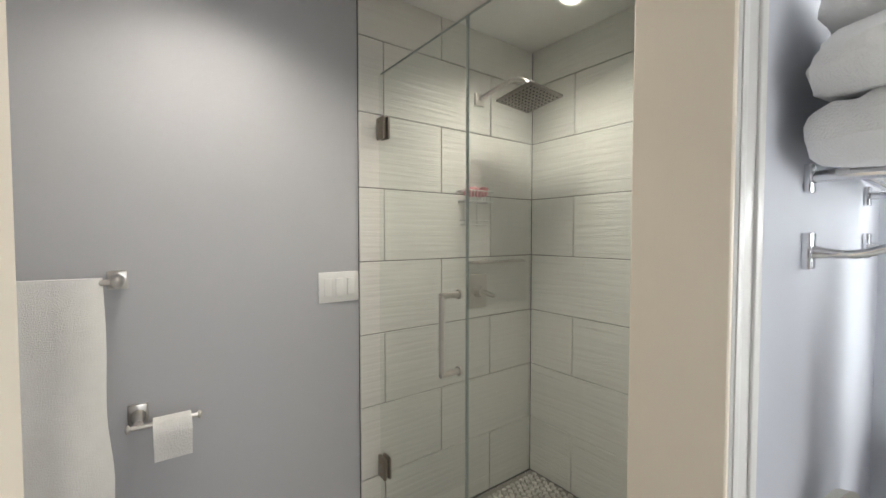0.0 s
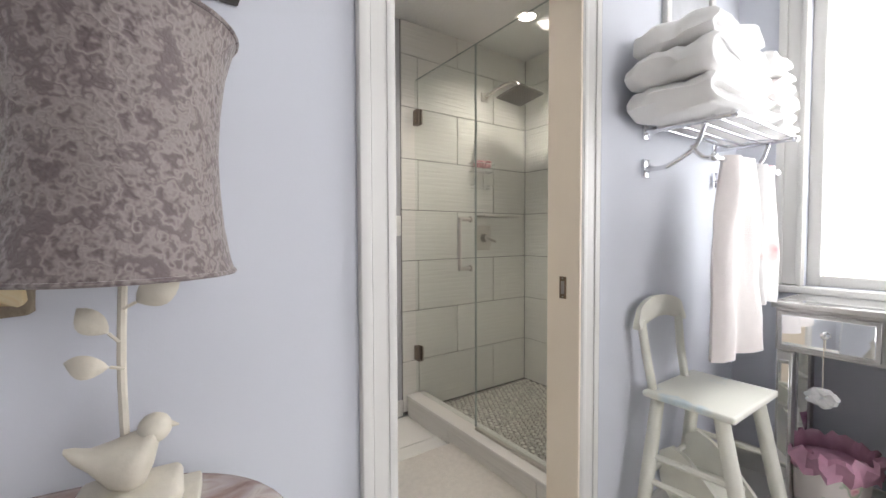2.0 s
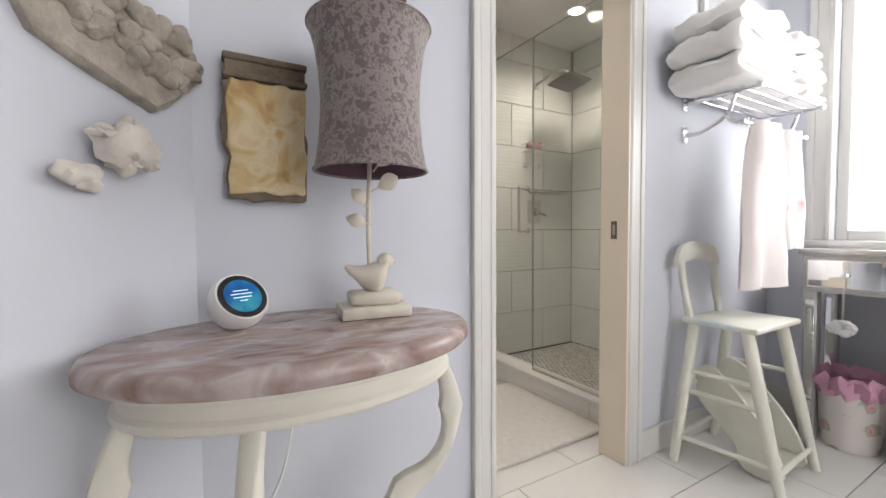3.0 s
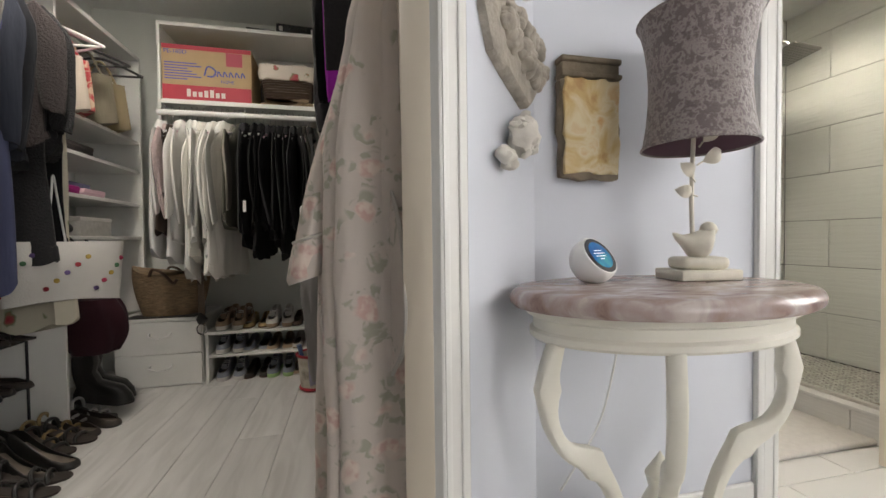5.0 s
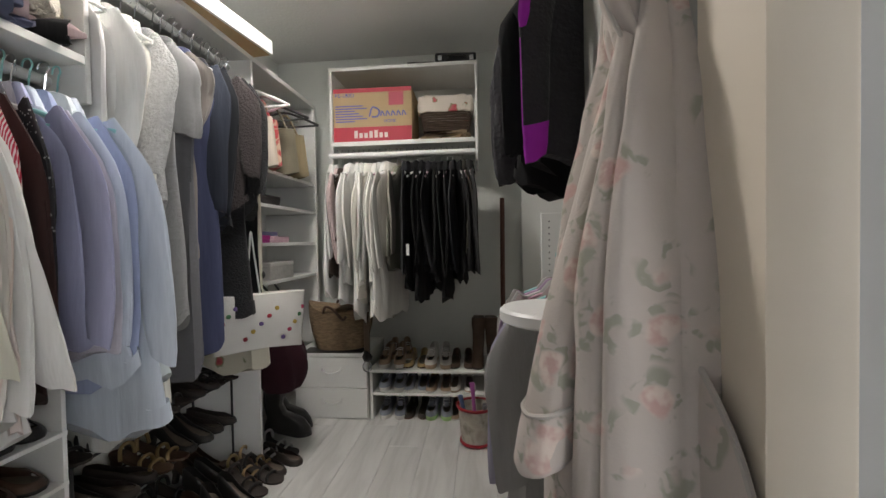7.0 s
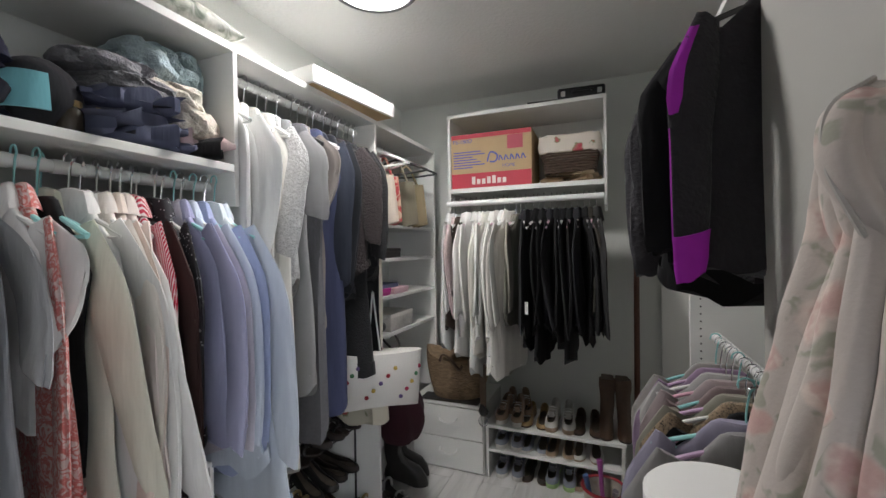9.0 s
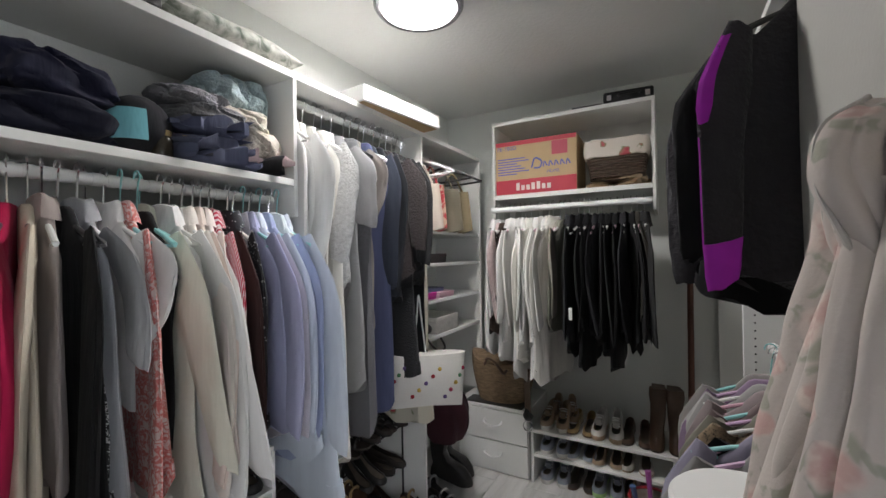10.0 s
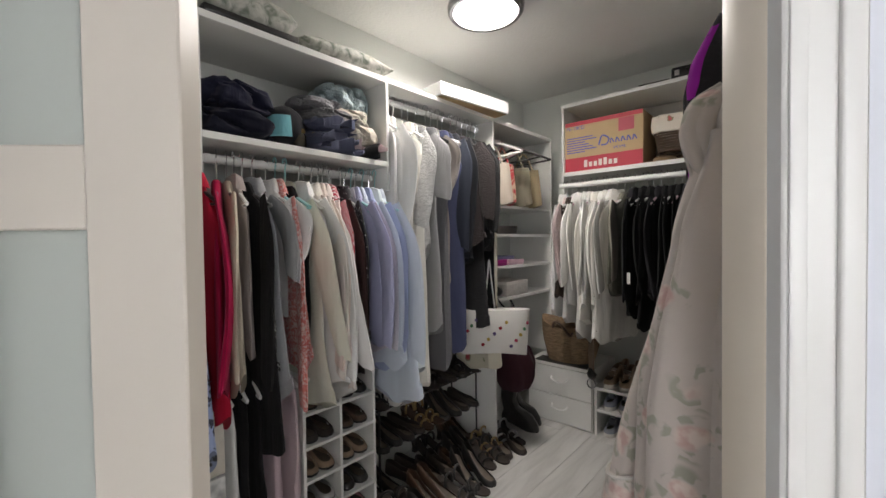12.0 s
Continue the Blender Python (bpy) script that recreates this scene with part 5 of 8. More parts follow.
    hanger(g, hang, sw, drop)
    return g


W_, CR, BK, CH_ = (0.82, 0.81, 0.79), (0.78, 0.73, 0.62), (0.010, 0.010, 0.011), (0.024, 0.024, 0.028)
AQ, WHG, BKH = (0.35, 0.72, 0.72), (0.80, 0.80, 0.78), (0.03, 0.03, 0.03)
# name, label, fabric, length, sleeve, hem, hanger colour
WEST = [
    ("top", "crimson long-sleeved top on a hanger", cloth((0.38, 0.006, 0.055)), 0.60, 0.56, 1.0, BKH),
    ("cardigan", "beige lace-edged cardigan on a black hanger", cloth((0.60, 0.53, 0.42)), 0.66, 0.6, 1.1, BKH),
    ("shirt", "taupe sheer shirt on a hanger", cloth((0.36, 0.31, 0.29)), 0.58, 0.0, 1.0, WHG),
    ("dress", "long black draped dress on a hanger", cloth(BK), 0.92, 0.62, 1.1, BKH),
    ("blouse", "soft grey blouse on a hanger", cloth((0.42, 0.43, 0.45)), 0.72, 0.25, 1.1, WHG),
    ("top", "black and white speckled top on a hanger", cloth((0.03, 0.03, 0.03), "print", (0.75, 0.75, 0.73), 70), 0.66, 0.0, 1.2, BKH),
    ("blouse", "white ruffled short-sleeved blouse on a hanger", cloth(W_), 0.42, 0.22, 1.0, WHG),
    ("blouse", "coral and white printed blouse on a hanger", cloth((0.62, 0.17, 0.15), "splash", (0.74, 0.58, 0.55), 45), 0.62, 0.64, 1.1, AQ),
    ("top", "black knit top on an aqua hanger", cloth(BK), 0.60, 0.0, 0.85, AQ),
    ("blouse", "pale lemon blouse on a hanger", cloth((0.80, 0.80, 0.68)), 0.76, 0.58, 1.15, AQ),
    ("shirt", "crisp white shirt on a hanger", cloth((0.86, 0.86, 0.84)), 0.76, 0.57, 1.1, WHG),
    ("shirt", "white cotton shirt on a hanger", cloth((0.86, 0.85, 0.83)), 0.76, 0.58, 1.12, WHG),
    ("shirt", "ivory silk shirt on a hanger", cloth((0.84, 0.79, 0.73)), 0.72, 0.57, 1.1, WHG),
    ("shirt", "pale peach shirt on a hanger", cloth((0.84, 0.72, 0.65)), 0.72, 0.58, 1.1, WHG),
    ("shirt", "blush white shirt on a hanger", cloth((0.84, 0.75, 0.71)), 0.73, 0.59, 1.08, WHG),
    ("shirt", "red and white striped shirt on a hanger", cloth((0.50, 0.03, 0.07), "stripe", (0.72, 0.62, 0.62), 46), 0.62, 0.55, 1.0, WHG),
    ("shirt", "dark brown satin shirt on a hanger", cloth((0.045, 0.024, 0.022)), 0.66, 0.58, 1.05, BKH),
    ("shirt", "black and white dotted shirt on a hanger", cloth((0.03, 0.03, 0.035), "dot", (0.6, 0.6, 0.6), 80), 0.60, 0.54, 1.0, WHG),
    ("shirt", "lilac grey shirt on a hanger", cloth((0.58, 0.56, 0.64)), 0.66, 0.58, 1.05, WHG),
    ("shirt", "periwinkle blue shirt on an aqua hanger", cloth((0.44, 0.45, 0.64)), 0.62, 0.56, 1.05, AQ),
    ("shirt", "light blue cotton shirt on a hanger", cloth((0.66, 0.73, 0.82)), 0.70, 0.60, 1.12, WHG),
    ("shirt", "mid blue chambray shirt on a hanger", cloth((0.40, 0.46, 0.68)), 0.66, 0.58, 1.05, AQ),
    ("shirt", "pale mint blue shirt on a hanger", cloth((0.72, 0.79, 0.81)), 0.74, 0.60, 1.1, WHG),
    ("shirt", "pale blue oversized shirt on an aqua hanger", cloth((0.68, 0.75, 0.84)), 0.78, 0.62, 1.15, AQ),
]
# how far each one is pushed out of the crowded row
OUTS = [0.10, 0.07, 0.0, 0.03, 0.10, 0.06, 0.05, 0.09, -0.04, 0.12, 0.14, 0.13, 0.11, 0.12, 0.10, 0.06, 0.08, 0.04, 0.07, 0.09, 0.11, 0.07, 0.09, 0.11]
rng = random.Random(11)
for i, (nm, lb, fb, ln, sl, he, hc) in enumerate(WEST):
    y = 0.072 + i * 0.0284 + 0.018 * math.sin(math.pi * i / 23) + rng.uniform(-0.004, 0.004)
    garment(nm, lb, fb, (WRX + rng.uniform(-0.025, 0.03) + (0.025 if i > 17 else 0), y + (0.012 if i < 2 else 0.0), 1.533), (-20, -14, -10)[i] if i < 3 else rng.uniform(-16, 6), ln + rng.uniform(-0.02, 0.09), rng.uniform(0.205, 0.225) + (0.03 if i > 17 else 0), 0.013, sl, he + (0.1 if i > 17 else 0), 20 + i, 0.09, hc, "w", out=OUTS[i])
# hung past the end of the shelving, near the doorway
garment("dress", "pale blue dress printed with black roses on a hanger", cloth((0.36, 0.43, 0.66), "print", (0.04, 0.045, 0.07), 26), (WRX + 0.10, -0.07, 1.40), 14, 0.74, 0.11, 0.03, 0.0, 1.25, 77, 0.09, BKH, "w")
garment("dress", "leopard printed long dress on a hanger", cloth((0.30, 0.24, 0.15), "print", (0.03, 0.025, 0.02), 75), (WRX - 0.05, -0.13, 1.50), 4, 1.12, 0.15, 0.02, 0.0, 1.2, 78, 0.09, BKH, "w")
garment("blouse", "dark crimson blouse behind others on a hanger", cloth((0.40, 0.008, 0.03)), (WRX + 0.02, 0.005, 1.533), 6, 0.80, 0.19, 0.018, 0.0, 1.0, 79, 0.09, BKH, "w")
rod((WRX, 0.012, 0.90), (WRX, 0.30, 0.90), "white short lower closet rod")
for i, (lb, c) in enumerate((("white trousers folded on a low hanger", (0.66, 0.66, 0.64)), ("black trousers on a low hanger", BK), ("dark trousers on a low hanger", BK), ("pale pink trousers on a low hanger", (0.60, 0.46, 0.50)), ("blush trousers on a low hanger", (0.62, 0.50, 0.53)))):
    garment("trousers", lb, cloth(c), (WRX + 0.03, 0.05 + 0.052 * i, 0.90), rng.uniform(-6, 6), 0.70, 0.165, 0.022, 0, 0.95, 90 + i, 0.09, WHG, "w")
MID = [
    ("dress", "long white strappy dress on a hanger", cloth(W_), 1.05, 0, 1.0, WHG),
    ("dress", "white linen dress on a hanger", cloth((0.83, 0.83, 0.81)), 1.18, 0.5, 1.0, AQ),
    ("dress", "long ivory dress on a hanger", cloth((0.80, 0.79, 0.75)), 1.28, 0, 1.0, WHG),
    ("coat", "cream long coat with belt on a hanger", cloth((0.80, 0.79, 0.74)), 1.22, 0.0, 1.0, WHG),
    ("cardigan", "light grey knitted cardigan on a hanger", cloth((0.62, 0.62, 0.62), "knit"), 0.62, 0.5, 1.0, WHG),
    ("dress", "grey herringbone dress with black trim on a hanger", cloth((0.33, 0.33, 0.33), "print", (0.10, 0.10, 0.10), 140), 0.98, 0.34, 1.1, WHG),
    ("trousers", "dark checked trousers on a hanger", cloth((0.15, 0.15, 0.16), "print", (0.05, 0.05, 0.05), 140), 1.15, 0, 0.9, BKH),
    ("top", "taupe lace top on a hanger", cloth((0.27, 0.24, 0.22)), 0.78, 0.3, 1.0, WHG),
    ("jeans", "faded indigo dress on a hanger", cloth((0.07, 0.08, 0.15)), 1.10, 0.0, 1.0, WHG),
    ("jacket", "slate blue denim jacket on a hanger", cloth((0.034, 0.04, 0.058)), 0.66, 0.56, 1.0, WHG),
    ("jacket", "charcoal denim shirt on a hanger", cloth((0.024, 0.026, 0.032)), 0.68, 0.58, 1.0, BKH),
    ("top", "dark brown lace top on a hanger", cloth((0.03, 0.022, 0.022), "knit"), 0.58, 0.4, 1.0, BKH),
    ("dress", "black lace dress on a hanger", cloth((0.014, 0.014, 0.016), "knit"), 1.02, 0.5, 1.05, BKH),
    ("jacket", "black beaded jacket on a hanger", cloth((0.018, 0.018, 0.02), "knit"), 0.60, 0.44, 1.0, BKH),
    ("dress", "long black evening dress on a hanger", cloth(BK), 1.0, 0, 1.0, BKH),
    ("dress", "cream dress with red flowers on a hanger", cloth((0.66, 0.62, 0.50), "splash", (0.68, 0.64, 0.53), 10), 1.26, 0, 1.1, WHG),
]
MID[15] = ("dress", "cream dress with red flowers on a hanger", ramp_mat("red_flower_fabric", [(0.0, (0.45, 0.03, 0.05)), (0.13, (0.50, 0.10, 0.10)), (0.19, (0.25, 0.28, 0.15)), (0.24, (0.66, 0.62, 0.50)), (1, (0.68, 0.64, 0.53))], 7, "voronoi", 0.85, distort=0.08), 1.26, 0, 1.1, WHG)
for i, (nm, lb, fb, ln, sl, he, hc) in enumerate(MID):
    y = 0.80 + i * 0.0485 + rng.uniform(-0.006, 0.006)
    garment(nm, lb, fb, (WRX + rng.uniform(-0.01, 0.03), y, 1.915), rng.uniform(-12, 10), ln + (0.08 if ln > 0.9 else 0.03), rng.uniform(0.17, 0.20) - (0.045 if i < 3 else 0.025 if i < 9 else 0), 0.024, sl, he, 120 + i, 0.10, hc, "m")
NORTH = [("blouse", "white puff-sleeved blouse on a hanger", cloth(W_), 0.74, 0.46, 1.05), ("cardigan", "pale pink chunky knit cardigan on a hanger", cloth((0.66, 0.53, 0.52), "knit"), 0.60, 0.5, 1.0), ("top", "dark brown top on a hanger", cloth((0.07, 0.05, 0.04)), 0.62, 0.4, 1.0)]
NORTH += [("blouse", "white ruffled tunic on a hanger", cloth(c), 0.68 + 0.09 * (k % 3), 0.5, 1.1) for k, c in enumerate(((0.78, 0.77, 0.74), (0.80, 0.79, 0.76), (0.76, 0.76, 0.73), (0.80, 0.80, 0.77), (0.78, 0.76, 0.70), (0.82, 0.81, 0.78), (0.80, 0.79, 0.75), (0.82, 0.82, 0.80), (0.79, 0.77, 0.72)))]
NORTH += [("top", "taupe knitted top on a hanger", cloth((0.30, 0.28, 0.24)), 0.56, 0.45, 1.0), ("top", "olive grey top on a hanger", cloth((0.17, 0.17, 0.14)), 0.58, 0.45, 1.0)]
NORTH += [("jacket", "black jacket on a hanger", cloth(BK if k % 4 else CH_), 0.60 + 0.10 * ((k * 5) % 4) / 2, 0.54, 1.0) for k in range(10)]
NORTH += [("jacket", "dark olive jacket on a hanger", cloth((0.045, 0.042, 0.034)), 0.50, 0.3, 1.0), ("jacket", "faded black jacket on a hanger", cloth((0.03, 0.03, 0.03)), 0.60, 0.5, 1.0)]
for i, (nm, lb, fb, ln, sl, he) in enumerate(NORTH):
    x = -2.135 + i * (0.84 / len(NORTH)) + rng.uniform(-0.005, 0.005)
    garment(nm, lb, fb, (x, NRY + 0.04 + rng.uniform(-0.02, 0.02), 1.585), 90 + rng.uniform(-12, 12), ln, rng.uniform(0.20, 0.225), 0.018, sl, he, 220 + i, 0.09, WHG if i % 3 else (0.62, 0.40, 0.48), "n", out=rng.uniform(0.0, 0.05))
tag = solid("price_tag", box(-1.652, -1.636, 1.800, 1.803, 1.00, 1.06), M["white"], "small white paper tag on a black jacket", "tag")
# east side: jackets above, mixed shirts below
JK = mat("black_fleece", (0.026, 0.024, 0.029), 0.8, var=0.1, scale=30, bump=0.4, bscale=90, sheen=0.12, spec=0.3)
PU = mat("magenta_fleece", (0.38, 0.012, 0.42), 0.8, var=0.05, scale=30)
for i in range(8):
    garment("jacket", "black fleece jacket with magenta cuffs on a hanger" if i == 0 else "black jacket on the upper east rod", JK if i % 3 == 0 else cloth(BK), (-0.925 + 0.012 * (i % 2), 0.805 + 0.062 * i, 1.90), (14, -3, 5, -6, 2, 8, -5, 3)[i], 0.56 + 0.02 * (i % 3), 0.225 if i == 0 else 0.24, 0.03, 0.485 if i < 5 else 0.5, 1.0, 300 + i, 0.075, BKH, "e", cuff=PU if i == 0 else None)
for i, (lb, c) in enumerate((("long grey garment in clear plastic on a hanger", (0.30, 0.29, 0.29)), ("lavender grey coat on a hanger", (0.33, 0.31, 0.40)), ("black shirt on a coloured hanger", BK), ("leopard print blouse on a hanger", (0.30, 0.22, 0.14)), ("grey green shirt on a hanger", (0.30, 0.29, 0.24)), ("mauve brown shirt on a hanger", (0.26, 0.20, 0.20)), ("dusky pink shirt on a hanger", (0.40, 0.33, 0.33)), ("pale grey shirt on a hanger", (0.45, 0.44, 0.43)), ("mauve shirt on a hanger", (0.36, 0.26, 0.38)), ("taupe shirt on a hanger", (0.36, 0.34, 0.32)))):
    garment("coat" if i < 2 else "shirt", lb, cloth(c) if i != 3 else cloth(c, "print", (0.03, 0.025, 0.02), 75), (-0.93 - (0.05 if i < 2 else 0), 0.90 + 0.066 * i, 0.985), rng.uniform(-6, 10), 0.80 if i < 2 else 0.66, 0.225, 0.02, 0.5, 1.0, 340 + i, 0.085, ((0.6, 0.4, 0.6), AQ, (0.7, 0.4, 0.5), WHG)[i % 4], "e")

# ---- robe on its hook ----


def rose_fleece():
    """Blush fleece printed with soft roses and leaves."""
    m = mat("blush_rose_fleece", (0.58, 0.515, 0.465), 0.95, var=0.05, scale=8, bump=0.10, bscale=220, sheen=0.1, dist=0.004)
    n, l = m.node_tree.nodes, m.node_tree.links
    b = n["Principled BSDF"]
    ground = b.inputs["Base Color"].links[0].from_socket
    co = n.new("ShaderNodeTexCoord")

    def tex(kind, scale):
        t = n.new(kind)
        t.inputs["Scale"].default_value = scale
        return t

    def span(sock, a, c, lo=0.0, hi=1.0):
        r = n.new("ShaderNodeMapRange")
        r.interpolation_type = "SMOOTHSTEP"
        for k, v in (("From Min", a), ("From Max", c), ("To Min", lo), ("To Max", hi)):
            r.inputs[k].default_value = v
        l.new(sock, r.inputs[0])
        return r.outputs[0]

    def times(p, q, op="MULTIPLY"):
        t = n.new("ShaderNodeMath")
        t.operation = op
        l.new(p, t.inputs[0]), l.new(q, t.inputs[1])
        return t.outputs[0]

    def over(fac, base, color):
        x = n.new("ShaderNodeMixRGB")
        l.new(fac, x.inputs[0]), l.new(base, x.inputs[1])
        if isinstance(color, tuple):
            x.inputs[2].default_value = (*color, 1)
        else:
            l.new(color, x.inputs[2])
        return x.outputs[0]
    warp = tex("ShaderNodeTexNoise", 16)
    l.new(co.outputs["Object"], warp.inputs[0])
    ad = n.new("ShaderNodeMixRGB")
    ad.blend_type, ad.inputs[0].default_value = "ADD", 0.05
    l.new(co.outputs["Object"], ad.inputs[1]), l.new(warp.outputs["Color"], ad.inputs[2])
    v = tex("ShaderNodeTexVoronoi", 15)
    l.new(ad.outputs[0], v.inputs[0])
    sep = n.new("ShaderNodeSeparateColor")
    l.new(v.outputs["Color"], sep.inputs[0])
    gate = span(sep.outputs[0], 0.20, 0.30)
    rose = times(span(v.outputs["Distance"], 0.38, 0.26), gate)
    heart = times(span(v.outputs["Distance"], 0.20, 0.05), gate)
    leaves = tex("ShaderNodeTexNoise", 38)
    l.new(ad.outputs[0], leaves.inputs[0])
    ring = times(span(v.outputs["Distance"], 0.30, 0.40), span(v.outputs["Distance"], 0.62, 0.50))
    green = times(times(ring, span(leaves.outputs[0], 0.50, 0.58)), gate)
    petal = tex("ShaderNodeTexNoise", 45)
    l.new(co.outputs["Object"], petal.inputs[0])
    pm = n.new("ShaderNodeMixRGB")
    pm.inputs[1].default_value, pm.inputs[2].default_value = (0.70, 0.59, 0.52, 1), (0.57, 0.38, 0.34, 1)
    l.new(span(petal.outputs[0], 0.4, 0.62), pm.inputs[0])
    dim = n.new("ShaderNodeMath")
    dim.operation, dim.inputs[1].default_value = "MULTIPLY", 0.7
    l.new(green, dim.inputs[0])
    c = over(dim.outputs[0], ground, (0.28, 0.29, 0.21))
    c = over(rose, c, pm.outputs[0])
    soft = n.new("ShaderNodeMath")
    soft.operation, soft.inputs[1].default_value = "MULTIPLY", 0.6
    l.new(heart, soft.inputs[0])
    c = over(soft.outputs[0], c, (0.55, 0.32, 0.30))
    l.new(c, b.inputs["Base Color"])
    return m


ROBE = rose_fleece()
PIPE = mat("grey_piping", (0.52, 0.49, 0.45), 0.9)
RBX, WALLX = -1.075, 0.074       # the robe's axis, and the wall face beside it
rb = thing("bathrobe", "long blush fleece bathrobe with rose print on wall hook", "bathrobe", pose(RBX, 0.35, 0))


def along(z, table):
    """The values of a table (height, values...) at a height, glided between its rows."""
    for (z0, *u), (z1, *v) in zip(table, table[1:]):
        if z >= z1:
            f = max(0.0, min(1.0, (z0 - z) / (z0 - z1)))
            f = f * f * (3 - 2 * f) * 0.5 + f * 0.5
            return [p + (q - p) * f for p, q in zip(u, v)]
    return list(table[-1][1:])


def valley(x):
    """A fold's section: broad rounded ridges with narrow valleys between them."""
    return 2 * math.sqrt(abs(math.sin(x * 0.5))) - 1.2


def robe_shell(table, folds, lv, n, seed, depth):
    """Cloth hanging against the wall: half a tube that bulges into the room, in folds that gather upwards."""
    z0, z1 = table[0][0], table[-1][0]
    rings = []
    for k in range(lv + 1):
        f = k / lv
        z = z0 + (z1 - z0) * f
        lx, ys, yn = along(z, table)
        ring = []
        for i in range(n):
            u = i / (n - 1)
            c, sn = math.cos(math.pi * u), math.sin(math.pi * u)
            y = (ys + yn) / 2 + (ys - yn) / 2 * math.copysign(abs(c) ** 0.8, c)
            x = WALLX + (lx - WALLX) * sn ** 0.75
            ph = folds * u * math.pi + 1.3 * noise.noise((u * 2.0, f * 1.1, seed)) + 0.7 * f + seed
            d = depth * min(1, 0.6 + f * 1.3) * sn ** 0.5 * valley(ph) * (0.6 + 0.6 * noise.noise((u * 3, 4.0, seed)))
            d += 0.010 * noise.noise((u * 5, f * 5, seed + 3)) * sn + 0.0025 * noise.noise((u * 21, f * 16, seed)) * sn
            ring.append((min(x - d * sn, WALLX), y - d * c * 0.9, z + 0.012 * noise.noise((u * 4, 2.0, seed)) * (f > 0.98)))
        rings.append(ring + [(WALLX + 0.001, p[1], p[2]) for p in (ring[-1], ring[0])])
    return loft(bmesh.new(), rings)


def soft_tube(points, radii, seed, squash=1.0, n=36, lv=40, lump=0.12):
    """A soft roll or sleeve of cloth along a curve, creased lengthways, kept off the wall."""
    pts = bez(points, lv)
    rr = []
    for k, p in enumerate(pts):
        f = k / lv
        j = min(int(f * (len(radii) - 1)), len(radii) - 2)
        r = radii[j] + (radii[j + 1] - radii[j]) * (f * (len(radii) - 1) - j)
        d = (pts[min(k + 1, lv)] - pts[max(k - 1, 0)]).normalized()
        side = Vector((1, 0, 0)) - d * d.x
        side = side.normalized() if side.length > 0.1 else Vector((0, 1, 0))
        up = d.cross(side)
        ring = []
        for i in range(n):
            a = 2 * math.pi * i / n
            q = r * (1 + lump * math.sin(2 * a + 2.2 * f + seed) + lump * 0.8 * valley(3 * a + 1.5 * f + seed) + lump * noise.noise((math.cos(a) * 1.6 + seed, math.sin(a) * 1.6, f * 4)))
            v = p + side * q * squash * math.cos(a) + up * q * math.sin(a)
            ring.append((min(v.x, WALLX), v.y, v.z))
        rr.append(ring)
    return rr


# height; how far into the room; southern and northern edge
part("body", robe_shell([(1.475, 0.030, -0.03, 0.03), (1.42, 0.012, -0.07, 0.05), (1.35, 0.010, -0.09, 0.07), (1.24, -0.018, -0.112, 0.09), (1.12, -0.050, -0.128, 0.10), (1.0, -0.066, -0.138, 0.11), (0.85, -0.075, -0.148, 0.12), (0.6, -0.080, -0.155, 0.125), (0.05, -0.095, -0.17, 0.13)], 15.0, 90, 190, 1.7, 0.024), ROBE, rb)
part("front_flap", robe_shell([(1.40, 0.020, -0.085, -0.03), (1.25, -0.014, -0.125, -0.06), (1.0, -0.058, -0.160, -0.065), (0.6, -0.066, -0.175, -0.06), (0.09, -0.075, -0.19, -0.06)], 7.0, 70, 110, 4.2, 0.020), ROBE, rb)
hood = part("hood", loft(bmesh.new(), soft_tube([(0.068, 0.0, 1.470), (0.040, -0.015, 1.462), (0.012, -0.035, 1.440), (0.004, -0.048, 1.405), (0.012, -0.058, 1.365), (0.026, -0.070, 1.32), (0.040, -0.082, 1.26)], [0.010, 0.022, 0.027, 0.027, 0.022, 0.016, 0.007], 1.0, 0.8, lump=0.15)), ROBE, rb, "soft drooping hood")
part("hood_lining", loft(bmesh.new(), soft_tube([(0.064, 0.03, 1.462), (0.040, 0.025, 1.445), (0.024, 0.0, 1.415), (0.026, -0.02, 1.35), (0.040, -0.04, 1.27)], [0.010, 0.026, 0.034, 0.034, 0.022], 2.6, 0.9, lump=0.18)), ROBE, hood)
part("hem_piping", tube(bmesh.new(), bez([(0.030, -0.025, 1.482), (-0.008, -0.040, 1.455), (-0.018, -0.056, 1.405), (-0.006, -0.070, 1.355), (0.014, -0.084, 1.30)], 24), 0.003, 6), PIPE, hood)
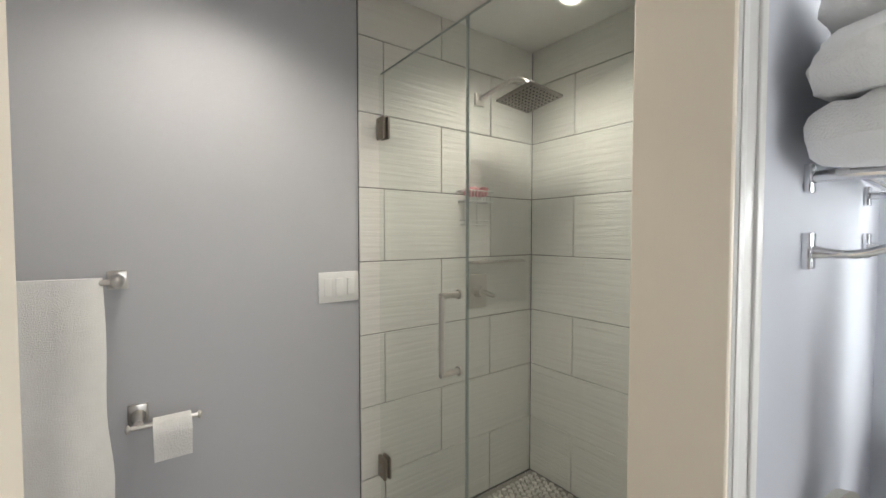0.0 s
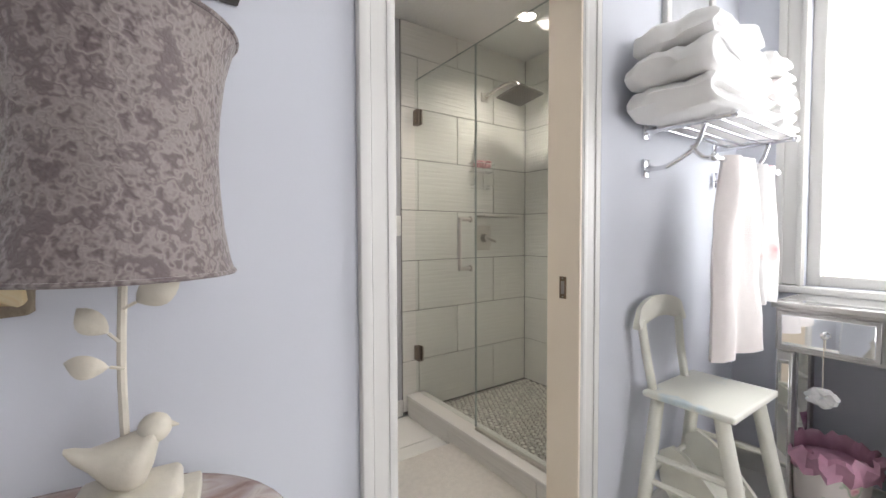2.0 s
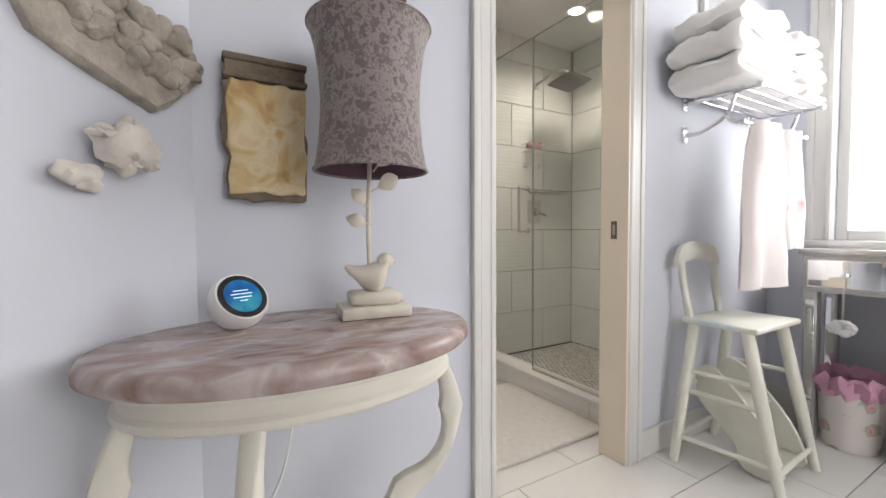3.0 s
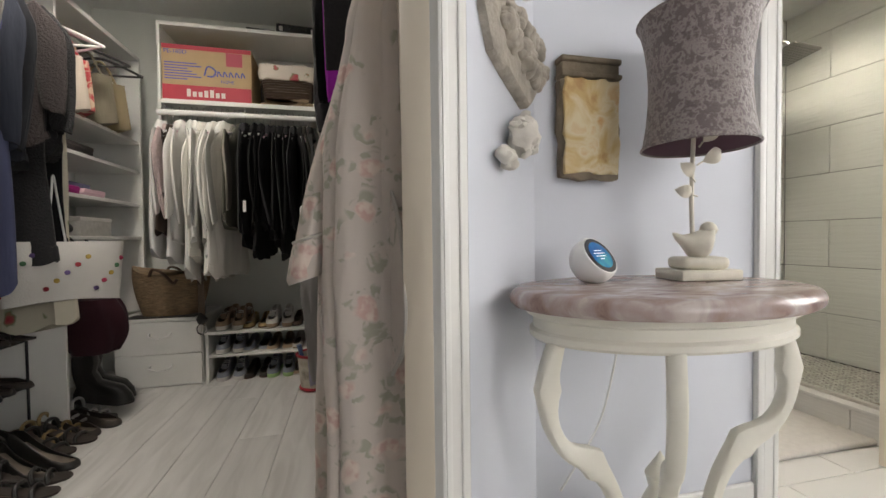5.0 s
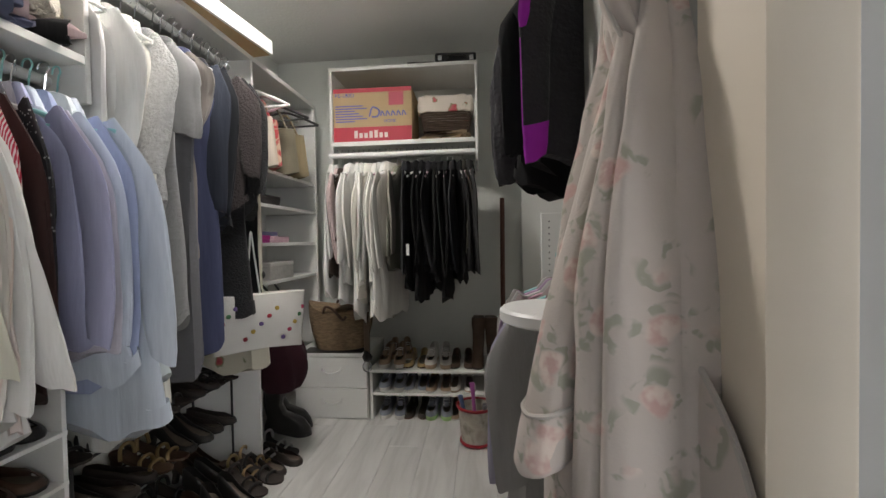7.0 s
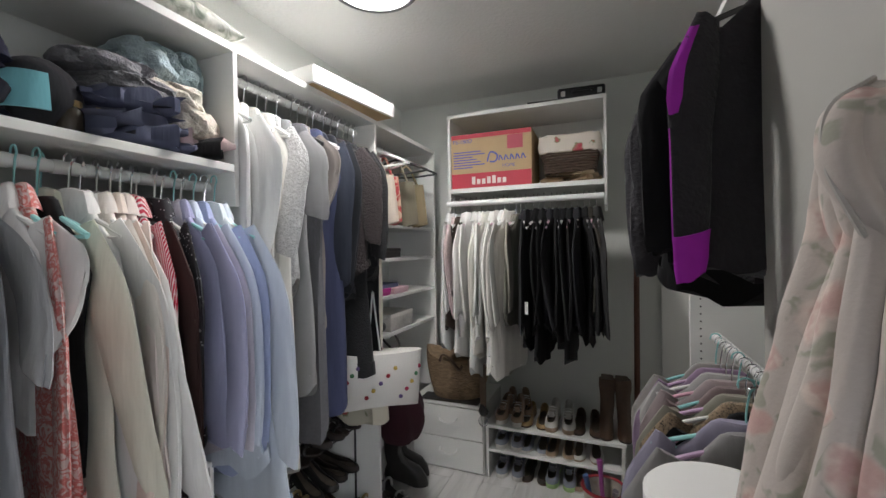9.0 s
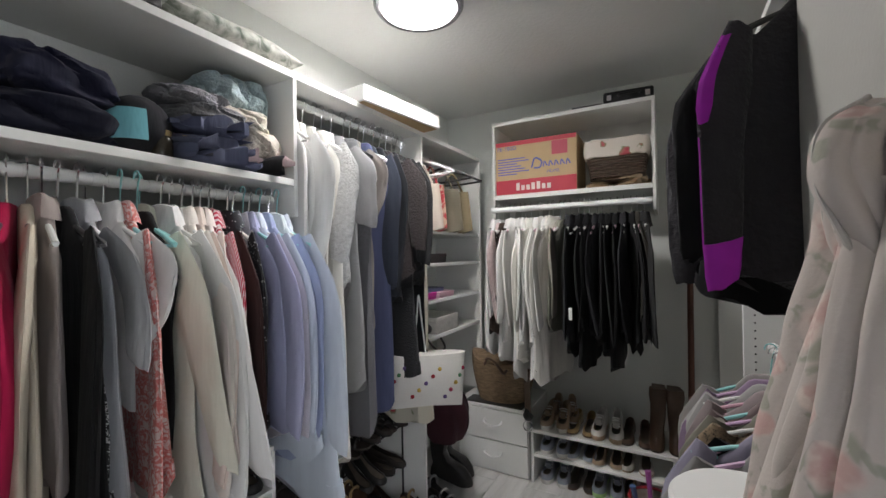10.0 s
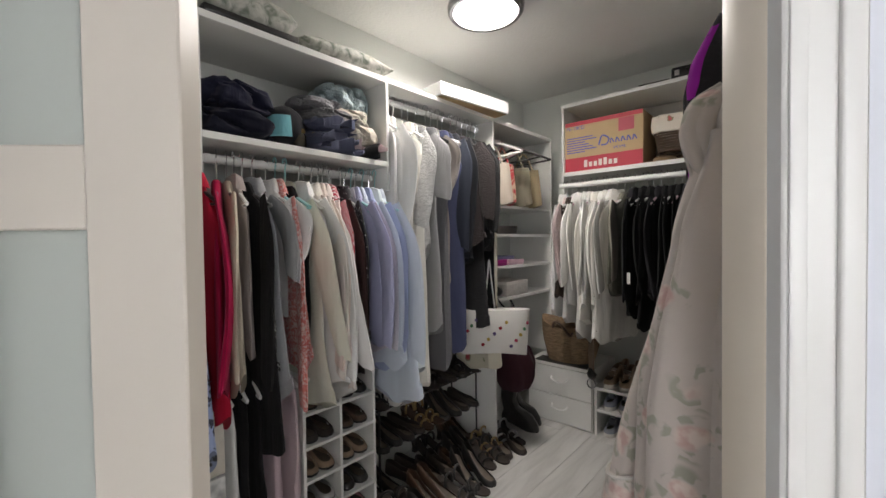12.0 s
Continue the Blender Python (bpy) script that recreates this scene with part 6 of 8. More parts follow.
for pts, rad, seed in (([(0.040, -0.01, 1.37), (0.0, -0.03, 1.22), (-0.045, -0.045, 1.05), (-0.080, -0.05, 0.90), (-0.098, -0.05, 0.79)], [0.022, 0.034, 0.040, 0.046, 0.050], 0.4), ([(0.045, 0.03, 1.36), (0.030, 0.07, 1.2), (0.012, 0.10, 1.0), (0.0, 0.115, 0.84)], [0.022, 0.036, 0.044, 0.050], 2.9)):
    rr = soft_tube(pts, rad, seed, 0.72, lump=0.07)
    sl = part("sleeve", loft(bmesh.new(), rr), ROBE, rb)
    last, zc = rr[-2], pts[-1][2]
    c = Vector((sum(p[0] for p in last) / 36, sum(p[1] for p in last) / 36, 0))
    cf = [[(min(c.x + (p[0] - c.x) * w + q, WALLX), c.y + (p[1] - c.y) * w, z + (p[0] - c.x) * 0.35) for p in last] for w, z, q in ((1.00, zc + 0.062, 0.008), (1.09, zc + 0.060, 0.006), (1.12, zc + 0.03, 0.0), (1.15, zc - 0.012, -0.006), (1.06, zc - 0.022, -0.006), (0.85, zc - 0.016, -0.006))]
    part("cuff", loft(bmesh.new(), cf), ROBE, sl, "turned-up robe cuff with piping")
    part("piping", tube(bmesh.new(), cf[1] + cf[1][:1], 0.0035, 6), PIPE, sl)
# the loose belt hangs in a loop beyond the wall's edge
loop = bez([(0.050, -0.14, 0.95), (0.060, -0.21, 0.87), (0.064, -0.250, 0.77), (0.062, -0.245, 0.67), (0.048, -0.18, 0.60)], 22)
inner = bez([(0.040, -0.12, 0.94), (0.046, -0.15, 0.86), (0.048, -0.16, 0.77), (0.046, -0.16, 0.68), (0.040, -0.14, 0.61)], 22)
part("belt", loft(bmesh.new(), [[p + Vector((0, -0.003, 0)), p + Vector((0, 0.003, 0)), q + Vector((0, 0.005, 0)), q + Vector((0, -0.005, 0))] for p, q in zip(loop, inner)]), ROBE, rb, "loose fleece belt end")
part("belt_piping", tube(bmesh.new(), loop, 0.004, 6), PIPE, rb)
sf = thing("scarf", "bright red, yellow and teal printed scarf beside the robe", "scarf", pose(-1.0045, 0.212, 0))
part("cloth", loft(bmesh.new(), [[(-0.002 - 0.007 * (1 + math.sin(3 * a + 5 * f)) * max(0.0, -math.cos(a)), 0.011 * math.sin(a) + 0.004 * math.sin(7 * f), 1.05 - 0.26 * f) for a in [2 * math.pi * i / 20 for i in range(20)]] for f in [k / 14 for k in range(15)]]), ramp_mat("bright_print", [(0.30, (0.04, 0.30, 0.28)), (0.42, (0.60, 0.10, 0.08)), (0.52, (0.62, 0.40, 0.05)), (0.60, (0.45, 0.03, 0.08)), (0.70, (0.05, 0.25, 0.20))], 16, rough=0.8, distort=0.6), sf)
hk = thing("robe_hook", "pale aqua plastic hook on cream wall", "hook", pose(-1.0, 0.345, 1.505))
bm = bmesh.new()
bx(bm, -0.004, -0.0005, -0.008, 0.008, -0.022, 0.028, 0.001, 1)
tube(bm, bez([(-0.003, 0, -0.015), (-0.014, 0, -0.022), (-0.020, 0, -0.008), (-0.019, 0, 0.012)], 10), 0.003, 8)
part("hook_body", bm, mat("aqua_plastic", (0.45, 0.70, 0.62), 0.4), hk)

# ---- closet lamp ----
cl = thing("ceiling_light", "round flush ceiling light with chrome rim, lit", "ceiling light", pose(-2.05, 1.11, CEIL))
bm = bmesh.new()
lathe(bm, [(0.05, -0.0005), (0.155, -0.0005), (0.158, -0.02), (0.150, -0.024)], (0, 0, 0), 40)
part("base", bm, M["white"], cl)
bm = bmesh.new()
lathe(bm, [(0.158, -0.020), (0.170, -0.024), (0.176, -0.040), (0.174, -0.060), (0.166, -0.070), (0.152, -0.072), (0.146, -0.066), (0.150, -0.05), (0.156, -0.024)], (0, 0, 0), 48)
part("rim", bm, mat("smoked_chrome", (0.30, 0.30, 0.31), 0.22, 1.0, var=0.02), cl)
bm = bmesh.new()
lathe(bm, [(0.150, -0.055), (0.144, -0.072), (0.12, -0.085), (0.07, -0.092), (0.001, -0.094)], (0, 0, 0), 40)
dif = part("diffuser", bm, M["lampglow"], cl)
dif.visible_shadow = False
sm = thing("smoke_sensor", "tiny dark dot fitting on closet ceiling", "ceiling fitting", pose(-1.80, 0.72, CEIL))
part("cap", lathe(bmesh.new(), [(0.001, -0.006), (0.006, -0.005), (0.007, -0.0005)], (0, 0, 0), 12), M["black"], sm)

# ---- drawers, shoe rack, cubby ----
dr = thing("drawer_unit", "white two-drawer melamine cabinet with arched handles", "cabinet")
DX0, DX1, DF = -2.41, -1.956, 2.08
part("body", box(DX0, DX1, DF + 0.016, CN - 0.02, 0.0, 0.385), ME, dr)
part("top", box(DX0 - 0.004, DX1 + 0.002, DF - 0.002, CN - 0.02, 0.385, 0.402, 0.002, 1), ME, dr)
for z0, z1 in ((0.012, 0.190), (0.196, 0.378)):
    d = part("drawer", box(DX0 + 0.004, DX1 - 0.004, DF, DF + 0.016, z0, z1, 0.002, 1), ME, dr)
    bm = bmesh.new()
    zc, xc = (z0 + z1) / 2 + 0.015, (DX0 + DX1) / 2 + 0.01
    pts = bez([(xc - 0.055, DF - 0.001, zc + 0.012), (xc - 0.05, DF - 0.022, zc), (xc, DF - 0.026, zc - 0.014), (xc + 0.05, DF - 0.022, zc), (xc + 0.055, DF - 0.001, zc + 0.012)], 16)
    tube(bm, pts, 0.006, 8)
    part("handle", bm, M["white"], d)
sr = thing("shoe_rack", "white two-shelf shoe rack full of shoes", "shoe rack")
SX0, SX1 = -1.94, -1.205
for x in (SX0, SX1 - 0.016):
    part("side_panel", box(x, x + 0.016, 2.08, 2.40, 0, 0.29, 0.0015, 1), ME, sr)
part("shelf", box(SX0 - 0.004, SX1 + 0.004, 2.078, 2.40, 0.29, 0.308, 0.0015, 1), ME, sr)
part("shelf", box(SX0 + 0.016, SX1 - 0.016, 2.082, 2.40, 0.152, 0.168, 0.0015, 1), ME, sr)
cb = thing("shoe_cubby", "white shoe cubby with ten compartments", "shoe cubby")
CY0, CY1, CX0, CX1 = 0.30, 0.63, -2.62, -2.30
for y in (CY0, 0.455, CY1 - 0.012):
    part("divider", box(CX0, CX1, y, y + 0.012, 0, 0.735, 0.001, 1), ME, cb)
for k in range(6):
    z = 0.10 + 0.1265 * k if k < 5 else 0.735
    part("shelf", box(CX0, CX1 + 0.001, CY0 - 0.001, CY1 + 0.001, z, z + 0.011, 0.001, 1), ME, cb)
part("back_panel", box(CX0, CX0 + 0.006, CY0 + 0.012, CY1 - 0.012, 0.02, 0.73), ME, cb)
st = thing("storage_box", "white patterned stacked storage boxes on closet floor", "storage box")
fb = part("fabric_bin", box(-2.59, -2.285, -0.215, 0.025, 0.535, 0.545), mat("oatmeal_canvas", (0.56, 0.52, 0.45), 0.9, var=0.08, scale=12, bump=0.3, bscale=300), st, "open oatmeal canvas bin")
for b in ((-2.60, -2.59, -0.22, 0.03), (-2.29, -2.28, -0.22, 0.03), (-2.59, -2.29, -0.22, -0.21), (-2.59, -2.29, 0.02, 0.03)):
    part("side", box(*b, 0.533, 0.735, 0.004, 2), bpy.data.materials["oatmeal_canvas"], fb)
for k in range(4):
    b = part("box", box(-2.60, -2.28, -0.22, 0.03, 0.005 + 0.133 * k, 0.128 + 0.133 * k, 0.006, 2), mat("printed_box", (0.70, 0.70, 0.68), 0.6, var=0.3, scale=26) if k == 0 else bpy.data.materials["printed_box"], st)
    part("label_holder", box(-2.2805, -2.277, -0.13, -0.06, 0.045 + 0.133 * k, 0.08 + 0.133 * k, 0.001, 1), M["chrome"], b)

# ---- shoes ----
LEATHER = {}


def hide(c, rough=0.4, metal=0.0):
    k = (c, rough, metal)
    if k not in LEATHER:
        LEATHER[k] = mat("shoe_leather", c, rough, metal, var=0.12, scale=25, bump=0.15, bscale=120)
    return LEATHER[k]


OUT = [(-0.5, 0.10), (-0.46, 0.24), (-0.36, 0.31), (-0.15, 0.28), (0.05, 0.30), (0.22, 0.38), (0.36, 0.37), (0.45, 0.27), (0.5, 0.10)]


def sole_ring(L, W, zf, k=1.0, toe=1.0):
    """The outline of a sole as a closed ring, at a height that follows zf(x)."""
    up = [(x * L, w * W * k * (toe if x > 0.3 else 1)) for x, w in OUT]
    ring = [(x, w + 0.004 * (x > 0), zf(x / L)) for x, w in up] + [(x, -w * 0.9, zf(x / L)) for x, w in reversed(up)]
    return ring


SHOES = {}


def shoe(kind, main, sole, label, m, extra=None):
    """One shoe of a kind: sole, upper and what the kind has besides. Alike shoes share their meshes."""
    key = (kind, main.name, sole.name, label)
    if key in SHOES:
        return copy_thing(SHOES[key], m)
    s = thing("shoe" if kind != "boot" else "boot", label, "shoe", m, "shoes in the closet")
    L, W = 0.245, 0.26 * 0.36
    lift = {"heel": 0.075, "sandal": 0.055, "flat": 0.012, "sneaker": 0.022, "boot": 0.05}[kind]

    def zf(x):
        return 0.0 if kind in ("sneaker", "flat") else lift * max(0.0, min(1.0, (0.22 - x) / 0.6)) ** 1.2
    th = 0.024 if kind == "sneaker" else 0.009
    part("sole", loft(bmesh.new(), [sole_ring(L, W, zf, 0.98), sole_ring(L, W, lambda x: zf(x) + th * 0.6, 1.03), sole_ring(L, W, lambda x: zf(x) + th, 1.0)]), sole, s)
    if kind in ("heel", "boot", "sandal"):
        z = zf(-0.42)
        bm = bmesh.new()
        r0 = 0.026 if kind != "heel" else 0.02
        tube(bm, [(-0.40 * L, 0, z + 0.004), (-0.40 * L, 0, z * 0.5), (-0.43 * L, 0, 0.0)], [r0, r0 * 0.75, r0 * 0.7], 10)
        part("heel", bm, sole, s)
    top = []
    if kind == "boot":
        for f, x, l, w, z in ((0, 0, 1.0, 1.0, 0), (0.1, -0.01, 0.95, 1.0, 0.03), (0.25, -0.05, 0.78, 0.92, 0.06), (0.4, -0.24, 0.44, 0.80, 0.09), (0.6, -0.30, 0.38, 0.82, 0.13), (0.8, -0.28, 0.43, 0.95, 0.18), (1, -0.29, 0.41, 0.92, 0.22)):
            top.append([(x * L + p[0] * l, p[1] * w * (1.3 if f > 0.3 else 1), th + z + zf(p[0] / L) * max(0, 1 - 2 * f) + (lift * min(1, 2 * f)) + 0.004 * noise.noise((p[0] * 30, p[1] * 30, z * 20))) for p in sole_ring(L, W, lambda x: 0)])
        part("upper", loft(bmesh.new(), top), main, s)
    elif kind == "sandal":
        for x, h in ((0.27, 0.036), (0.10, 0.045), (-0.22, 0.06)):
            bm = bmesh.new()
            w = W * 0.36
            tube(bm, bez([(x * L, w, zf(x) + th), (x * L - 0.004, w * 0.8, zf(x) + h * 0.8), (x * L - 0.006, 0, zf(x) + h), (x * L - 0.004, -w * 0.75, zf(x) + h * 0.8), (x * L, -w * 0.9, zf(x) + th)], 14), 0.007, 6)
            part("strap", bm, main, s)
    else:
        hi = 0.085 if kind == "sneaker" else 0.055
        for f, k, z in ((0, 1.0, 0.0), (0.3, 0.99, 0.35), (0.6, 0.90, 0.72), (0.85, 0.76, 0.95), (1.0, 0.62, 1.0)):
            ring = []
            for p in sole_ring(L, W, lambda x: 0):
                x = p[0] / L
                fall = 1.0 if x < -0.1 else max(0.32, 1 - (x + 0.1) * 1.35)
                if kind != "sneaker" and -0.2 < x < 0.2:
                    fall *= 0.8
                ring.append((p[0] * (1 - 0.06 * f) - 0.004 * f, p[1] * k, zf(x) + th + hi * z * fall))
            top.append(ring)
        part("upper", loft(bmesh.new(), top, cap=False), main, s)
        bm = bmesh.new()
        loft(bm, [[(p[0] * 0.92, p[1] * 0.9, zf(p[0] / L) + th + 0.004) for p in sole_ring(L, W, lambda x: 0)], [(p[0] * 0.92, p[1] * 0.9, zf(p[0] / L) + th + 0.007) for p in sole_ring(L, W, lambda x: 0)]])
        part("insole", bm, hide((0.16, 0.13, 0.10), 0.8), s)
        if kind == "sneaker":
            part("tongue", loft(bmesh.new(), [[(0.05 * L + dx, dy, z) for dx, dy in ((-0.035, -0.018), (0.035, -0.014), (0.035, 0.014), (-0.035, 0.018))] for z in (0.055, 0.085)]), main, s)
            for j in range(4):
                part("lace", tube(bmesh.new(), [((-0.02 + 0.06 * j) * L, -0.022, 0.09 - 0.009 * j), ((0.0 + 0.06 * j) * L, 0.0, 0.098 - 0.009 * j), ((-0.02 + 0.06 * j) * L, 0.022, 0.09 - 0.009 * j)], 0.0025, 5), extra or M["white"], s)
        elif extra:
            bm = bmesh.new()
            rg = random.Random(8)
            for j in range(22):
                blob(bm, (0.30 * L + rg.uniform(-0.03, 0.03), rg.uniform(-0.028, 0.028), 0.040 + rg.uniform(0, 0.008)), (0.006, 0.006, 0.005), 1)
            part("beads", bm, extra, s)
    SHOES[key] = s
    return s


def pair(kind, main, sole, label, x, y, z, rz, gap=0.095, extra=None, tilt=0.0):
    r = radians(rz)
    for s in (-0.5, 0.5):
        dx, dy = -math.sin(r) * gap * s, math.cos(r) * gap * s
        shoe(kind, main, sole, label, pose(x + dx, y + dy, z + 0.001, 0, tilt, rz + 6 * s), extra)


BL, BR, TN = hide((0.02, 0.019, 0.018), 0.35), hide((0.09, 0.05, 0.03), 0.45), hide((0.34, 0.24, 0.16), 0.5)
SI, GO, PK, GY = hide((0.5, 0.5, 0.5), 0.3, 0.8), hide((0.5, 0.36, 0.18), 0.35, 0.7), hide((0.55, 0.25, 0.27), 0.5), hide((0.25, 0.27, 0.32), 0.7)
WS, LG, DK = hide((0.62, 0.60, 0.56), 0.7), hide((0.35, 0.52, 0.22), 0.6), hide((0.04, 0.03, 0.025), 0.6)
# on the rack under the north rod, toes to the room
ROWS = [
    (0.309, [("sneaker", TN, WS, "tan walking shoe on the shoe rack"), ("flat", GO, BR, "bronze flat shoe on the shoe rack"), ("sneaker", WS, TN, "beige laced sneaker on the shoe rack"), ("flat", BR, DK, "dark brown shoe on the shoe rack"), ("boot", BR, DK, "brown ankle boot on the shoe rack")]),
    (0.169, [("sneaker", GY, WS, "grey blue sneaker on the shoe rack"), ("flat", GY, WS, "grey slip-on shoe on the shoe rack"), ("flat", TN, WS, "beige flat shoe on the shoe rack"), ("flat", WS, TN, "pale flat shoe on the shoe rack")]),
    (0.0, [("sneaker", GY, WS, "grey blue sneaker on the closet floor"), ("flat", DK, BR, "dark flat shoe under the shoe rack"), ("sneaker", GY, LG, "grey sneaker with lime sole under rack"), ("flat", TN, WS, "tan flat shoe under the shoe rack")]),
]
for z, row in ROWS:
    step = 0.70 / max(len(row), 4)
    for i, (k, a, b, lb) in enumerate(row):
        if k == "boot" and z < 0.3:
            continue
        pair(k, a, b, lb, -1.84 + i * 0.142 + 0.02, 2.215 + 0.012 * (i % 2), z, -90, 0.085)
pair("sneaker", TN, WS, "tan walking shoe on top of others", -1.80, 2.33, 0.309, -80, 0.09)
# cubby shoes
for c, y in enumerate((0.383, 0.545)):
    for k in range(5):
        z = 0.112 + 0.1265 * k if k < 5 else 0
        mm = ((BL, SI, TN, DK, BR), (PK, BL, TN, BR, BL))[c][k]
        for s in (-0.034, 0.034):
            shoe("flat", mm, BL, "shoe in a cubby compartment", pose(-2.44, y + s, z, 0, 0, 0))
# on the floor under the middle bay, toes to the room
FLOOR = [("sandal", BL, DK, "black strappy sandal on the floor"), ("heel", BL, BL, "black heeled pump on the floor"), ("sandal", SI, BL, "silver-strapped sandal on the floor"), ("flat", DK, BL, "dark flat shoe on the floor"), ("heel", BR, DK, "brown heeled shoe on the floor"), ("sandal", GO, BR, "bronze strappy sandal on the floor")]
rs = random.Random(21)
spots = [(-2.30, 0.76, 0), (-2.26, 0.93, 4), (-2.40, 1.33, 1), (-2.36, 1.50, 5), (-2.34, 1.66, 2), (-2.52, 0.80, 1), (-2.52, 1.02, 3), (-2.56, 1.24, 0), (-2.55, 1.44, 4), (-2.54, 1.66, 1), (-2.20, 0.60, 2), (-2.42, 1.12, 3), (-2.18, 0.42, 1), (-2.12, 0.26, 0), (-2.20, 1.08, 0), (-2.24, 1.20, 1), (-2.30, 1.42, 0), (-2.28, 1.58, 3), (-2.14, 0.78, 1)]
for x, y, k in spots:
    kd, a, b, lb = FLOOR[k]
    pair(kd, a, b, lb, x, y, 0, rs.uniform(-25, 20), 0.088)
pair("flat", BR, DK, "dark flat shoe with gold beads on the floor", -2.37, 1.255, 0, -14, 0.09, extra=GO)
for i, y in enumerate((0.84, 1.00, 1.16, 1.32, 1.48)):
    kd, a, b, lb = FLOOR[(i * 2 + 1) % 6]
    pair(kd, a, b, "dark shoe on the low wire rack", -2.56, y, 0.226, rs.uniform(-10, 10), 0.08)
wr = thing("wire_shoe_rack", "low black wire shoe rack in the hanging bay", "shoe rack")
for x in (-2.66, -2.60, -2.54, -2.48):
    part("rail", tube(bmesh.new(), [(x, 0.78, 0.22), (x, 1.555, 0.22)], 0.005, 6), M["black"], wr)
for i, y in enumerate((0.86, 1.02, 1.20, 1.38, 1.52)):
    kd, a, b, lb = FLOOR[(i * 3) % 6]
    pair(kd, a, b, "dark shoe on the upper wire rack", -2.57, y, 0.426, rs.uniform(-10, 10), 0.08)
for x in (-2.66, -2.60, -2.54, -2.48):
    part("rail", tube(bmesh.new(), [(x, 0.78, 0.42), (x, 1.555, 0.42)], 0.005, 6), M["black"], wr)
for y in (0.785, 1.55):
    part("leg_frame", tube(bmesh.new(), [(-2.67, y, 0.0), (-2.67, y, 0.42), (-2.47, y, 0.42), (-2.47, y, 0.0)], 0.006, 6), M["black"], wr)
for s in (-0.045, 0.045):
    shoe("boot", BL, BL, "tall black suede boot beside the drawers", pose(-2.36 - 0.4 * s, 1.90 + s * 1.1, 0.001, 0, 0, 18))

# ---- bags, baskets, boxes ----
bm = bmesh.new()
rings = []
for k in range(12):
    f = k / 11
    rings.append([((0.155 + 0.05 * math.sin(1.9 * f)) * (1 + 0.03 * math.sin(5 * a)) * math.cos(a), (0.11 + 0.03 * f) * math.sin(a), 0.27 * f + 0.03 * math.cos(2 * a) * f) for a in [2 * math.pi * i / 36 for i in range(36)]])
bk = thing("basket", "large brown woven tote basket on the drawer unit", "basket", pose(-2.165, 2.23, 0.404, 0, 0, 4))
part("body", loft(bmesh.new(), rings), mat("woven_straw", (0.32, 0.22, 0.13), 0.85, var=0.22, scale=26, bump=1.0, bscale=46, stretch=(1, 1, 3)), bk)
for s in (-1, 1):
    part("handle", tube(bmesh.new(), bez([(-0.07, s * 0.14, 0.24), (-0.05, s * 0.145, 0.28), (0, s * 0.15, 0.26), (0.05, s * 0.145, 0.20), (0.07, s * 0.14, 0.22)], 16), 0.008, 8), BR, bk)
mb = thing("tray", "flat black beaded pouch under the basket", "pouch")
part("pouch", box(-2.36, -1.99, 2.085, 2.2, 0.4025, 0.408, 0.002, 1), BL, mb)

tote = thing("tote_bag", "white tote bag with coloured polka dots hanging", "bag", pose(-2.27, 1.46, 0.61, 0, 0, 38))
rings = []
for k in range(10):
    f = k / 9
    rings.append([((0.185 + 0.02 * f) * math.cos(a), (0.045 + 0.02 * math.sin(2.4 * f)) * math.sin(a), 0.24 * f - 0.02 * (1 - f) * math.cos(a) ** 2) for a in [2 * math.pi * i / 36 for i in range(36)]])
part("body", loft(bmesh.new(), rings), mat("white_canvas", (0.72, 0.70, 0.66), 0.8, var=0.05, bump=0.2, bscale=200), tote)
dots = [(0.30, 0.03, 0.04), (0.5, 0.35, 0.08), (0.08, 0.2, 0.1), (0.12, 0.08, 0.2), (0.4, 0.05, 0.1)]
for k in range(16):
    a = -math.pi + 0.2 + 2.75 * ((k * 7) % 16) / 16
    f = 0.12 + 0.7 * ((k * 5) % 16) / 16
    r = 0.185 + 0.02 * f
    c = Vector((r * math.cos(a) * 1.0, (0.045 + 0.02 * math.sin(2.4 * f)) * math.sin(a) * 1.06, 0.24 * f))
    bm = bmesh.new()
    blob(bm, c, (0.010, 0.003, 0.010), 2)
    part("dot", bm, cloth(dots[k % 5]), tote)
part("strap", tube(bmesh.new(), bez([(-0.05, 0.01, 0.23), (-0.03, 0.02, 0.42), (-0.02, 0.03, 0.52), (-0.01, 0.02, 0.42), (0.01, 0.01, 0.23)], 18), 0.004, 8), M["white"], tote)
mr = thing("hanging_bag", "dark maroon cloth bag hanging over the boots", "bag", pose(-2.32, 1.76, 0.31))
rings = []
for k in range(12):
    f = k / 11
    r = 0.05 + 0.075 * math.sin(math.pi * (0.15 + 0.7 * f))
    rings.append([(r * (1 + 0.10 * math.sin(7 * a + 3 * f)) * math.cos(a), 1.15 * r * (1 + 0.08 * math.sin(5 * a)) * math.sin(a), 0.26 * f) for a in [2 * math.pi * i / 40 for i in range(40)]])
part("body", loft(bmesh.new(), rings), cloth((0.040, 0.012, 0.018)), mr)
part("strap", tube(bmesh.new(), bez([(-0.03, 0, 0.25), (0, 0, 0.36), (0.03, 0, 0.25)], 10), 0.008, 8), cloth((0.040, 0.012, 0.018)), mr)

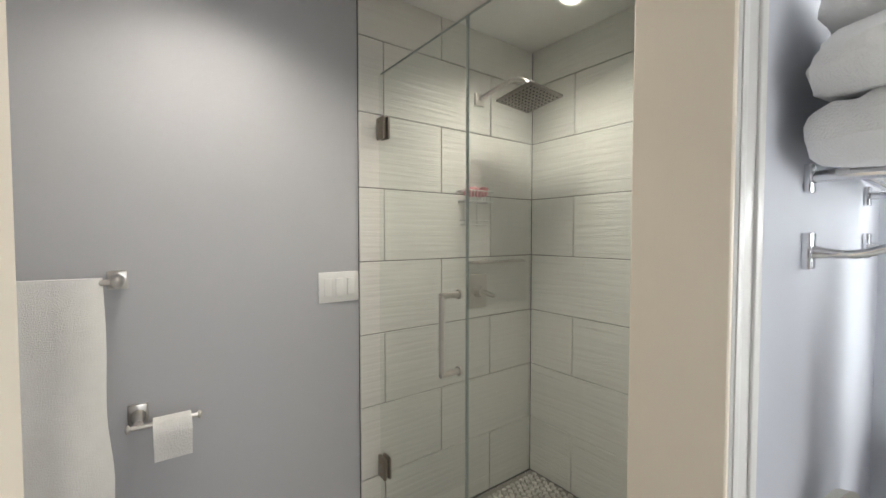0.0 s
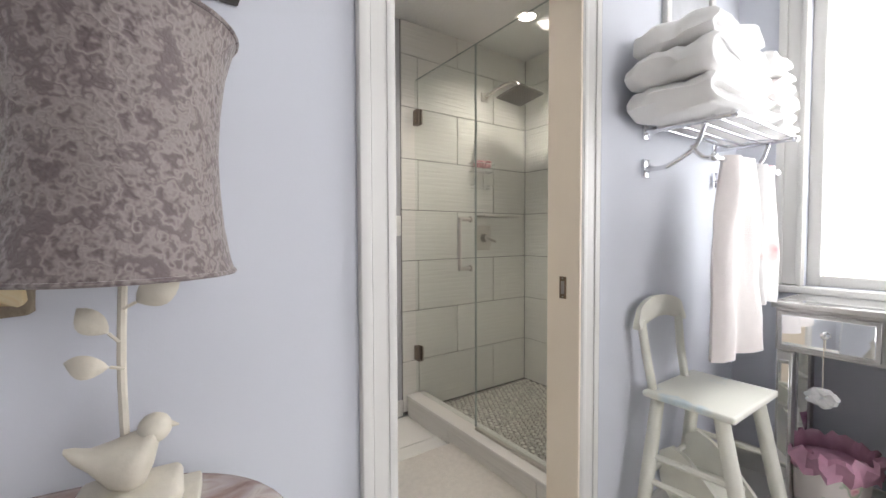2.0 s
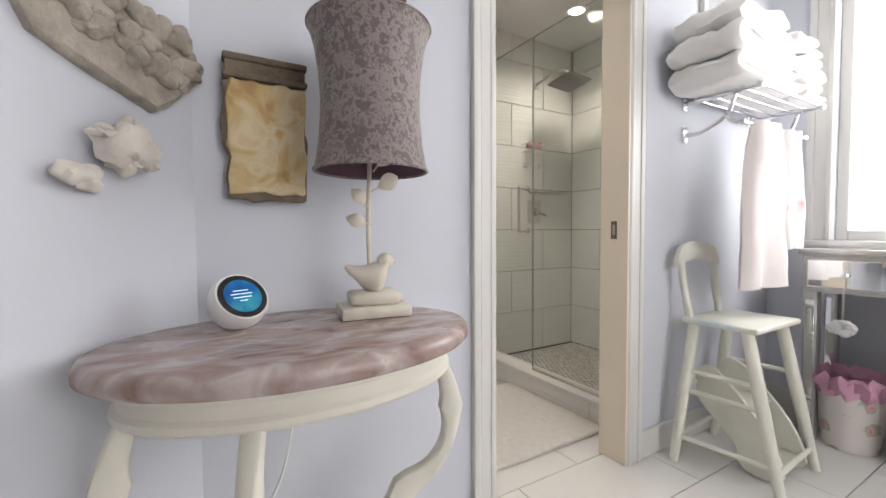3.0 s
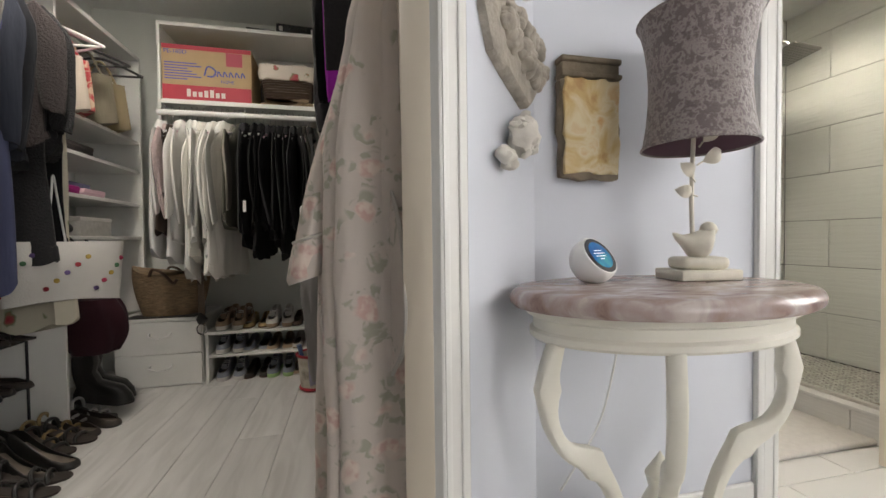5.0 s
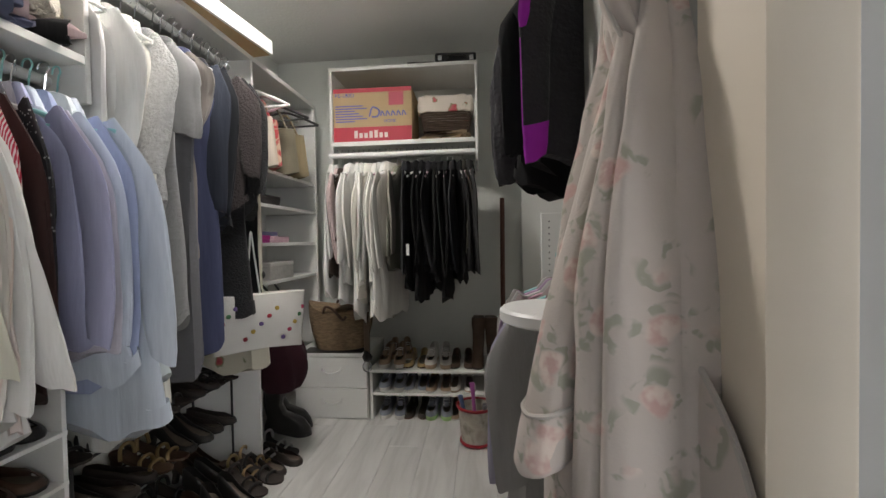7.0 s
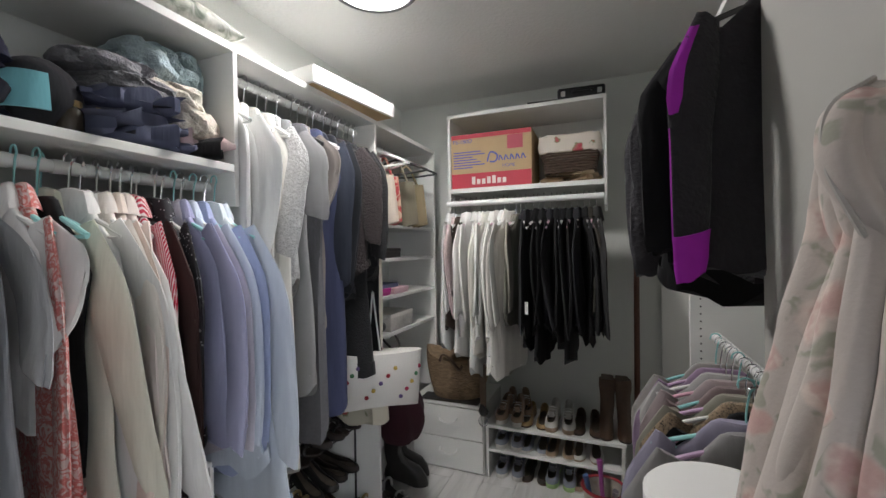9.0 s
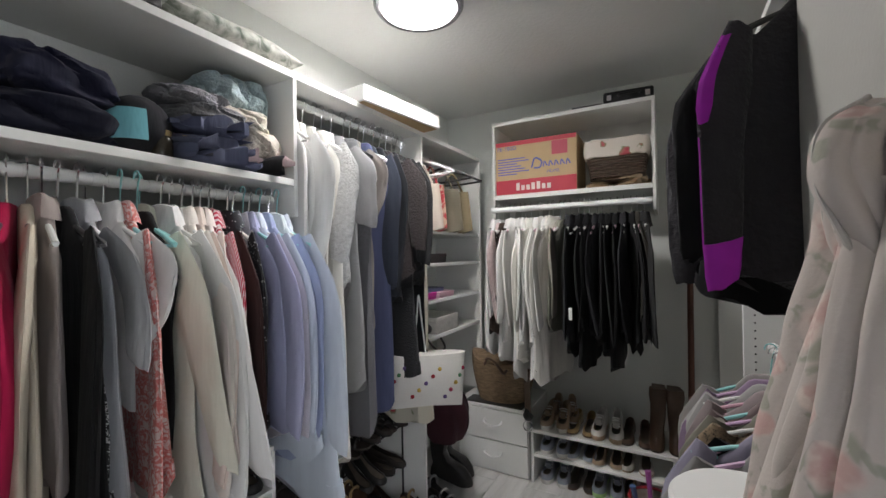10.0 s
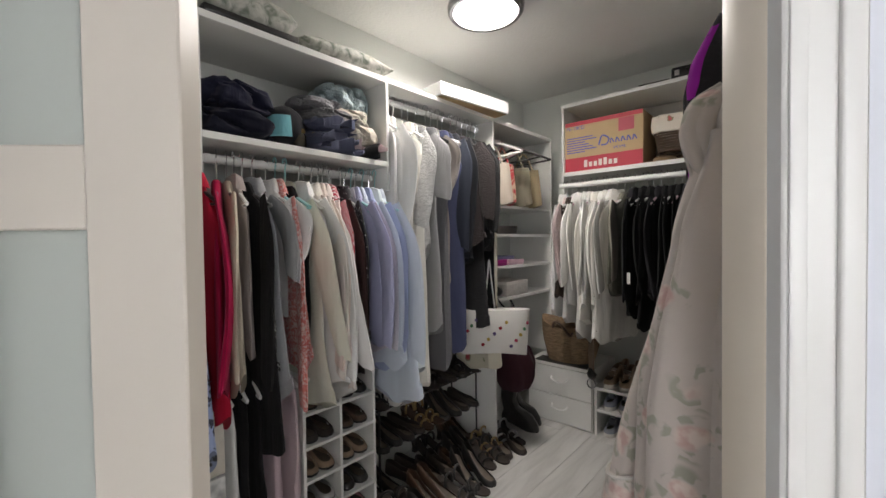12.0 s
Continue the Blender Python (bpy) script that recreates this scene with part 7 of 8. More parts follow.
# handbags on hangers in the corner bay
for i, (lb, c, y) in enumerate((("cream quilted handbag on a hanger", cloth((0.50, 0.44, 0.37)), 1.66), ("red floral handbag on a pink hanger", cloth((0.36, 0.03, 0.04), "splash", (0.50, 0.36, 0.26), 16), 1.76), ("olive satin bag on a black hanger", cloth((0.20, 0.18, 0.13)), 1.90), ("gold brocade bag on a black hanger", cloth((0.28, 0.23, 0.14)), 2.02))):
    hb = thing("handbag", lb, "handbag", pose(-2.40, y, 1.44, 0, 0, (12, -20, 6, 14)[i]), "handbags on hangers")
    rings = []
    for k in range(9):
        f = k / 8
        rings.append([((0.13 - 0.025 * f) * math.cos(a), (0.042 * math.sin(math.pi * (0.25 + 0.6 * f))) * math.sin(a) + 0.006 * math.sin(4 * a + i), 0.02 + 0.25 * f + 0.012 * math.cos(2 * a) * (1 - f)) for a in [2 * math.pi * q / 30 for q in range(30)]])
    part("body", loft(bmesh.new(), rings), c, hb)
    part("strap", tube(bmesh.new(), bez([(-0.07, 0, 0.26), (-0.02, 0, 0.37), (0.02, 0, 0.37), (0.07, 0, 0.26)], 14), 0.007, 8), c, hb)
    hg = (WHG, (0.70, 0.50, 0.55), BKH, BKH)[i]
    bm = bmesh.new()
    tube(bm, bez([(-0.19, 0, 0.33), (-0.10, 0, 0.37), (0, 0, 0.40), (0.10, 0, 0.37), (0.19, 0, 0.33)], 14), 0.007, 8)
    tube(bm, bez([(-0.19, 0, 0.33), (0, 0, 0.315), (0.19, 0, 0.33)], 8), 0.006, 8)
    part("hanger", bm, HOOK.setdefault(hg, mat("hanger_plastic", hg, 0.4)), hb)
    part("hook", tube(bmesh.new(), [(0, 0, 0.40), (0, 0, 0.435), (-0.05, 0, 0.455)], 0.0025, 6), M["chrome"], hb)
rb2 = thing("belt", "brown woven belt with ring hanging beside the drawers", "belt", pose(-1.948, 2.06, 0.30))
part("strap", box(-0.018, 0.018, -0.004, 0.004, 0.06, 0.36, 0.002, 1), cloth((0.16, 0.12, 0.09)), rb2)
bm = bmesh.new()
blob(bm, (0, 0, 0.09), (0.03, 0.018, 0.04), 2, 0.4, 30, 2)
part("knot", bm, BL, rb2)
part("ring", tube(bmesh.new(), [(0.026 * math.cos(2 * math.pi * k / 20), -0.004, 0.032 + 0.03 * math.sin(2 * math.pi * k / 20)) for k in range(21)], 0.004, 6, cap=False), M["chrome"], rb2)
# things on the corner shelves
for lb, nm, b, c in (("magenta gift box on a closet shelf", "gift_box", (-2.52, -2.37, 1.62, 1.76, 1.0785, 1.115), (0.42, 0.02, 0.22)), ("pale pink box on a closet shelf", "gift_box", (-2.52, -2.36, 1.78, 1.95, 1.0785, 1.11), (0.60, 0.40, 0.45)), ("flat blue book on a closet shelf", "book", (-2.50, -2.38, 1.64, 1.86, 1.116, 1.135), (0.12, 0.13, 0.22)), ("white wicker box on a closet shelf", "wicker_box", (-2.56, -2.36, 1.74, 2.0, 0.8785, 0.97), (0.60, 0.58, 0.54)), ("dark box on a closet shelf", "box", (-2.6, -2.38, 1.6, 1.9, 1.2785, 1.33), (0.06, 0.05, 0.05)), ("dark stacked box on a closet shelf", "box", (-2.6, -2.4, 1.62, 1.95, 1.4585, 1.50), (0.10, 0.05, 0.05))):
    g = thing(nm, lb, "box")
    part("body", box(*b, 0.004, 2), mat(nm + "_cover", c, 0.6, var=0.12, scale=30, bump=0.5 if "wicker" in nm else 0.1, bscale=90), g)
    part("lid", box(b[0] - 0.002, b[1] + 0.002, b[2] - 0.002, b[3] + 0.002, b[5] - 0.02, b[5] + 0.002, 0.003, 1), mat(nm + "_lid", tuple(min(1, q * 1.15) for q in c), 0.6, var=0.1), g)
hb = thing("handbag", "black handbag with looped strap on shelf", "handbag")
bm = bmesh.new()
blob(bm, (-2.43, 1.68, 0.92), (0.07, 0.06, 0.04), 3, 0.3, 15, 1)
part("body", bm, BL, hb)
part("strap", tube(bmesh.new(), bez([(-2.38, 1.62, 0.91), (-2.31, 1.65, 0.82), (-2.32, 1.76, 0.81), (-2.38, 1.78, 0.885)], 16), 0.006, 8), BL, hb)

# carton, sewing basket and fabric on the north shelf
CARD = mat("tan_cardboard", (0.50, 0.36, 0.20), 0.8, var=0.05, scale=8)
RED = mat("carton_red", (0.48, 0.035, 0.06), 0.6, var=0.04, scale=8)
BLU = mat("carton_blue", (0.10, 0.12, 0.42), 0.6)
ct = thing("carton", "tan and red printed cardboard carton on shelf", "carton", pose(-2.152, NF + 0.012, 1.683, 0, 0, 1.0))
CWD, CHT, CDP = 0.485, 0.325, 0.30
part("body", box(0, CWD, 0, CDP, 0, CHT, 0.003, 1), CARD, ct)
part("red_band", box(0.002, CWD - 0.002, -0.0012, 0.001, 0.002, 0.088), RED, ct, "red printed band")
part("red_band", box(0.002, CWD - 0.002, -0.0012, 0.001, CHT - 0.028, CHT - 0.002), RED, ct, "red printed band")
part("red_square", box(0.345, 0.435, -0.0012, 0.001, 0.215, 0.295), mat("carton_pink", (0.52, 0.08, 0.12), 0.6), ct, "red printed square")
for k in range(7):
    part("text_bar", box(0.015, 0.135 + 0.025 * ((k * 3) % 4), -0.0012, 0.001, 0.12 + 0.0155 * k, 0.1265 + 0.0155 * k), BLU, ct, "small blue unreadable print line")


def lettering(name, text, size, material, parent, x, z, y=-0.0016):
    """Raised printed letters as a mesh, facing the room."""
    cu = bpy.data.curves.new(name, "FONT")
    cu.body, cu.size, cu.extrude = text, size, 0.0004
    ob = new(name, cu)
    bpy.context.view_layer.update()
    me = bpy.data.meshes.new_from_object(ob.evaluated_get(bpy.context.evaluated_depsgraph_get()))
    bpy.data.objects.remove(ob)
    me.materials.append(material)
    t = new(name, me)
    t.matrix_basis = pose(x, y, z, 90, 0, 0)
    t.parent = parent
    return t


lettering("lettering", "PE-180D", 0.034, BLU, ct, 0.012, 0.270)
lettering("lettering", "HOME", 0.026, BLU, ct, 0.315, 0.112)
# brand marks as plain shapes
bm = bmesh.new()
tube(bm, bez([(0.225, 0, 0.150), (0.245, 0, 0.205), (0.285, 0, 0.185), (0.275, 0, 0.150), (0.24, 0, 0.148)], 18), 0.005, 6)
for k in range(5):
    tube(bm, bez([(0.295 + 0.033 * k, 0, 0.150), (0.302 + 0.033 * k, 0, 0.180), (0.318 + 0.033 * k, 0, 0.152)], 8), 0.004, 6)
for v in bm.verts:
    v.co.y = -0.0014 + 0.0004 * (v.co.y > 0)
part("brand_mark", bm, BLU, ct, "blue scrawled brand mark")
bm = bmesh.new()
for k, h in enumerate((0.045, 0.03, 0.03, 0.04, 0.045, 0.03, 0.03)):
    bx(bm, 0.13 + 0.031 * k, 0.151 + 0.031 * k, -0.0022, -0.0011, 0.022, 0.022 + h)
part("brand_mark", bm, mat("carton_white", (0.75, 0.65, 0.62), 0.6), ct, "pale brand mark on red band")
wk = mat("dark_wicker", (0.10, 0.065, 0.045), 0.7, var=0.2, scale=40)
sb = thing("sewing_basket", "dark wicker basket lined with rose-printed cloth", "basket", pose(-1.47, NF + 0.16, 1.741))
bm = bmesh.new()
for r in range(9):
    z = 0.008 + 0.0145 * r
    w, d = 0.135 + 0.0025 * r, 0.095 + 0.002 * r
    pts = []
    for i in range(57):
        a = 2 * math.pi * i / 56
        ca, sa = math.cos(a), math.sin(a)
        q = 1 + 0.025 * math.sin(28 * a + math.pi * r)
        pts.append((w * q * math.copysign(abs(ca) ** 0.35, ca), d * q * math.copysign(abs(sa) ** 0.35, sa), z))
    tube(bm, pts, 0.007, 5, cap=False)
tagged(part("weave", bm, wk, sb), kind="stuff")
rings = []
for k, (s, z) in enumerate(((0.97, 0.11), (1.06, 0.115), (1.10, 0.155), (1.06, 0.205), (1.0, 0.21), (0.92, 0.17))):
    rings.append([(0.158 * s * math.copysign(abs(math.cos(a)) ** 0.35, math.cos(a)), 0.115 * s * math.copysign(abs(math.sin(a)) ** 0.35, math.sin(a)), z + 0.004 * math.sin(9 * a)) for a in [2 * math.pi * i / 44 for i in range(44)]])
part("lining", loft(bmesh.new(), rings), ramp_mat("rose_lining", [(0.0, (0.42, 0.03, 0.05)), (0.20, (0.50, 0.12, 0.13)), (0.28, (0.22, 0.25, 0.12)), (0.33, (0.66, 0.60, 0.52)), (1.0, (0.68, 0.62, 0.55))], 13, "voronoi", 0.85, distort=0.06), sb, "cream rose-printed cotton lining")


def fold_pile(name, label, x, y, z, w, d, items, seed, rz=0, group=""):
    """Folded clothes piled up, each a soft uneven slab that is a thing of its own."""
    zz, rg = z, random.Random(seed)
    for i, (h, mm) in enumerate(items):
        g = thing(name, label, "clothing", pose(x, y, zz, 0, 0, rz + rg.uniform(-10, 10)), group)
        rings, sw_, sd = [], w * rg.uniform(0.85, 1.08), d * rg.uniform(0.85, 1.0)
        for j in range(13):
            v = -1 + 2 * j / 12
            pin = (1 - abs(v) ** 5) ** 0.4 if abs(v) < 1 else 0.25
            ring = []
            for k in range(32):
                a = 2 * math.pi * k / 32
                ca, sa = math.cos(a), math.sin(a)
                px = math.copysign(abs(ca) ** 0.35, ca)
                pz = math.copysign(abs(sa) ** 0.6, sa)
                wob = 0.06 * noise.noise((px * 2 + seed + i, v * 2.5, i)) + 0.026 * noise.noise((px * 5, v * 7, seed + i))
                crease = 0.014 * math.sin(5 * v + 3 * px + seed + i) + 0.02 * noise.noise((px * 3 + seed, v * 3, 7 + i))
                ring.append((sd / 2 * px + wob, w / 2 * v * sw_ / w + wob, h / 2 * 1.08 + (h / 2 * 1.08) * pz * pin + (wob * 0.55 + crease * 1.1) * (sa > 0)))
            rings.append(ring)
        part("cloth", loft(bmesh.new(), rings), mm, g)
        zz += h


fold_pile("folded_fabric", "folded tan printed fabric under the basket", -1.47, NF + 0.16, 1.683, 0.20, 0.30, [(0.028, cloth((0.33, 0.24, 0.15), "splash", (0.26, 0.17, 0.09), 14)), (0.028, cloth((0.38, 0.29, 0.19)))], 3)
# folded knits on the west shelf
KN = "knit"


def bundle(name, label, c, r, material, seed, turn=0.0, group="folded clothes on the shelf"):
    """A loosely folded knit or blanket, its roll and creases pressed into one soft body."""
    g = thing(name, label, "clothing", pose(*c), group)
    bm = bmesh.new()
    bmesh.ops.create_icosphere(bm, subdivisions=5, radius=1.0)
    for v in bm.verts:
        p = v.co.copy()
        q = Vector([math.copysign(abs(w) ** 0.7, w) for w in p])
        n1 = 0.22 * noise.noise(p * 1.7 + Vector((seed, 0, 0)))
        crease = -0.16 * max(0.0, 1 - abs(math.sin(2.6 * p.y + 1.9 * p.z + 1.2 * noise.noise(p * 1.3 + Vector((0, seed, 0))) + seed)) * 3.2)
        w = q * (1 + n1 + crease + 0.05 * noise.noise(p * 6 + Vector((seed, seed, 0))))
        v.co = Vector((w.x * r[0], w.y * r[1], max(w.z, -0.8) * r[2] + r[2] * 0.8))
    bm.transform(Matrix.Rotation(turn, 4, "Z"))
    part("cloth", bm, material, g)


JN2, JN1, GY2 = cloth((0.085, 0.095, 0.15)), cloth((0.12, 0.13, 0.19)), cloth((0.20, 0.20, 0.21), KN)
fold_pile("folded_jeans", "folded dark blue jeans on the closet shelf", -2.47, 0.50, 1.599, 0.24, 0.26, [(0.042, JN2), (0.042, JN1), (0.045, JN2)], 5, group="folded clothes on the shelf")
bundle("folded_sweater", "folded grey sweater on top of the jeans", (-2.47, 0.52, 1.728), (0.12, 0.11, 0.034), GY2, 3.0, 0.2)
bundle("folded_sweater", "folded mid grey sweater on the shelf pile", (-2.49, 0.48, 1.780), (0.11, 0.10, 0.030), cloth((0.27, 0.27, 0.29), KN), 8.0, -0.2)
fold_pile("folded_sweater", "folded sweater at the bottom of the shelf pile", -2.47, 0.665, 1.599, 0.16, 0.24, [(0.03, cloth(BK)), (0.03, cloth((0.60, 0.46, 0.46)))], 7, group="folded clothes on the shelf")
bundle("folded_sweater", "crumpled cream knitted sweater on the shelf pile", (-2.46, 0.645, 1.660), (0.115, 0.085, 0.055), cloth((0.72, 0.66, 0.56), KN), 1.5, 0.3)
bundle("folded_sweater", "cream chunky sweater on the shelf pile", (-2.47, 0.63, 1.735), (0.11, 0.085, 0.045), cloth((0.70, 0.65, 0.56), KN), 5.5, -0.3)
bundle("folded_blanket", "fluffy pale aqua blanket on the shelf pile", (-2.51, 0.575, 1.812), (0.11, 0.075, 0.060), cloth((0.40, 0.50, 0.53), KN), 2.2, 0.2)
bundle("folded_blanket", "second fluffy pale aqua blanket against the panel", (-2.51, 0.672, 1.806), (0.10, 0.066, 0.068), cloth((0.38, 0.49, 0.51), KN), 6.1, 0.0)
bundle("folded_sweater", "dark navy folded garments on the shelf", (-2.50, 0.16, 1.599), (0.14, 0.14, 0.062), cloth((0.007, 0.008, 0.018)), 4.0)
bundle("folded_sweater", "dark navy jacket on folded garments", (-2.50, 0.15, 1.697), (0.13, 0.13, 0.066), cloth((0.010, 0.011, 0.026)), 9.0, 0.2)
cp = thing("cap", "black and aqua cap on the closet shelf", "cap", pose(-2.44, 0.325, 1.599, 0, 0, -20))
bm = bmesh.new()
blob(bm, (0, 0, 0.085), (0.085, 0.075, 0.085), 3, 0.12, 8, 2)
part("crown", bm, cloth((0.02, 0.02, 0.024)), cp)
bm = bmesh.new()
arc = [radians(-62 + 9 * k) for k in range(9)]
loft(bm, [[(r * math.cos(a), r * 0.88 * math.sin(a), z) for a in arc] + [((r - 0.006) * math.cos(a), (r - 0.006) * 0.88 * math.sin(a), z) for a in arc[::-1]] for r, z in ((0.104, 0.030), (0.098, 0.060), (0.092, 0.09), (0.084, 0.112))])
part("brim", bm, cloth((0.22, 0.55, 0.62)), cp, "aqua curved brim")
for x, y in ((-2.39, 0.36), (-2.40, 0.42)):
    jr = thing("glass_jar", "small dark glass jar on the closet shelf", "jar", pose(x, y, 1.5985))
    part("jar", lathe(bmesh.new(), [(0.001, 0), (0.024, 0), (0.026, 0.01), (0.026, 0.05), (0.02, 0.06), (0.001, 0.06)], (0, 0, 0), 20), hide((0.05, 0.04, 0.03), 0.12), jr)
    part("lid", lathe(bmesh.new(), [(0.001, 0.06), (0.022, 0.06), (0.022, 0.075), (0.001, 0.076)], (0, 0, 0), 20), GO, jr)
# bags and a flat white carton on top of the west shelf
FB = ramp_mat("leafy_quilt", [(0.35, (0.16, 0.19, 0.15)), (0.5, (0.42, 0.43, 0.38)), (0.65, (0.60, 0.60, 0.55)), (0.78, (0.32, 0.24, 0.20))], 26, rough=0.85, distort=0.8, bump=0.2)
for lb, y0, y1, h, c in (("leaf-printed quilt bag on the top shelf", 0.02, 0.34, 0.15, FB), ("flat leaf-printed bag on the top shelf", 0.36, 0.80, 0.085, FB)):
    q = thing("quilt_bag", lb, "bag", pose(-2.49, (y0 + y1) / 2, 1.9725))
    bm = bmesh.new()
    w = (y1 - y0) / 2
    rings = []
    for j in range(17):
        v = -1 + 2 * j / 16
        pin = (1 - abs(v) ** 3) ** 0.5 if abs(v) < 1 else 0.12
        rings.append([(0.15 * math.copysign(abs(math.cos(a)) ** 0.5, math.cos(a)), w * v, h / 2 + h / 2 * pin * math.sin(a) + (0.012 * noise.noise((math.cos(a) * 3, v * 4, h * 30)) if math.sin(a) > 0 else 0)) for a in [2 * math.pi * i / 28 for i in range(28)]])
    part("body", loft(bm, rings), c, q)
    if h > 0.1:
        part("base_pad", box(-0.15, 0.152, -w, w, 0.0, 0.025, 0.006, 2), BL, q)
wc = thing("flat_carton", "flat white carton overhanging the top shelf", "carton", pose(-2.47, 1.36, 1.9725, 0, 0, -7))
part("body", box(-0.14, 0.20, -0.26, 0.26, 0.0, 0.068, 0.003, 1), M["white"], wc)
part("flap", box(0.02, 0.19, -0.25, 0.25, -0.003, -0.0005), CARD, wc, "brown cardboard underside")
cs = thing("hard_case", "black hard case on the north shelf unit", "case", pose(-1.40, NF + 0.12, 2.131, 0, 0, 4))
part("body", box(-0.13, 0.12, -0.07, 0.07, 0.004, 0.075, 0.012, 3), M["black"], cs)
part("handle", tube(bmesh.new(), bez([(-0.05, -0.07, 0.045), (-0.045, -0.095, 0.045), (0.045, -0.095, 0.045), (0.05, -0.07, 0.045)], 10), 0.006, 8), M["black"], cs)
for x in (-0.10, 0.09):
    part("latch", box(x - 0.012, x + 0.012, -0.074, -0.069, 0.025, 0.055, 0.001, 1), M["chrome"], cs)
fd = thing("folder", "thin black folder on the shelf unit", "folder", pose(-1.60, NF + 0.10, 2.131, 0, 0, 3))
part("cover", box(-0.09, 0.07, -0.10, 0.10, 0, 0.006, 0.001, 1), M["black"], fd)
# bucket beside the shoe rack
bu = thing("umbrella_bucket", "painted bucket with red rims holding odds and ends", "bucket", pose(-1.305, 1.86, 0))
bm = bmesh.new()
lathe(bm, [(0.001, 0.002), (0.075, 0.002), (0.078, 0.02), (0.095, 0.20), (0.09, 0.20), (0.07, 0.02), (0.001, 0.015)], (0, 0, 0), 32)
part("pail", bm, ramp_mat("painted_tin", [(0.3, (0.20, 0.18, 0.14)), (0.5, (0.50, 0.47, 0.40)), (0.7, (0.36, 0.30, 0.24))], 12, rough=0.45, distort=0.5), bu)
for z, r in ((0.012, 0.080), (0.198, 0.096)):
    bm = bmesh.new()
    tube(bm, [(r * math.cos(2 * math.pi * i / 32), r * math.sin(2 * math.pi * i / 32), z) for i in range(33)], 0.008, 6, cap=False)
    part("rim", bm, mat("red_enamel", (0.32, 0.02, 0.03), 0.35), bu)
for k, (c, x, y, dx, dy, h) in enumerate((((0.42, 0.10, 0.36), 0.0, 0.02, -0.02, 0.03, 0.30), ((0.08, 0.14, 0.30), -0.03, -0.02, -0.05, -0.02, 0.26), ((0.03, 0.03, 0.03), 0.04, 0.0, 0.06, 0.01, 0.25), ((0.20, 0.18, 0.2), 0.02, -0.03, 0.03, -0.05, 0.235))):
    bm = bmesh.new()
    tube(bm, [(x, y, 0.03), (x + dx * 0.7, y + dy * 0.7, h * 0.75), (x + dx, y + dy, h)], [0.009, 0.010, 0.014], 8)
    part("brush", bm, mat("brush_plastic", c, 0.4), bu)
# small round table behind the robe
rt = thing("side_table", "small round white table beside the robe", "table", pose(-1.105, 0.575, 0))
part("tabletop", lathe(bmesh.new(), [(0.001, 0.905), (0.112, 0.905), (0.12, 0.91), (0.12, 0.928), (0.114, 0.934), (0.001, 0.934)], (0, 0, 0), 44), M["white"], rt)
part("pedestal", lathe(bmesh.new(), [(0.001, 0.0), (0.10, 0.0), (0.10, 0.012), (0.03, 0.03), (0.016, 0.06), (0.016, 0.88), (0.05, 0.905), (0.001, 0.905)], (0, 0, 0), 28), M["white"], rt)
# belts near the doorway
for c, x, z in ((BL, -2.385, 1.66), (hide((0.20, 0.16, 0.12), 0.5), -2.445, 1.60), (BL, -2.505, 1.68), (BR, -2.565, 1.62), (BL, -2.625, 1.58)):
    b = thing("belt", "leather belt hanging beside the shelving panel", "belt", pose(x, -0.0085, z, 0, 0, -90), "belts beside the shelving")
    bm = bmesh.new()
    bx(bm, 0.004, 0.012, -0.02, 0.02, -0.86, 0.0, 0.002, 1), bx(bm, 0.016, 0.024, -0.018, 0.022, -0.80, 0.0, 0.002, 1)
    part("strap", bm, c, b)
    bm = bmesh.new()
    tube(bm, [(0.014, 0.026 * math.cos(2 * math.pi * k / 20), 0.02 + 0.032 * math.sin(2 * math.pi * k / 20)) for k in range(21)], 0.0045, 6, cap=False)
    part("buckle", bm, M["chrome"], b)
wb = thing("wood_pole", "reddish wooden pole leaning in the closet corner", "pole")
part("pole", tube(bmesh.new(), [(-1.13, 2.42, 0.01), (-1.12, 2.46, 1.35)], 0.016, 10), mat("red_wood", (0.14, 0.05, 0.03), 0.5, var=0.2, scale=20, stretch=(1, 1, 0.1)), wb)

# ---- floor pieces ----


def clip(poly, a, b, c):
    """The part of a convex polygon where a*x + b*y >= c."""
    out = []
    for i, p in enumerate(poly):
        q = poly[(i + 1) % len(poly)]
        dp, dq = a * p[0] + b * p[1] - c, a * q[0] + b * q[1] - c
        if dp >= 0:
            out.append(p)
        if dp * dq < 0:
            f = dp / (dp - dq)
            out.append((p[0] + f * (q[0] - p[0]), p[1] + f * (q[1] - p[1])))
    return out


PIECES = {}


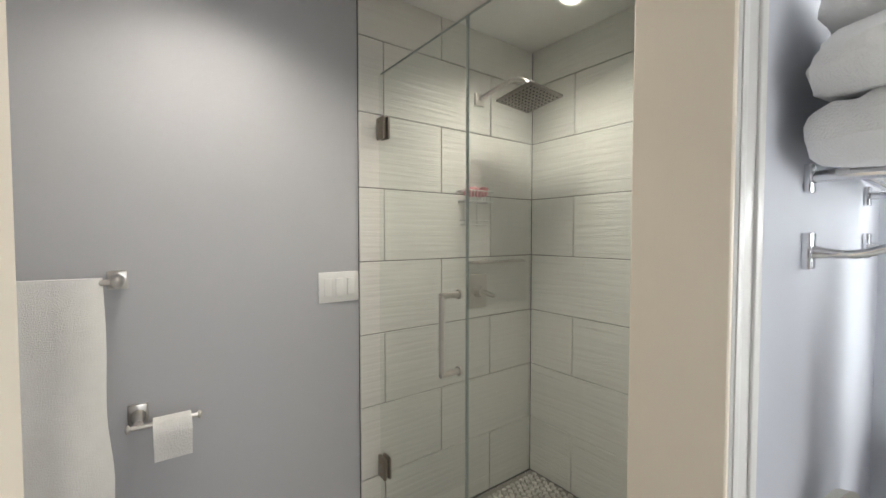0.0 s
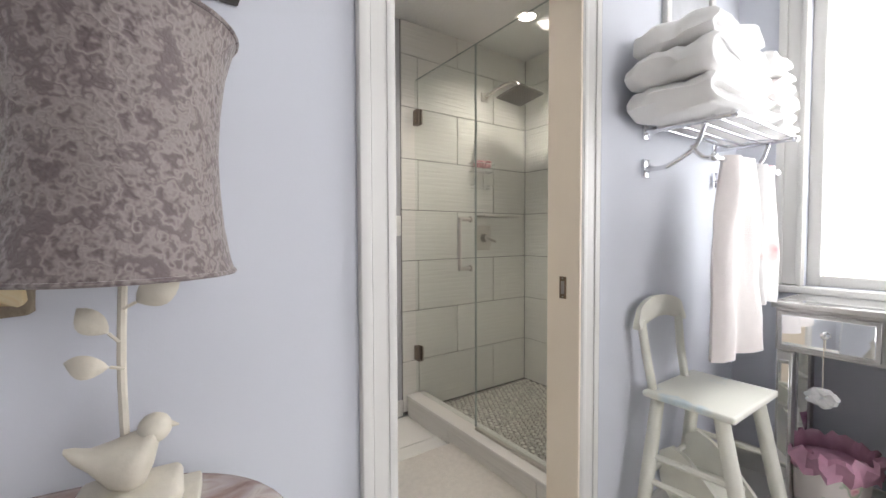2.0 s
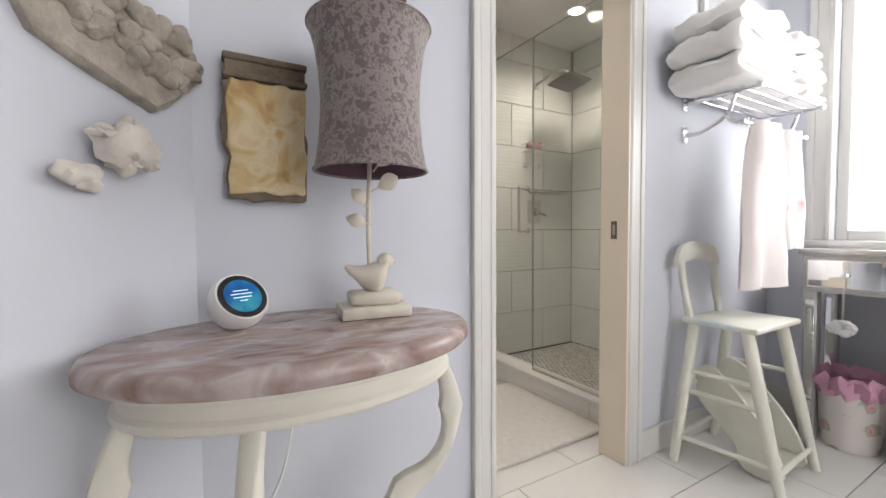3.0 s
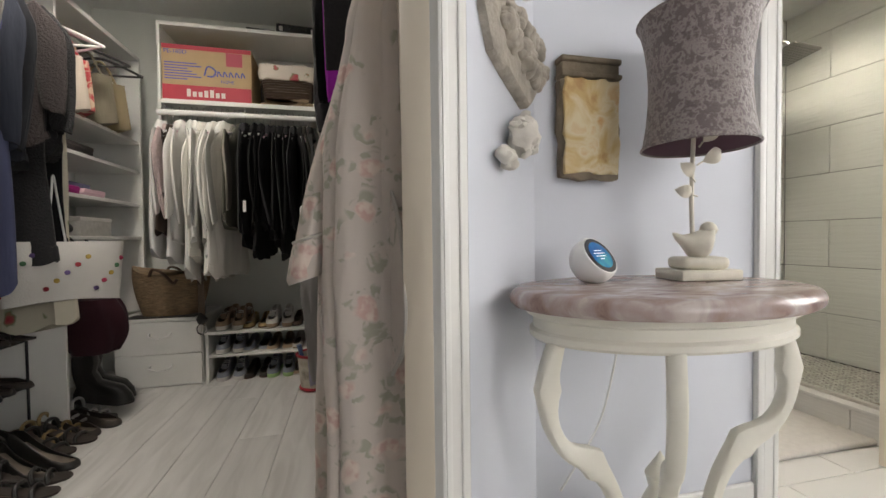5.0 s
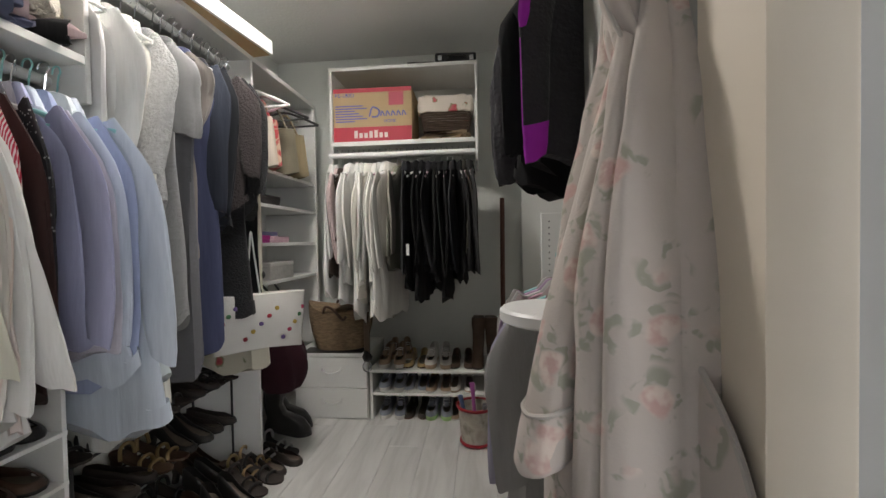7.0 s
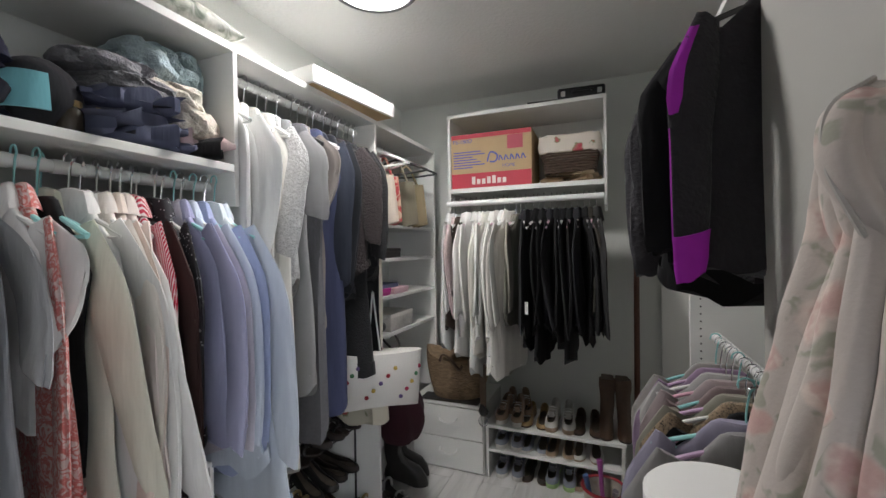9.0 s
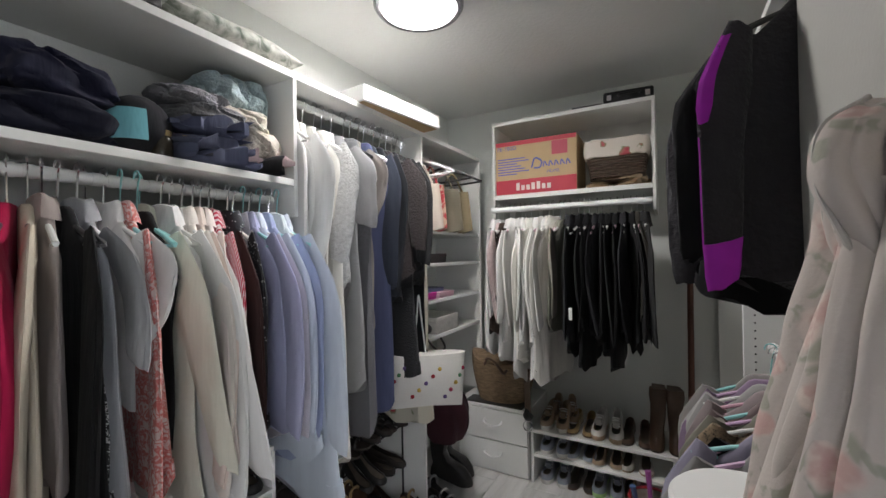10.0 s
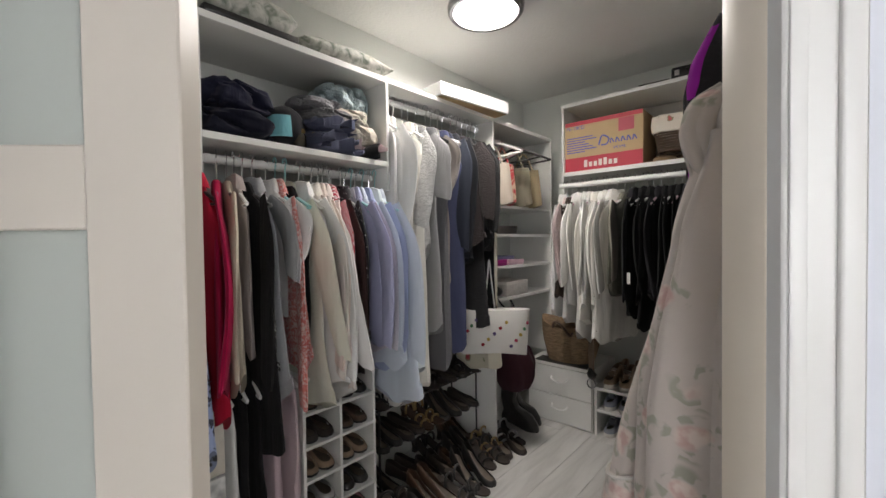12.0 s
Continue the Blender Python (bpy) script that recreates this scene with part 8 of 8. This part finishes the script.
def floor_piece(name, poly, material, e):
    if len(poly) < 3:
        return
    x0, y0 = min(p[0] for p in poly), min(p[1] for p in poly)
    key = (name, tuple((round(p[0] - x0, 3), round(p[1] - y0, 3)) for p in poly))
    if key not in PIECES:
        cx, cy = sum(p[0] - x0 for p in poly) / len(poly), sum(p[1] - y0 for p in poly) / len(poly)
        def ring(s, z):
            return [(cx + (p[0] - x0 - cx) * (1 - s / 0.15 if s else 1), cy + (p[1] - y0 - cy) * (1 - s / 0.15 if s else 1), z) for p in poly]
        bm = loft(bmesh.new(), [ring(0, -0.012), ring(0, -e), [(p[0] + (cx - p[0]) * 0.006, p[1] + (cy - p[1]) * 0.006, 0.0) for p in ring(0, 0)]])
        PIECES[key] = finish(bm, name, material, angle=20)
    ob = new(name, PIECES[key])
    ob.location = (x0, y0, 0)
    ob.parent = floor


SILL = -1.03 - 0.085            # closet floor begins at x - y below this
g = 0.0018
for j in range(-9, 5):
    for i in range(-5, 4):
        xa = 0.32 + (0.305 if j % 2 else 0) + 0.61 * i
        ya = 0.19 + 0.305 * j
        rect = [(xa + g, ya + g), (xa + 0.61 - g, ya + g), (xa + 0.61 - g, ya + 0.305 - g), (xa + g, ya + 0.305 - g)]
        rect = [(min(max(x, -2.85), EX), min(max(y, -2.4), NY)) for x, y in rect]
        if rect[1][0] - rect[0][0] < 0.01 or rect[2][1] - rect[1][1] < 0.01:
            continue
        floor_piece("floor_tile", clip(rect, 1, -1, SILL + 0.002), M["floortile"], 0.0015)
rp = random.Random(5)
bx_ = solid("threshold", bx(bmesh.new(), -1.36, -0.39, 0.05, 0.075, -0.012, 0.004, 0.002, 1), M["trim"], "pale threshold strip in closet doorway", "threshold", DIAG, kind="structure")
PW = 0.185
for i in range(-1, 13):
    x0 = CW + PW * i
    y = -0.62 - rp.uniform(0, 1.1)
    while y < CN:
        y1 = min(y + 1.22, CN)
        rect = [(max(x0 + 0.0008, CW), max(y + 0.0008, -0.62)), (min(x0 + PW - 0.0008, CE), max(y + 0.0008, -0.62)), (min(x0 + PW - 0.0008, CE), y1 - 0.0008), (max(x0 + 0.0008, CW), y1 - 0.0008)]
        if rect[1][0] - rect[0][0] > 0.02 and rect[2][1] - rect[1][1] > 0.02:
            floor_piece("plank", clip(rect, -1, 1, -SILL + 0.002), M["plank"], 0.001)
        y += 1.22
